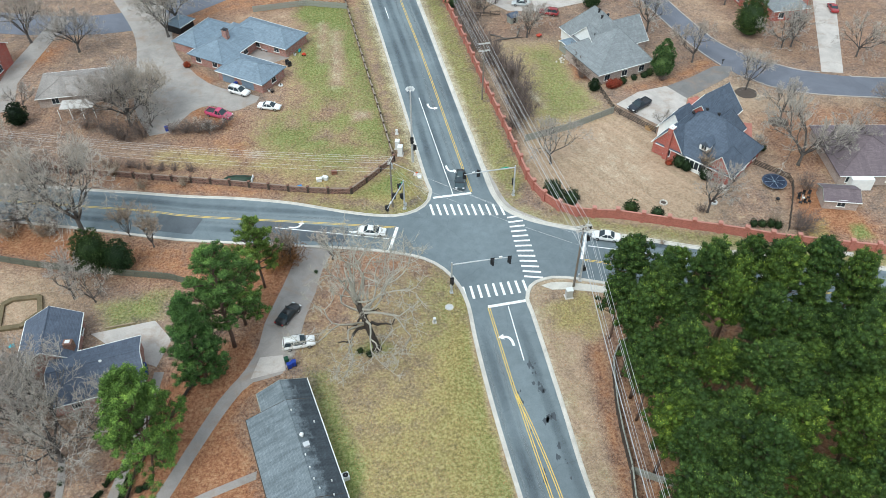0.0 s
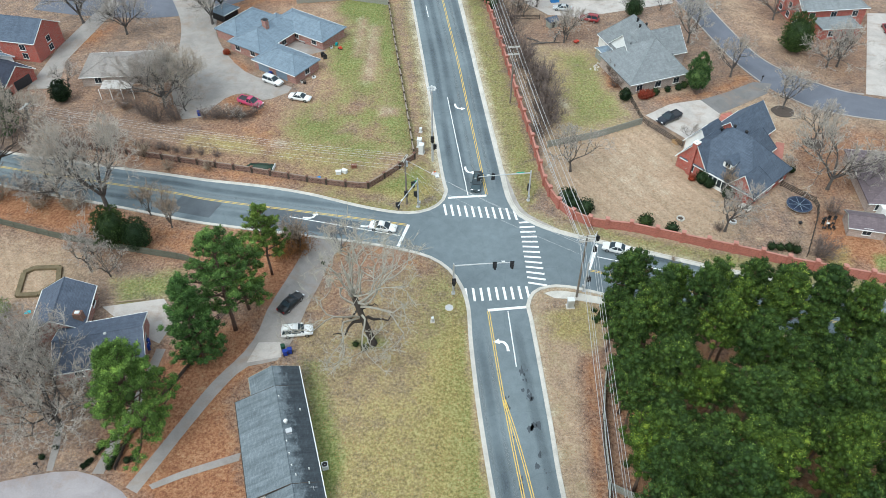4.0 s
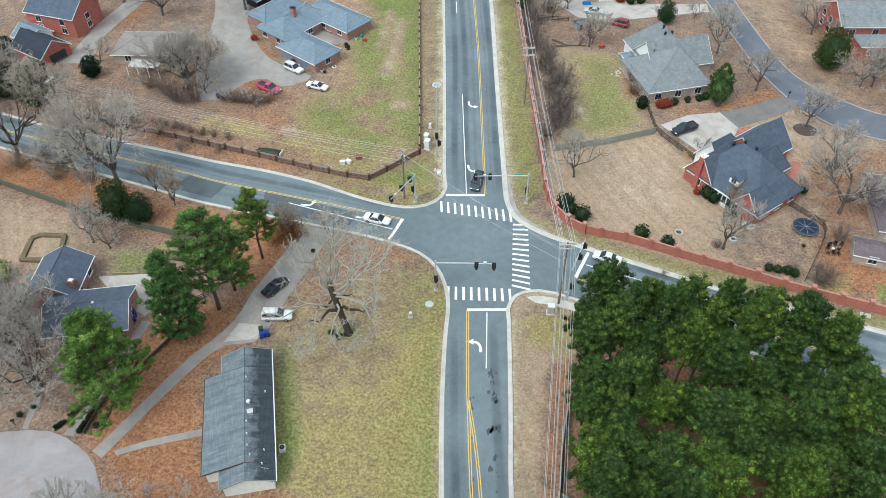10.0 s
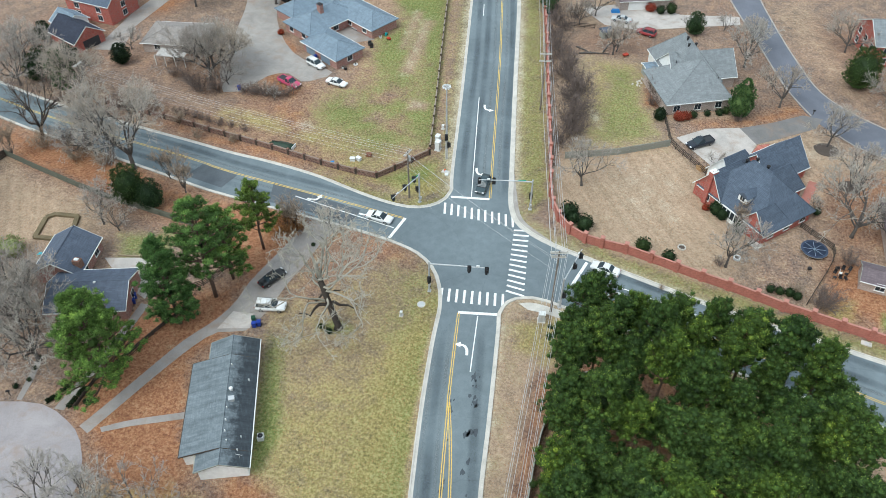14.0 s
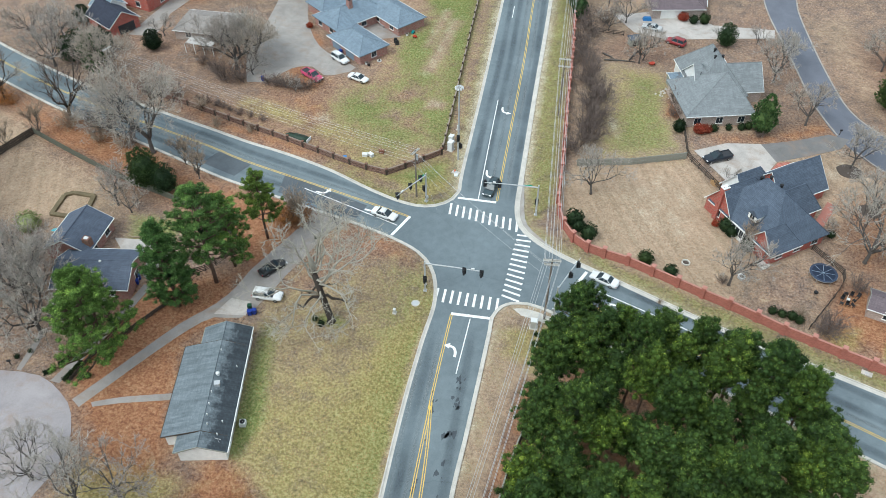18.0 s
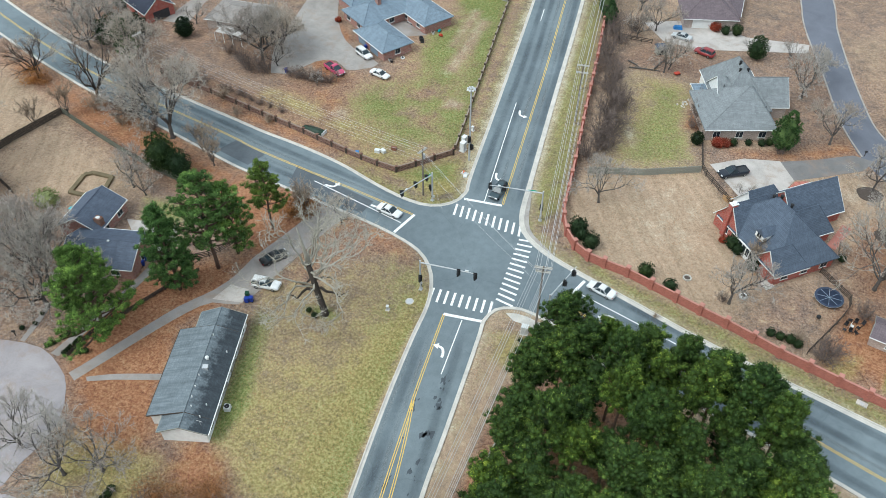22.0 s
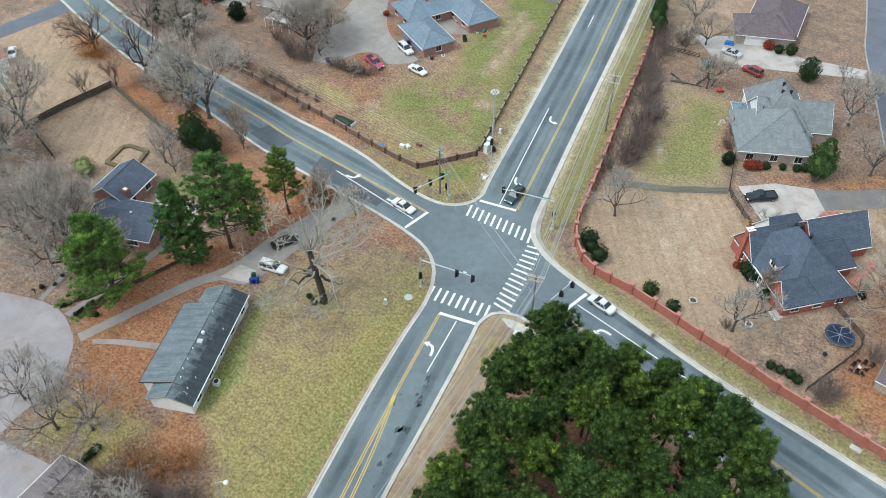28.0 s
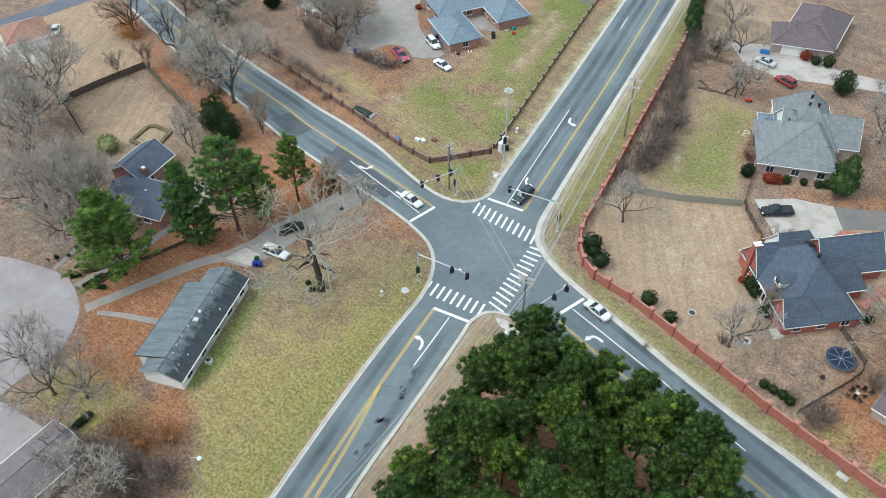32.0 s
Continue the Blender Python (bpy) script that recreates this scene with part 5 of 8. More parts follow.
signal_head(lp, 0.4, 0.0, 3.4, 1.57)


def cabinet(x, y, s, rz, mat, label):
    c = thing("utility_cabinet", label, "utility cabinet", x, y, 0, rz)
    part("body", Shape().box((0, 0, s[2] / 2 + 0.08), s), mat, c)
    part("lid", Shape().box((0, 0, s[2] + 0.11), (s[0] + 0.08, s[1] + 0.08, 0.07)), UTILWHITE, c)
    part("plinth", Shape().box((0, 0, 0.05), (s[0] + 0.3, s[1] + 0.3, 0.1)), KERB, c)
    part("door", Shape().box((0, -s[1] / 2 - 0.012, s[2] / 2 + 0.08), (s[0] * 0.85, 0.02, s[2] * 0.85)), STEEL, c)
    return c


cabinet(12.9, 1.2, (1.0, 0.8, 1.6), 0.1, STEEL, "steel signal control cabinet on a concrete plinth")
cabinet(-12.4, 40.2, (1.1, 0.9, 1.9), 1.4, UTILWHITE, "white utility cabinet beside the brick wall")
cabinet(-12.9, 42.3, (1.0, 0.8, 1.7), 1.4, UTILWHITE, "white utility cabinet beside the brick wall")
cabinet(-12.9, 47.0, (0.4, 0.4, 0.9), 1.4, UTILWHITE, "slim white utility pedestal in the verge")
cabinet(-8.6, -2.5, (0.35, 0.35, 0.8), 0.1, UTILWHITE, "slim white utility pedestal on the lawn")

# ---- houses ----
def window(parent, x, y, z, w, h, rz, cols=2, door=False):
    """A framed window (or glazed door) on a wall face whose outward side is local -y."""
    o = part("door" if door else "window", Shape().box((0, -0.03, 0), (w + 0.16, 0.06, h + 0.16)), TRIM, parent)
    o.matrix_basis = pose(x, y, z, 0, 0, math.degrees(rz))
    pw = (w - 0.06 * (cols - 1)) / cols
    for k in range(cols):
        part("pane", Shape().box((-w / 2 + pw / 2 + k * (pw + 0.06), -0.065, 0), (pw, 0.02, h)), GLASS, o)
    if not door:
        part("sill", Shape().box((0, -0.1, -h / 2 - 0.1), (w + 0.3, 0.16, 0.06)), TRIM, o)
    return o


def wing(house, ox, oy, deg, L, W, h, rise, wall, roof, hips=(True, True), split=0.5, ov=0.45, win=(0, 0, 0, 0), base=0.0, vents=0, run=None, run2=None, rake=None):
    """One block of a house. Origin: a wall corner; x runs along the ridge for L, y across for W to the left. hips: whether
    the near and far ends are hipped or gabled. win: windows on the right, left, near and far walls."""
    m = pose(ox, oy, base, 0, 0, deg)
    wl = Shape()
    ry, top = W * split, h + rise
    wl.prism([(0, 0), (L, 0), (L, W), (0, W)], 0, h)
    for end, x in ((0, 0.0), (1, L)):
        if not hips[end]:
            wl.face_set([(x, 0, h), (x, W, h), (x, ry, top - 0.12), (x + (0.2 if end == 0 else -0.2), 0, h), (x + (0.2 if end == 0 else -0.2), W, h), (x + (0.2 if end == 0 else -0.2), ry, top - 0.12)],
                        [(0, 1, 2), (5, 4, 3), (0, 2, 5, 3), (2, 1, 4, 5)])
    w = part("wall", wl, wall, house)
    w.matrix_basis = m
    run = run or W * 0.5
    run2 = run2 or run
    x0, x1 = (-ov if hips[0] else -0.3), (L + ov if hips[1] else L + 0.3)
    ra, rb = (run - ov * 0.2 if hips[0] else -0.3), (L - run2 + ov * 0.2 if hips[1] else L + 0.3)
    if ra > rb:
        ra = rb = (ra + rb) / 2
    sl = rise / max(ry, W - ry)
    ze = h - ov * sl * 0.6
    E0, E1, E2, E3 = (x0, -ov, ze), (x1, -ov, ze), (x1, W + ov, ze), (x0, W + ov, ze)
    R0, R1 = (ra, ry, top), (rb, ry, top)
    lo = [(p[0], p[1], p[2] - 0.16) for p in (E0, E1, E2, E3, R0, R1)]
    rf = Shape()
    pts = [E0, E1, E2, E3, R0, R1] + lo
    faces = [(0, 1, 5, 4), (2, 3, 4, 5), (0, 6, 7, 1), (2, 8, 9, 3), (7, 6, 10, 11), (9, 8, 11, 10)]
    faces += [(3, 0, 4), (0, 3, 9, 6), (6, 9, 10)] if hips[0] else [(0, 4, 10, 6), (4, 3, 9, 10)]
    faces += [(1, 2, 5), (1, 7, 8, 2), (8, 7, 11)] if hips[1] else [(1, 7, 11, 5), (5, 11, 8, 2)]
    rf.face_set(pts, faces)
    r = part("roof", rf, roof, house)
    r.matrix_basis = m
    lines = [(R0, R1)]
    if hips[0]:
        lines += [(E0, R0), (E3, R0)]
    if hips[1]:
        lines += [(E1, R1), (E2, R1)]
    for a, b in lines:
        if (Vector(a) - Vector(b)).length > 0.2:
            part("ridge_cap", Shape().tube([Vector(a) + Vector((0, 0, 0.0)), Vector(b) + Vector((0, 0, 0.0))], 0.09, 5), roof, r)
    for a, b in ((E0, E1), (E3, E2)):
        mid = (Vector(a) + Vector(b)) / 2
        part("gutter", Shape().box((mid.x, mid.y + (0.06 if mid.y > ry else -0.06), mid.z - 0.08), ((Vector(b) - Vector(a)).length, 0.11, 0.13)), rake if rake and mid.y > ry else TRIM, r)
    for end, x in ((0, x0), (1, x1)):
        if not hips[end]:
            for e in (-ov, W + ov):
                a, b = Vector((x, e, ze - 0.1)), Vector((x, ry, top - 0.1))
                part("rake_board", Shape().face_set([(x - 0.03, a.y, a.z - 0.1), (x + 0.03, a.y, a.z - 0.1), (x + 0.03, a.y, a.z + 0.11), (x - 0.03, a.y, a.z + 0.11), (x - 0.03, b.y, b.z - 0.1), (x + 0.03, b.y, b.z - 0.1), (x + 0.03, b.y, b.z + 0.11), (x - 0.03, b.y, b.z + 0.11)], [(0, 1, 2, 3), (7, 6, 5, 4), (0, 4, 5, 1), (1, 5, 6, 2), (2, 6, 7, 3), (3, 7, 4, 0)]), rake or TRIM, r)
    n0, n1, n2, n3 = win
    zc = 1.45 if h < 4 else h - 1.5
    for n, length, f in ((n0, L, lambda t: (t, -0.01, 0)), (n1, L, lambda t: (t, W + 0.01, math.pi)), (n2, W, lambda t: (-0.01, t, -math.pi / 2)), (n3, W, lambda t: (L + 0.01, t, math.pi / 2))):
        for k in range(n):
            x, y, a = f(length * (k + 0.5) / n)
            window(w, x, y, zc, 1.3, 1.3, a)
            if h > 4:
                window(w, x, y, 1.4, 1.3, 1.3, a)
    for k in range(vents):
        t = random.uniform(0.2, 0.8)
        fy = random.uniform(0.2, 0.8)
        zz = h + rise * (fy / 1.0 if fy < 0.5 else 1 - fy) * 2 - 0.15
        part("vent_pipe", Shape().tube([(L * t, W * fy, zz), (L * t, W * fy, zz + 0.45)], 0.09, 8), UTILWHITE, r)
    return w, r


def chimney(house, x, y, z0, z1, s, mat, rz=0.0, top=None):
    c = part("chimney", Shape().box((0, 0, (z0 + z1) / 2), (s[0], s[1], z1 - z0)), mat, house)
    c.matrix_basis = pose(x, y, 0, 0, 0, math.degrees(rz))
    part("chimney_cap", Shape().box((0, 0, z1 + 0.05), (s[0] + 0.1, s[1] + 0.1, 0.12)).box((0, 0, z1 + 0.18), (s[0] * 0.5, s[1] * 0.5, 0.16)), top or DARKMETAL, c)
    return c


# long low building with a stained shingle roof
d4 = math.degrees(math.atan2(-13.9 + 33.5, -27.3 + 20.8))
h4 = thing("long_building", "long low white-walled building with a stained grey shingle roof", "building")
wing(h4, -21.0, -33.3, d4, 20.6, 6.3, 2.5, 1.35, SIDING, ROOF_LONG, (False, False), 0.52, 0.4, (5, 0, 0, 0), rake=GREYWOOD)
u4 = (math.cos(radians(d4)), math.sin(radians(d4)))
wing(h4, -21.0 + u4[0] * 2.4, -33.3 + u4[1] * 2.4, d4, 14.6, 8.5, 2.45, 1.5, SIDING, ROOF_LONG, (False, False), 0.385, 0.42, (0, 3, 0, 0), rake=DARKWOOD)


def at4(s, q, z):
    return (-21.0 + u4[0] * s - u4[1] * q, -33.3 + u4[1] * s + u4[0] * q, z)


for s, q in ((2.0, 1.2), (3.2, 2.6), (4.6, 2.9), (6.3, 2.95), (8.2, 3.0), (15.4, 3.0), (13.2, 0.6), (4.0, 0.9)):
    x, y, z = at4(s, q, 2.55 + 0.42 * q)
    part("vent_pipe", Shape().tube([(x, y, z - 0.2), (x, y, z + 0.35)], 0.09, 8), UTILWHITE, h4)
x, y, z = at4(11.2, 2.7, 3.75)
part("turbine_vent", Shape().tube([(x, y, z - 0.3), (x, y, z + 0.2)], 0.2, 10).ball((x, y, z + 0.35), 0.3, 10, 6, 0.8), UTILWHITE, h4)
x, y, z = at4(9.6, 2.5, 3.7)
part("roof_box", Shape().box((x, y, z + 0.1), (0.7, 0.6, 0.5), 0.4).box((x, y, z + 0.4), (0.8, 0.7, 0.08), 0.4), STEEL, h4)
x, y, z = at4(0.9, 0.8, 3.1)
part("aerial", Shape().tube([(x, y, z - 0.3), (x, y, z + 0.9)], 0.03, 5).tube([(x - 0.5, y, z + 0.7), (x + 0.5, y, z + 0.75)], 0.03, 5), STEEL, h4)
ac = thing("air_conditioner", "white air-conditioning unit on the grass beside the building", "air conditioner", *at4(5.4, -1.1, 0)[:2], 0, radians(d4))
part("casing", Shape().box((0, 0, 0.4), (0.85, 0.85, 0.8)), UTILWHITE, ac)
part("fan_grille", Shape().disc_ring((0, 0, 0.8), 0.05, 0.36, 0, 0.03), BLACK, ac)

# brick ranch house round a court, blue-grey hipped roofs
h1 = thing("brick_house", "brick ranch house with blue-grey hipped roofs round a small court", "house")
wing(h1, -50.9, 70.1, -31.9, 11.9, 7.6, 2.5, 1.9, PINKBRICK, ROOF_BLUE, (True, True), 0.5, 0.45, (0, 0, 0, 1))
wing(h1, -50.2, 72.9, 58.1, 15.5, 9.3, 2.5, 2.3, PINKBRICK, ROOF_BLUE, (True, True), 0.5, 0.45, (1, 2, 2, 0))
wing(h1, -50.5, 86.8, -31.9, 16.0, 7.8, 2.5, 2.1, PINKBRICK, ROOF_BLUE, (True, True), 0.5, 0.45, (3, 0, 0, 0))
wing(h1, -57.0, 80.2, 58.1, 12.0, 6.6, 2.5, 1.9, PINKBRICK, ROOF_BLUE, (True, True), 0.5, 0.4)
wing(h1, -62.5, 90.5, 58.1, 4.5, 4.2, 2.3, 1.1, BLACK, ROOF_BLUE, (True, True), 0.5, 0.4)
chimney(h1, -50.0, 80.6, 2.5, 6.3, (1.2, 1.0), PINKBRICK, radians(-31.9))
for k in range(2):
    x, y = -48.6 + 4.4 * k, 68.66 - 2.75 * k
    part("garage_door", Shape().box((0, 0, 1.1), (3.2, 0.06, 2.2)).box((0, -0.05, 0.75), (3.1, 0.05, 0.04)).box((0, -0.05, 1.45), (3.1, 0.05, 0.04)), plain("blue_grey_door", (0.2, 0.26, 0.33)), h1).matrix_basis = pose(x, y, 0, 0, 0, -31.9)

# grey-roofed house
h2 = thing("grey_roofed_house", "pale brick house with steep light-grey hipped and gabled roofs", "house")


def at2(a, b):
    """A plan point of the grey-roofed house: a along its front, b back from it."""
    return 30.15 + 0.927 * a - 0.375 * b, 62.2 + 0.375 * a + 0.927 * b


wing(h2, *at2(0.3, -0.9), 22, 13.6, 12.8, 3.0, 5.0, PALEBRICK, ROOF_GREY, (True, True), 0.58, 0.45, (3, 0, 0, 0), run=9.6, run2=4.4)
wing(h2, *at2(9.0, 6.8), 22, 9.6, 8.6, 3.0, 4.0, PALEBRICK, ROOF_GREY, (False, False), 0.5, 0.4, (0, 0, 0, 2))
wing(h2, *at2(14.6, 5.6), 112, 14.6, 10.2, 3.0, 6.0, SIDING, ROOF_GREY, (True, True), 0.5, 0.4, run=6.4, run2=4.6)
wing(h2, *at2(4.4, 6.2), 22, 5.6, 9.0, 3.3, 4.2, SIDING, ROOF_GREY, (False, True), 0.5, 0.35)
wing(h2, *at2(1.2, 6.0), 22, 3.1, 9.8, 2.3, 0.35, GREYWOOD, ROOF_BLUE, (False, False), 0.9, 0.15)
for a, b, z in ((9.2, 13.4, 9.0), (8.8, 11.6, 8.4), (10.4, 11.6, 8.4)):
    x, y = at2(a, b)
    part("roof_vent", Shape().tube([(x, y, z - 0.9), (x, y, z + 0.15)], 0.24, 10).ball((x, y, z + 0.2), 0.33, 10, 5, 0.6), BLACK, h2)
for a, b, z in ((5.4, 9.0, 6.2), (5.0, 3.0, 4.6), (12.6, 3.4, 4.9)):
    x, y = at2(a, b)
    part("vent_pipe", Shape().tube([(x, y, z - 1.2), (x, y, z + 0.3)], 0.09, 8), DARKMETAL, h2)

# slate-roofed red brick house
h3 = thing("slate_roofed_house", "red brick house with steep dark slate-coloured roofs and white trim", "house")
wing(h3, 55.9, 34.2, 133, 15.0, 11.8, 2.7, 6.3, HRED, ROOF_SLATE, (True, True), 0.5, 0.45, (0, 4, 3, 0), run=6.2, run2=5.0)
wing(h3, 42.2, 38.4, 43, 7.6, 5.4, 2.7, 3.9, SIDING, ROOF_SLATE, (False, True), 0.5, 0.35)
wing(h3, 40.4, 33.1, 43, 9.6, 6.2, 2.6, 4.5, HRED, ROOF_SLATE, (False, True), 0.5, 0.35, (0, 0, 1, 0))
wing(h3, 47.1, 25.9, 43, 6.4, 4.9, 2.5, 3.4, HRED, ROOF_SLATE, (False, True), 0.5, 0.35)
wing(h3, 48.7, 39.6, 43, 10.6, 7.6, 2.7, 4.3, HRED, ROOF_SLATE, (False, False), 0.5, 0.4)
wing(h3, 49.4, 35.4, 43, 7.6, 5.2, 2.7, 4.1, HRED, ROOF_SLATE, (False, True), 0.5, 0.35, (0, 0, 0, 1), run2=2.2)
chimney(h3, 38.3, 35.5, 0, 7.0, (1.3, 0.9), HRED, radians(43), TRIM)
dm = part("dormer", Shape().box((0, 0, 0.6), (1.9, 1.8, 1.2)), SIDING, h3)
dm.matrix_basis = pose(44.0, 32.0, 4.5, 0, 0, -47)
part("dormer_roof", Shape().face_set([(-1.15, -1.1, 1.15), (1.15, -1.1, 1.15), (1.15, 1.9, 1.15), (-1.15, 1.9, 1.15), (0, -1.1, 2.05), (0, 2.6, 2.05)], [(0, 4, 5, 3), (4, 1, 2, 5), (0, 1, 4), (3, 5, 2), (3, 2, 1, 0)]), ROOF_SLATE, dm)
window(dm, 0, -0.91, 0.65, 0.9, 0.8, 0, 2)
for x, y, z in ((47.0, 36.6, 8.7), (45.3, 38.2, 8.8), (44.6, 42.0, 5.5), (45.6, 41.8, 5.5)):
    part("roof_vent", Shape().tube([(x, y, z - 0.4), (x, y, z + 0.1)], 0.24, 10).ball((x, y, z + 0.15), 0.34, 10, 5, 0.6), BLACK, h3)
sunroom = part("sunroom", Shape().box((0, 0, 0.35), (3.9, 0.7, 0.7)).box((0, 0, 2.4), (3.9, 0.7, 0.16)), TRIM, h3)
sunroom.matrix_basis = pose(42.3, 31.1, 0, 0, 0, -47)
part("sunroom_core", Shape().box((0, 0.1, 1.5), (3.7, 0.4, 1.7)), BLACK, sunroom)
for k in range(5):
    part("mullion", Shape().box((-1.88 + 0.94 * k, -0.28, 1.5), (0.14, 0.12, 1.7)), TRIM, sunroom)
for k in range(4):
    part("pane", Shape().box((-1.41 + 0.94 * k, -0.24, 1.5), (0.82, 0.03, 1.66)), GLASS, sunroom)
part("steps", Shape().box((0, 0, 0.15), (1.8, 1.2, 0.3)).box((0, -0.4, 0.06), (2.0, 1.2, 0.12)), KERB, h3).matrix_basis = pose(46.6, 26.0, 0, 0, 0, -47)
part("brick_path", Shape().box((0, 0, 0.04), (7, 1.6, 0.08)), RED, h3).matrix_basis = pose(57.0, 42.2, 0, 0, 0, 70)

# blue-roofed house behind the pines
h5 = thing("blue_roofed_house", "low brick house with blue-grey gabled roofs behind the pines", "house")
wing(h5, -69.2, -0.1, -82, 8.4, 7.4, 2.6, 2.3, PINKBRICK, ROOF_DUSK, (False, False), 0.5, 0.4, (1, 2, 0, 0))
wing(h5, -61.4, -15.6, 15.5, 12.0, 8.3, 2.6, 1.9, PINKBRICK, ROOF_DUSK, (False, False), 0.5, 0.4, (2, 2, 0, 1))
part("roof_box", Shape().box((-61.4, -5.8, 3.3), (1.25, 1.0, 1.7)), BROWN, h5)
part("chimney_cap", Shape().box((-61.4, -5.8, 4.2), (0.7, 0.55, 0.12)), UTILWHITE, h5)

# house with a dark garage roof, and its neighbour with a metal awning
h6 = thing("brick_house", "red brick two-storey house with a dark-roofed garage", "house")
wing(h6, -110.2, 61.6, -24, 10.2, 7.4, 2.7, 2.7, HRED, ROOF_NIGHT, (False, False), 0.5, 0.4, (1, 0, 0, 0))
wing(h6, -112.6, 73.3, -10, 13.0, 9.8, 5.0, 3.2, HRED, ROOF_SLATE, (False, False), 0.5, 0.4, (2, 0, 0, 1))
wing(h6, -112.5, 66.0, -24, 6.0, 6.0, 2.7, 2.0, SIDING, ROOF_BLUE, (False, False), 0.5, 0.4)
window(h1, -37.75, 69.4, 1.1, 1.0, 2.0, radians(58.1), 1, True)
part("garage_door", Shape().box((0, 0, 1.1), (4.2, 0.06, 2.2)), DARKMETAL, h6).matrix_basis = pose(-99.25, 61.1, 0, 0, 0, 66)
h7 = thing("cottage", "small low house with a pale roof and white porch roof", "house")
wing(h7, -86.5, 61.6, 7, 13.5, 9.5, 2.5, 1.6, PALEBRICK, ROOF_TAN, (True, True), 0.5, 0.4, (2, 0, 0, 0))
part("porch_roof", Shape().box((0, 0, 0), (6.6, 3.0, 0.1)), plain("dull_tin_roof", (0.5, 0.47, 0.44), 0.6, 0, 0.3), h7).matrix_basis = pose(-77.5, 58.6, 2.55, 4, 0, 2)
for k in range(4):
    part("porch_post", Shape().box((0, 0, 1.22), (0.12, 0.12, 2.44)), TRIM, h7).matrix_basis = pose(-81.0 + 2.33 * k, 56.85 + 0.08 * k, 0, 0, 0, 2)
# mauve-roofed house with a shed, and the one farther up the road
h8 = thing("mauve_roofed_house", "low house with a broad mauve shingle roof", "house")
wing(h8, 67.4, 25.0, -4, 15.0, 15.0, 2.6, 3.0, PALEBRICK, ROOF_PURPLE, (True, True), 0.5, 0.45, (4, 0, 0, 0))
part("porch", Shape().box((0, 0, 1.2), (4.0, 1.6, 2.4)), TRIM, h8).matrix_basis = pose(71.0, 24.0, 0, 0, 0, -4)
sh = thing("shed", "small shed with a mauve shingle roof and pale brick walls", "shed")
wing(sh, 61.9, 18.9, -10.5, 5.9, 4.3, 2.1, 1.0, PALEBRICK, ROOF_PURPLE, (False, False), 0.5, 0.3, (1, 0, 0, 0), rake=GREYWOOD)
h9 = thing("mauve_roofed_house", "pale brick house with hipped mauve roofs and a concrete drive", "house")
wing(h9, 19.2, 105.0, 18, 12.4, 9.0, 2.7, 3.0, PALEBRICK, ROOF_PURPLE, (True, True), 0.5, 0.45, (0, 0, 0, 0))
wing(h9, 31.0, 110.5, 92, 16.0, 11.0, 2.7, 3.3, PALEBRICK, ROOF_PURPLE, (True, True), 0.5, 0.45, (1, 0, 1, 0))
part("garage_door", Shape().box((0, 0, 1.1), (5.0, 0.06, 2.2)), TRIM, h9).matrix_basis = pose(23.5, 106.35, 0, 0, 0, 18)
h10 = thing("brick_house", "red brick house with a light-grey roof and white porch posts", "house")
wing(h10, 74.9, 90.9, 8, 16.0, 11.5, 5.2, 3.2, HRED, ROOF_GREY, (False, True), 0.5, 0.45, (3, 0, 3, 0))
wing(h10, 79.0, 86.5, 8, 9.0, 5.0, 3.0, 1.4, HRED, ROOF_GREY, (True, True), 0.5, 0.4, (2, 0, 0, 0))
h11 = thing("brown_roofed_building", "long building with a faded brown roof behind bare brush", "building")
wing(h11, -29.9, -48.0, -90, 18.0, 7.0, 2.7, 1.4, PALEBRICK, ROOF_BROWN, (False, False), 0.5, 0.4)
h12 = thing("rust_roofed_house", "low house with a rust-coloured shingle roof", "house")
wing(h12, -123.6, 6.4, 66, 9.0, 9.5, 2.6, 2.0, SIDING, ROOF_RUST, (True, True), 0.5, 0.45)

# ---- trees and shrubs ----
def raw_mesh(name, verts, faces, mat, smooth=False):
    me = bpy.data.meshes.new(name)
    me.from_pydata(verts.tolist() if hasattr(verts, "tolist") else verts, [], faces.tolist() if hasattr(faces, "tolist") else faces)
    me.materials.append(mat)
    if smooth:
        me.polygons.foreach_set("use_smooth", [True] * len(me.polygons))
    return me


def blades(rng, centres, normals, n, length, width, spread):
    """Needle or leaf blades: n thin triangles about each centre, fanned round its normal."""
    c = np.repeat(centres, n, 0)
    d = np.repeat(normals, n, 0) + rng.normal(0, spread, (len(c), 3))
    d /= np.linalg.norm(d, axis=1)[:, None] + 1e-9
    s = np.cross(d, rng.normal(0, 1, (len(c), 3)))
    s /= np.linalg.norm(s, axis=1)[:, None] + 1e-9
    ln = length * rng.uniform(0.7, 1.25, (len(c), 1))
    base = c + d * ln * 0.05
    v = np.stack([base - s * width * 0.5, base + s * width * 0.5, c + d * ln], 1).reshape(-1, 3)
    return v, np.arange(len(v)).reshape(-1, 3)


def unit(v):
    return v / (np.linalg.norm(v, axis=-1, keepdims=True) + 1e-9)


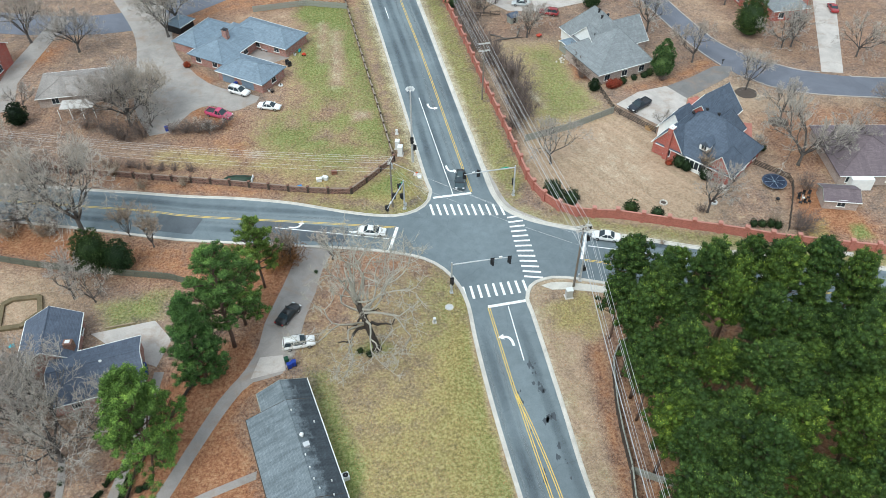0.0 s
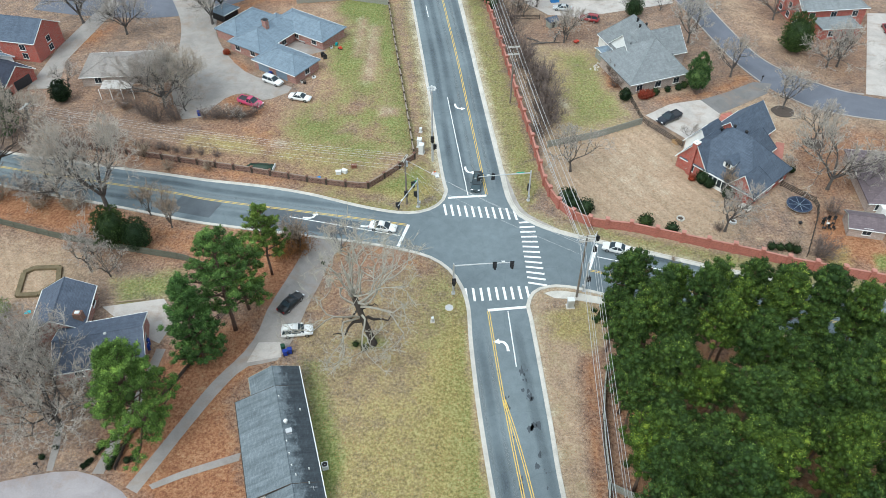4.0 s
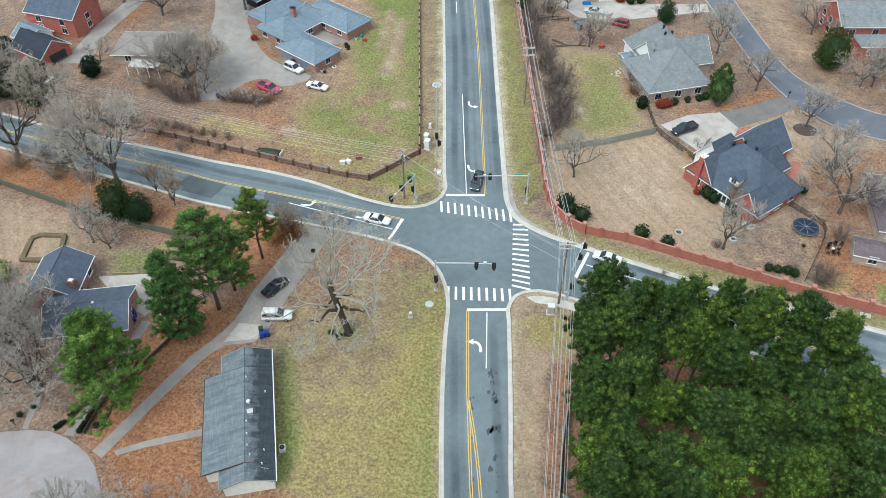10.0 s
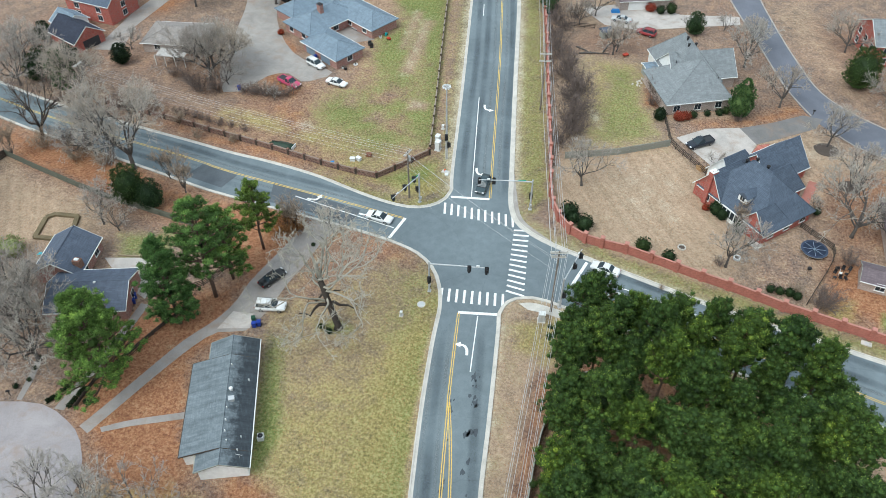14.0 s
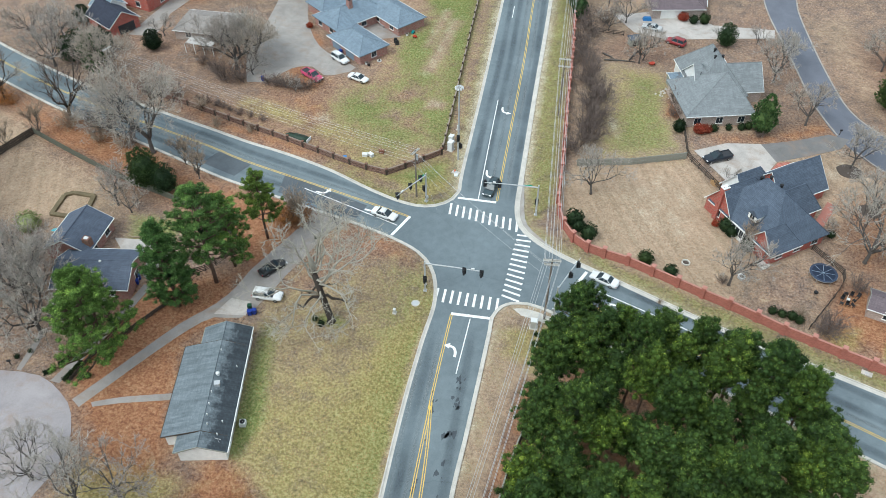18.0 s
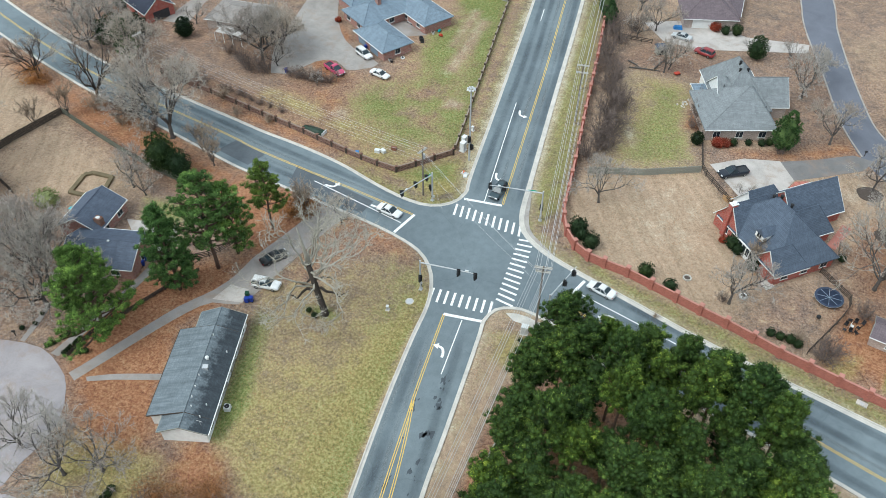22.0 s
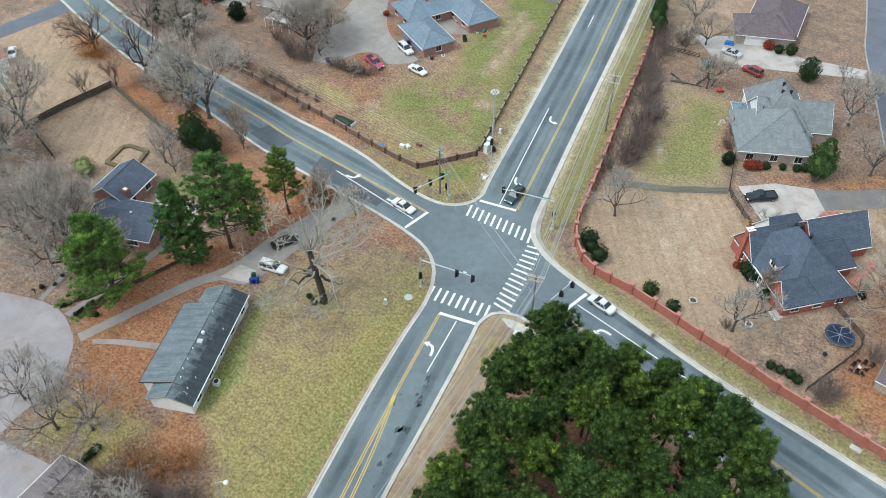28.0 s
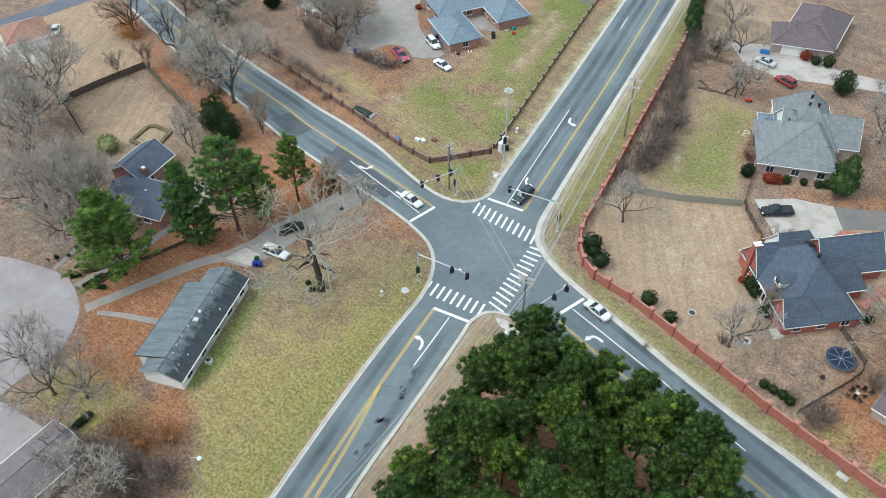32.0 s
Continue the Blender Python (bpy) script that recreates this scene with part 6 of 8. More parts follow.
def limbs_mesh(name, segs, mat, sides=3):
    """Branches: each segment (p, q, r0, r1) as a tapered bar."""
    P, Q = np.array([s[0] for s in segs]), np.array([s[1] for s in segs])
    r0, r1 = np.array([s[2] for s in segs]), np.array([s[3] for s in segs])
    d = unit(Q - P)
    a = unit(np.cross(d, np.where(np.abs(d[:, 2:3]) > 0.9, [[0, 1.0, 0]], [[0, 0, 1.0]])))
    b = np.cross(d, a)
    rings = []
    for C, r in ((P, r0), (Q, r1)):
        for k in range(sides):
            t = 2 * math.pi * k / sides
            rings.append(C + (a * math.cos(t) + b * math.sin(t)) * r[:, None])
    V = np.stack(rings, 1).reshape(-1, 3)
    base = (np.arange(len(segs)) * 2 * sides)[:, None]
    F = np.concatenate([base + np.array([[k, (k + 1) % sides, (k + 1) % sides + sides, k + sides]]) for k in range(sides if sides > 2 else 1)])
    return raw_mesh(name, V, F, mat, True)


def ico_core(level):
    """Corners and faces of a ball."""
    bm = bmesh.new()
    bmesh.ops.create_icosphere(bm, subdivisions=level, radius=1.0)
    v = np.array([p.co[:] for p in bm.verts])
    f = np.array([[q.index for q in p.verts] for p in bm.faces])
    bm.free()
    return v, f


CORE_V12, CORE_F12 = ico_core(1)
CORE2_V, CORE2_F = ico_core(2)


def pine_thing(seed, H, R, depth, label, name="pine_tree", lean=0.0, boughs=20, per=7, size=0.62, pad=1.3, cone=0.0, needle=None, heart=0.45, low=0.8, blades_n=84, core=0.76, layered=False):
    """A loblolly pine: bare tapered trunk, rising limbs, and on each limb a pad of round puffs of needles."""
    rng = np.random.default_rng(seed)
    needle = needle or NEEDLE
    t = thing(name, label, "pine tree")
    top = np.array([lean, lean * 0.4, H * 0.93])
    n = 7
    path = [tuple(top * (i / n) + np.array([math.sin(i * 1.3 + seed) * 0.12, math.cos(i * 1.7 + seed) * 0.12, 0]) * (i > 0)) for i in range(n + 1)]
    r = max(0.16, H * 0.016)
    part("trunk", Shape().tube(path, [r * (1 - 0.82 * i / n) for i in range(n + 1)], 8), PINEBARK, t, smooth=True)
    segs, C, S, G = [], [], [], []
    zc = H - depth
    for k in range(boughs):
        lev = ((k + 0.5) / boughs) ** 0.85
        az = k * 2.39996 + rng.uniform(-0.35, 0.35)
        env = math.sqrt(max(0.0, 1 - max(0.0, (lev - 0.25) / 0.75) ** 2)) * (1 - cone * lev) if lev > 0.25 else low + (1 - low) * lev / 0.25
        wave = 0.92 + 0.15 * math.sin(az * 2 + seed) + 0.1 * math.sin(az * 3 + 2.3 * seed)
        wide = pad * rng.uniform(0.75, 1.2)
        rad = max(0.0, R * env * wave * rng.uniform(0.78, 1.08) - wide * 0.75)
        z = zc + depth * lev * 0.93 + rng.uniform(-0.5, 0.5)
        axis = top * (z / H)
        tip = np.array([axis[0] + rad * math.cos(az), axis[1] + rad * math.sin(az), z])
        root = np.array([axis[0] * 0.95, axis[1] * 0.95, max(z - rad * 0.4 - 0.6, zc * 0.85)])
        mid = (root + tip) / 2 + np.array([0, 0, -0.1 * rad])
        w = 0.035 + 0.012 * rad
        segs += [(root, mid, w * 1.5, w), (mid, tip, w, w * 0.4)]
        shade = rng.normal(0, 0.1)
        count = max(4, int(per * (wide / pad) ** 2 * (1.0 if rad > 0.5 else 0.7)))
        for j in range(count):
            rho = wide * math.sqrt((j + 0.25) / count) * rng.uniform(0.85, 1.1)
            ph = j * 2.39996 + seed + k
            c = tip + np.array([rho * math.cos(ph), rho * math.sin(ph), 0.35 * wide * (1 - 1.5 * (rho / wide) ** 2) + rng.uniform(-0.4, 0.4)])
            if layered:
                u = 0.36 + 0.72 * (j + rng.uniform(0, 1)) / count
                over = wide * 0.75 * rng.uniform(-1, 1) * (1.25 - 0.8 * abs(u - 0.7))
                c = root + (tip - root) * u + np.array([-math.sin(az) * over, math.cos(az) * over, 0.25 + rng.uniform(-0.25, 0.25)])
            C.append(c)
            S.append(size * rng.uniform(0.75, 1.25))
            G.append(shade + rng.normal(0, 0.09))
            segs.append((mid if layered else tip - np.array([0, 0, 0.2]), c, 0.03, 0.015))
    part("branchwork", limbs_mesh("branchwork", segs, PINEBARK), PINEBARK, t)
    C, S, G = np.array(C), np.array(S), np.array(G)
    P, m = len(C), blades_n
    i = np.arange(m) + 0.5
    zz = 1 - i / m * 1.4
    rr = np.sqrt(np.clip(1 - zz * zz, 0, 1))
    ph = i[None, :] * 2.39996 + rng.uniform(0, 6.3, (P, 1))
    D = unit(np.stack([rr * np.cos(ph), rr * np.sin(ph), np.broadcast_to(zz, (P, m))], -1) + rng.normal(0, 0.2, (P, m, 3)))
    way = unit(0.55 * D + np.array([0, 0, 0.5]) + rng.normal(0, 0.55, (P, m, 3)))
    side = unit(np.cross(way, D + np.array([0, 0, 0.35]) + rng.normal(0, 0.35, D.shape)))
    base = C[:, None] + D * S[:, None, None] * rng.uniform(core - 0.16, 0.98, (P, m, 1)) * np.array([1.0, 1.0, 0.85])
    tipp = base + way * S[:, None, None] * rng.uniform(0.3, 0.5, (P, m, 1))
    V = np.stack([base - side * 0.055, base + side * 0.055, tipp], 2).reshape(-1, 3)
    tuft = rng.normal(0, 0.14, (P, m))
    # base (old) and tip tones: shade painted in, darker below, lighter atop each puff
    end_tone = np.clip(0.42 + 0.34 * D[..., 2] + G[:, None] + tuft, 0.04, 1.15)
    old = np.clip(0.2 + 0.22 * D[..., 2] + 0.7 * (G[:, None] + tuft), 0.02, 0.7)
    T = np.stack([old, old, end_tone], 2).reshape(-1)
    F = np.arange(len(V)).reshape(-1, 3)
    # hearts painted dark for inner shade: one in every puff, one in mid-crown
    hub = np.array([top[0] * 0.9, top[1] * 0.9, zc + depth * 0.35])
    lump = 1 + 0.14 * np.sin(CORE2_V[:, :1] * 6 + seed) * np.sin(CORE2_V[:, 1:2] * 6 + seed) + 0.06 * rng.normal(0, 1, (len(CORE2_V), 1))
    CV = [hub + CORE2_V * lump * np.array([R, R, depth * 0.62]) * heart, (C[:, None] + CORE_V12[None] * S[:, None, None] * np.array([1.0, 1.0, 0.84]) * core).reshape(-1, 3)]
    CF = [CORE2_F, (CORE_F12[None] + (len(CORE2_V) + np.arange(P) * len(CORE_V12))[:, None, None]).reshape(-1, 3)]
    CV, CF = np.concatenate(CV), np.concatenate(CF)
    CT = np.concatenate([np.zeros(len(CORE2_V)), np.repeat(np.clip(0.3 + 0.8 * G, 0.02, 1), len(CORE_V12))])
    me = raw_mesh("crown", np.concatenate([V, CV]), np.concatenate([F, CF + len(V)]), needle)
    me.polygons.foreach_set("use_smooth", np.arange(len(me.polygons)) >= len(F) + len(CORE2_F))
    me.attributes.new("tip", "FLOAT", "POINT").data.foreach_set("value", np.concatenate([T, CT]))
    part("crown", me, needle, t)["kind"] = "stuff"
    return t


def bare_thing(seed, H, R, label, name="bare_tree", twig=None, bark=None, trunk_h=0.28, forks=6, depth=5, upright=0.5, category="tree", r0=None, split_n=3, droop=0.0, minr=0.026, side_p=0.55, twist=0.13, spread=1.5, low=0.72, pale_from=9, thin=0.56, lean=(0, 0), haze=3, limb=0.6):
    """A leafless tree: trunk, limbs that fork again and again, and a haze of fine twigs."""
    rng = np.random.default_rng(seed)
    twig, bark = twig or TWIG, bark or BARK
    t = thing(name, label, category)
    r0 = r0 or H * 0.02
    th = H * trunk_h
    segs, fine, hair = [], [], []
    fork = np.array([lean[0] + rng.normal(0, 0.15), lean[1] + rng.normal(0, 0.15), th])
    part("trunk", Shape().tube([(0, 0, -0.05), (0.02, 0.02, 0.25), tuple(fork * 0.6), tuple(fork)], [r0 * 1.6, r0 * 1.1, r0 * 0.95, r0 * 0.85], 8), bark, t, smooth=True)

    def grow(p, d, length, r, level):
        bend = 3 if level < 2 else 2
        q = p
        for k in range(bend):
            d = unit(d + rng.normal(0, twist + 0.03 * level, 3) + np.array([0, 0, 0.05 * upright - droop * 0.08 * level]))
            e = q + d * length / bend
            ra, rb = r * (1 - 0.28 * k / bend), r * (1 - 0.28 * (k + 1) / bend)
            (segs if level < min(3, pale_from) else fine).append((q, e, ra, rb))
            if level >= 1 and rng.uniform() < side_p and level < depth - 1:
                side = unit(d * 0.5 + rng.normal(0, 0.6, 3))
                grow(e, side, length * rng.uniform(0.35, 0.55), rb * 0.5, min(level + 2, depth - 1))
            q = e
        if level >= depth - 2:
            for _ in range(haze):
                w = unit(d + rng.normal(0, 0.6, 3) + np.array([0, 0, 0.15]))
                a = q - d * length * rng.uniform(0, 0.8)
                hair.append((a, a + w * length * rng.uniform(0.35, 0.8), minr * 0.8, minr * 0.35))
        if level < depth - 1:
            for _ in range(split_n if level < 2 else 2 + (rng.uniform() < 0.6)):
                nd = unit(d + rng.normal(0, 0.42, 3) + np.array([0, 0, 0.12 * upright]))
                grow(q, nd, length * rng.uniform(0.58, 0.82), r * thin, level + 1)

    for k in range(forks):
        az = k * 2 * math.pi / forks + rng.uniform(-0.4, 0.4)
        up = upright * rng.uniform(0.6, 1.5) + (1.2 if k == 0 else 0)
        d = unit(np.array([math.cos(az) * R / H * spread, math.sin(az) * R / H * spread, up]))
        z = rng.uniform(low, 1.0)
        grow(fork * z, d, H * 0.30 * rng.uniform(0.8, 1.15), r0 * limb, 0)
    if segs:
        part("branchwork", limbs_mesh("branchwork", segs, bark, 4), bark, t)["kind"] = "stuff"
    fine = [(a, b, max(x, minr), max(y, minr * 0.8)) for a, b, x, y in fine]
    part("crown", limbs_mesh("crown", fine, twig, 3), twig, t)["kind"] = "stuff"
    if hair:
        part("twig_spray", limbs_mesh("twig_spray", hair, twig, 2), twig, t)["kind"] = "stuff"
    return t


def brush_thing(seed, H, R, label, stems=26, twig=None, name="bare_shrub"):
    """A leafless thicket shrub: many stems fanning from the ground."""
    rng = np.random.default_rng(seed)
    twig = twig or TWIG_DARK
    t = thing(name, label, "shrub")
    segs, fine = [], []
    for k in range(stems):
        az = rng.uniform(0, 2 * math.pi)
        b = np.array([math.cos(az), math.sin(az), 0]) * rng.uniform(0, 0.35) * R
        d = unit(np.array([math.cos(az) * R / H * rng.uniform(0.2, 1), math.sin(az) * R / H * rng.uniform(0.2, 1), 1]))
        q, L = b, H * rng.uniform(0.6, 1.0)
        for j in range(4):
            d = unit(d + rng.normal(0, 0.12, 3))
            e = q + d * L / 4
            segs.append((q, e, 0.04 * (1 - 0.2 * j), 0.04 * (1 - 0.2 * (j + 1))))
            for _ in range(4):
                sd = unit(d + rng.normal(0, 0.55, 3))
                f = e + sd * L * rng.uniform(0.12, 0.3)
                fine.append((e, f, 0.03, 0.024))
                for _ in range(4):
                    fine.append((f, f + unit(sd + rng.normal(0, 0.5, 3)) * L * 0.14, 0.024, 0.014))
            q = e
    part("branchwork", limbs_mesh("branchwork", segs, twig, 3), twig, t)["kind"] = "stuff"
    part("crown", limbs_mesh("crown", fine, twig, 2), twig, t)["kind"] = "stuff"
    return t


def leafy_thing(seed, H, R, mat, label, name="evergreen_shrub", category="shrub", cone=0.0, n=900, leaf=0.22, width=0.14, per=4, ragged=False):
    """A dense evergreen: stem, a few branches and a lumpy coat of small leaves."""
    rng = np.random.default_rng(seed)
    t = thing(name, label, category)
    part("stem", Shape().tube([(0, 0, 0), (0.03, 0, H * 0.45), (0, 0.03, H * 0.85)], [0.05 + H * 0.012, 0.04 + H * 0.008, 0.02], 6), BARK, t)
    d = unit(rng.normal(0, 1, (n, 3)))
    lev = (d[:, 2] + 1) / 2
    lump = 1 + 0.16 * np.sin(d[:, 0] * 7 + seed) * np.sin(d[:, 1] * 6 + seed * 2) + 0.12 * np.sin(d[:, 2] * 9 + seed)
    rad = R * lump * (1 - cone * lev) * (rng.uniform(0.25, 1.25, n) if ragged else rng.uniform(0.72, 1.04, n))
    P = np.stack([d[:, 0] * rad, d[:, 1] * rad, 0.06 * H + lev * H * 0.94 * np.clip(lump, 0.85, 1.1)], 1)
    V, F = blades(rng, P, unit(d + np.array([0, 0, 0.4])), per, leaf, width, 0.5)
    core = 0.3 if ragged else 0.8
    cl = (CORE2_V[:, 2:3] + 1) / 2
    cv = np.concatenate([CORE2_V[:, :2] * R * core * (1 - cone * cl), 0.06 * H + cl * H * core * 1.07], 1)
    V, F = np.concatenate([V, cv]), F.tolist() + (CORE2_F + len(V)).tolist()
    part("foliage", raw_mesh("foliage", V, F, mat), mat, t)["kind"] = "stuff"
    return t


def plant(proto, x, y, s=1.0, rz=0.0, sz=None):
    m = pose(x, y, 0, 0, 0, rz) @ Matrix.Diagonal((s, s, sz or s, 1))
    ob = copy_thing(proto, m)
    ob.matrix_basis = m
    return ob


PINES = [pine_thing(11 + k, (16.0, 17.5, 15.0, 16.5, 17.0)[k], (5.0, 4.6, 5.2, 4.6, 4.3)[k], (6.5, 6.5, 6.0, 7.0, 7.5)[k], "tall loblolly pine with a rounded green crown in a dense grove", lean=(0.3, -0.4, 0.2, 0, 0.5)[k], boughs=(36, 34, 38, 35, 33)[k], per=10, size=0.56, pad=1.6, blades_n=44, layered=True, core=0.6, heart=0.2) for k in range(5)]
rng0 = random.Random(5)
grove, tries = [], 0
GROVE_RING = [(19.8, -3.6), (25.5, -5), (30, -6.0), (35.5, -5.4), (40.5, -6.6), (45, -8.6), (48, -12.5), (48.8, -20), (49, -34), (50, -46), (48, -60), (34, -66), (20, -60), (19, -46), (18.6, -38), (18.2, -30), (17.8, -22), (17.6, -14.5), (17.4, -7.6)]


def in_ring(x, y, ring):
    c = False
    for (x0, y0), (x1, y1) in zip(ring, ring[1:] + ring[:1]):
        if (y0 > y) != (y1 > y) and x < (x1 - x0) * (y - y0) / (y1 - y0) + x0:
            c = not c
    return c


for x, y in GROVE_RING[:8] + GROVE_RING[13:]:
    grove.append((x, y))
for x, y in ((52.0, -19.5), (52.4, -26.5), (52.0, -33.5), (51.6, -13.0), (50.4, -16.5), (22.8, -7.2), (28.0, -9.4), (33.2, -9.2), (38.2, -10.2)):
    grove.append((x, y))
while len(grove) < 110 and tries < 6000:
    tries += 1
    x, y = rng0.uniform(17, 52), rng0.uniform(-66, 0)
    if not in_ring(x, y, GROVE_RING) or any(math.hypot(x - a, y - b) < 3.6 for a, b in grove):
        continue
    if math.hypot(x - 36, y + 30) < 3.2:
        continue
    grove.append((x, y))
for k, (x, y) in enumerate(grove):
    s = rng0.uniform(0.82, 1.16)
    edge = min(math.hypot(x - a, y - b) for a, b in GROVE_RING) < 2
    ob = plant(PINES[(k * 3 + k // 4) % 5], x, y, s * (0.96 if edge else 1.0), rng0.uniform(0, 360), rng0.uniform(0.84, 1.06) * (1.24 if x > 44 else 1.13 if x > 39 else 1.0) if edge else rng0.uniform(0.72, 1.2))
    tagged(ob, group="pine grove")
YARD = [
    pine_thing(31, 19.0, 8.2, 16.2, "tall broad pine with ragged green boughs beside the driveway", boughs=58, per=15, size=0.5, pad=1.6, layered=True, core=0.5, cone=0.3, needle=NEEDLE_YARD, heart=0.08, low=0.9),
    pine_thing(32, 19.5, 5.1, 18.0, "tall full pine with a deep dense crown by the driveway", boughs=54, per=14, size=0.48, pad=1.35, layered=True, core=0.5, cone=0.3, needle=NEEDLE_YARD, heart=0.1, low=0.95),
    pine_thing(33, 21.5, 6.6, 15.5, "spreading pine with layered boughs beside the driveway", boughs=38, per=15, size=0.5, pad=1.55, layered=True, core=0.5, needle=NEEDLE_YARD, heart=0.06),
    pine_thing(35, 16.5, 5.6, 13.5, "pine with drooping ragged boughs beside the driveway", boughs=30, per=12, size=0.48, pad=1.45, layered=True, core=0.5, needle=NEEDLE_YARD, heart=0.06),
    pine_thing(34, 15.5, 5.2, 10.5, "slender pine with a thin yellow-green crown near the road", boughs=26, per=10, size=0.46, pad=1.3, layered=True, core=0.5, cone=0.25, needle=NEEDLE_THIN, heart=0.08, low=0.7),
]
for ob, x, y in zip(YARD, (-46.6, -41.6, -38.6, -37.4, -35.2), (-23.2, -11.4, -5.0, -0.8, 6.8)):
    ob.matrix_basis = pose(x, y, 0, 0, 0, 40)

DARKBARK = plain("dark_wet_bark", (0.055, 0.045, 0.038), 0.95, 0, 0.35, 3)
syc = bare_thing(51, 16.5, 12.5, "old sycamore with pale bare limbs and a dark trunk", "sycamore_tree", SYCAMORE, DARKBARK, 0.6, 14, 5, 0.6, r0=0.5, split_n=2, droop=0.06, minr=0.03, side_p=0.6, twist=0.34, spread=2.1, low=0.5, pale_from=0, thin=0.6, lean=(-2.2, 1.0), haze=3, limb=0.42)
syc.matrix_basis = pose(-17.4, -7.0, 0, 0, 0, 0)
part("leader", Shape().tube([(-2.2, 1.0, 9.7), (-2.7, 1.4, 11.2), (-2.8, 1.2, 12.8), (-3.4, 1.6, 14.6), (-3.5, 1.4, 16.2)], [0.4, 0.3, 0.22, 0.13, 0.05], 8), SYCAMORE, syc, "pale upper stem", smooth=True)
for k, (az, z, reach, thick) in enumerate(((205, 4.6, 4.8, 0.3), (20, 4.8, 4.2, 0.3), (214, 6.8, 3.2, 0.2), (30, 7.2, 3.0, 0.19))):
    az = radians(az)
    sx, sy = -2.2 * z / 9.9, 1.0 * z / 9.9
    pts = [(sx, sy, z)]
    for i in range(1, 7):
        bow = az + 0.16 * math.sin(i * 2 + k)
        pts.append((sx + reach * i / 6 * math.cos(bow), sy + reach * i / 6 * math.sin(bow), z + 0.5 * math.sin(i * 1.1 + k) - 0.04 * i * i))
    part("limb", Shape().tube(pts, [thick * (1 - 0.13 * i) for i in range(7)], 7), DARKBARK, syc, smooth=True)
BIG = [bare_thing(61 + k, 15.0, 7.5, "large bare grey tree with a wide twiggy crown", forks=8, depth=6, upright=0.85, r0=0.36, minr=0.026, side_p=0.33, trunk_h=0.2) for k in range(2)]
MED = [bare_thing(71 + k, 10.0, 4.8, "bare grey tree with a rounded twiggy crown", forks=8, depth=5, upright=0.9, r0=0.2, trunk_h=0.22, side_p=0.42, haze=2) for k in range(2)]
SMALL = [bare_thing(81 + k, 6.5, 3.0, "small bare tree with fine upright twigs", "small_bare_tree", TWIG, None, 0.16, 6, 4, 0.9, r0=0.12) for k in range(2)]
TANTREE = bare_thing(91, 8.0, 2.8, "bare tan shrub tree with upright twigs", "bare_shrub_tree", TWIG_TAN, None, 0.1, 9, 4, 1.3, r0=0.12)
DARKTREE = bare_thing(65, 13.0, 6.0, "bare tree with a dark leaning trunk and black limbs", "dark_limbed_tree", TWIG_DARK, DARKBARK, 0.24, 6, 5, 0.8, r0=0.34, side_p=0.4, haze=1, limb=0.66, lean=(-0.6, 0.3))
LONE = [bare_thing(95 + k, 9.0, 4.6, "bare yard tree with a dark trunk and spreading twigs", "yard_tree", TWIG, None, 0.26, 6, 5, 0.75, r0=0.2, side_p=0.5) for k in range(2)]
BRUSH = [brush_thing(101 + k, 4.2, 2.8, "bare dark thicket of thin stems", 18) for k in range(2)]
BRUSHTAN = brush_thing(105, 3.4, 2.2, "bare tan thicket of thin stems", 20, TWIG_TAN)
rng1 = random.Random(8)


def scatter(protos, spots, lo=0.88, hi=1.12):
    for k, (x, y, *s) in enumerate(spots):
        z = (s[0] if s else 1.0) * rng1.uniform(lo, hi)
        plant(protos[k % len(protos)], x, y, z, rng1.uniform(0, 360))


scatter(BIG, [(-77.0, 24.2, 0.8), (-67.6, 22.0, 1.2), (-106, 43.0, 0.8), (-97.9, 1.0, 0.85), (-94.7, -6.0, 0.85), (-89.5, -11.5, 0.8), (-68.6, 59.6, 0.8), (-67.0, -13.0, 0.55), (-58.9, -22.5, 1.0), (-64.9, -17.5, 0.95), (-71, -21, 0.9), (-97.0, 89.6, 0.85), (-84.6, 84.5, 0.8), (-65.5, 90.0, 0.8), (-64.5, 96.0, 0.9), (-90, 41.5, 0.7), (-66.5, 54, 0.78), (-63.6, 58, 0.75)])
scatter([DARKTREE], [(-90.0, 26.8, 1.0), (-107.2, 28.2, 0.78)], 1.0, 1.0)
scatter(LONE, [(-65.0, 6.6, 0.85), (47.8, 84.3), (54.1, 69.6, 1.05), (62.1, 57.6, 1.05), (49.6, 92.6, 0.9), (64.8, 45.6, 0.9), (41.3, 19.4, 0.95), (16.0, 35.3, 1.05), (18.8, 83.4, 0.9)])
scatter(MED, [(76.6, 74.3), (92.1, 69.3), (70.7, 96), (8.1, 109.8), (13.5, 101, 0.9), (-31.6, -42.2, 1.0), (-36.0, -44.6, 0.95), (-44, -43.5, 0.9), (-54, -20.5, 1.0), (-79, -18.5, 1.1), (-85.2, -16.7), (-110.9, -2.1), (-110.1, 31.2, 0.9), (-70, 60.2, 1.0), (-66, 62, 0.8), (-96, 46, 0.9), (-104, 50), (-119, 52), (-113, 55, 0.9), (-20, -52, 0.9), (-15.5, -53, 0.9), (87, 44, 1.0), (75, 36, 0.8), (68.4, 31.6, 0.75), (79, 74.6, 0.9), (62.8, 31.4, 1.3)])
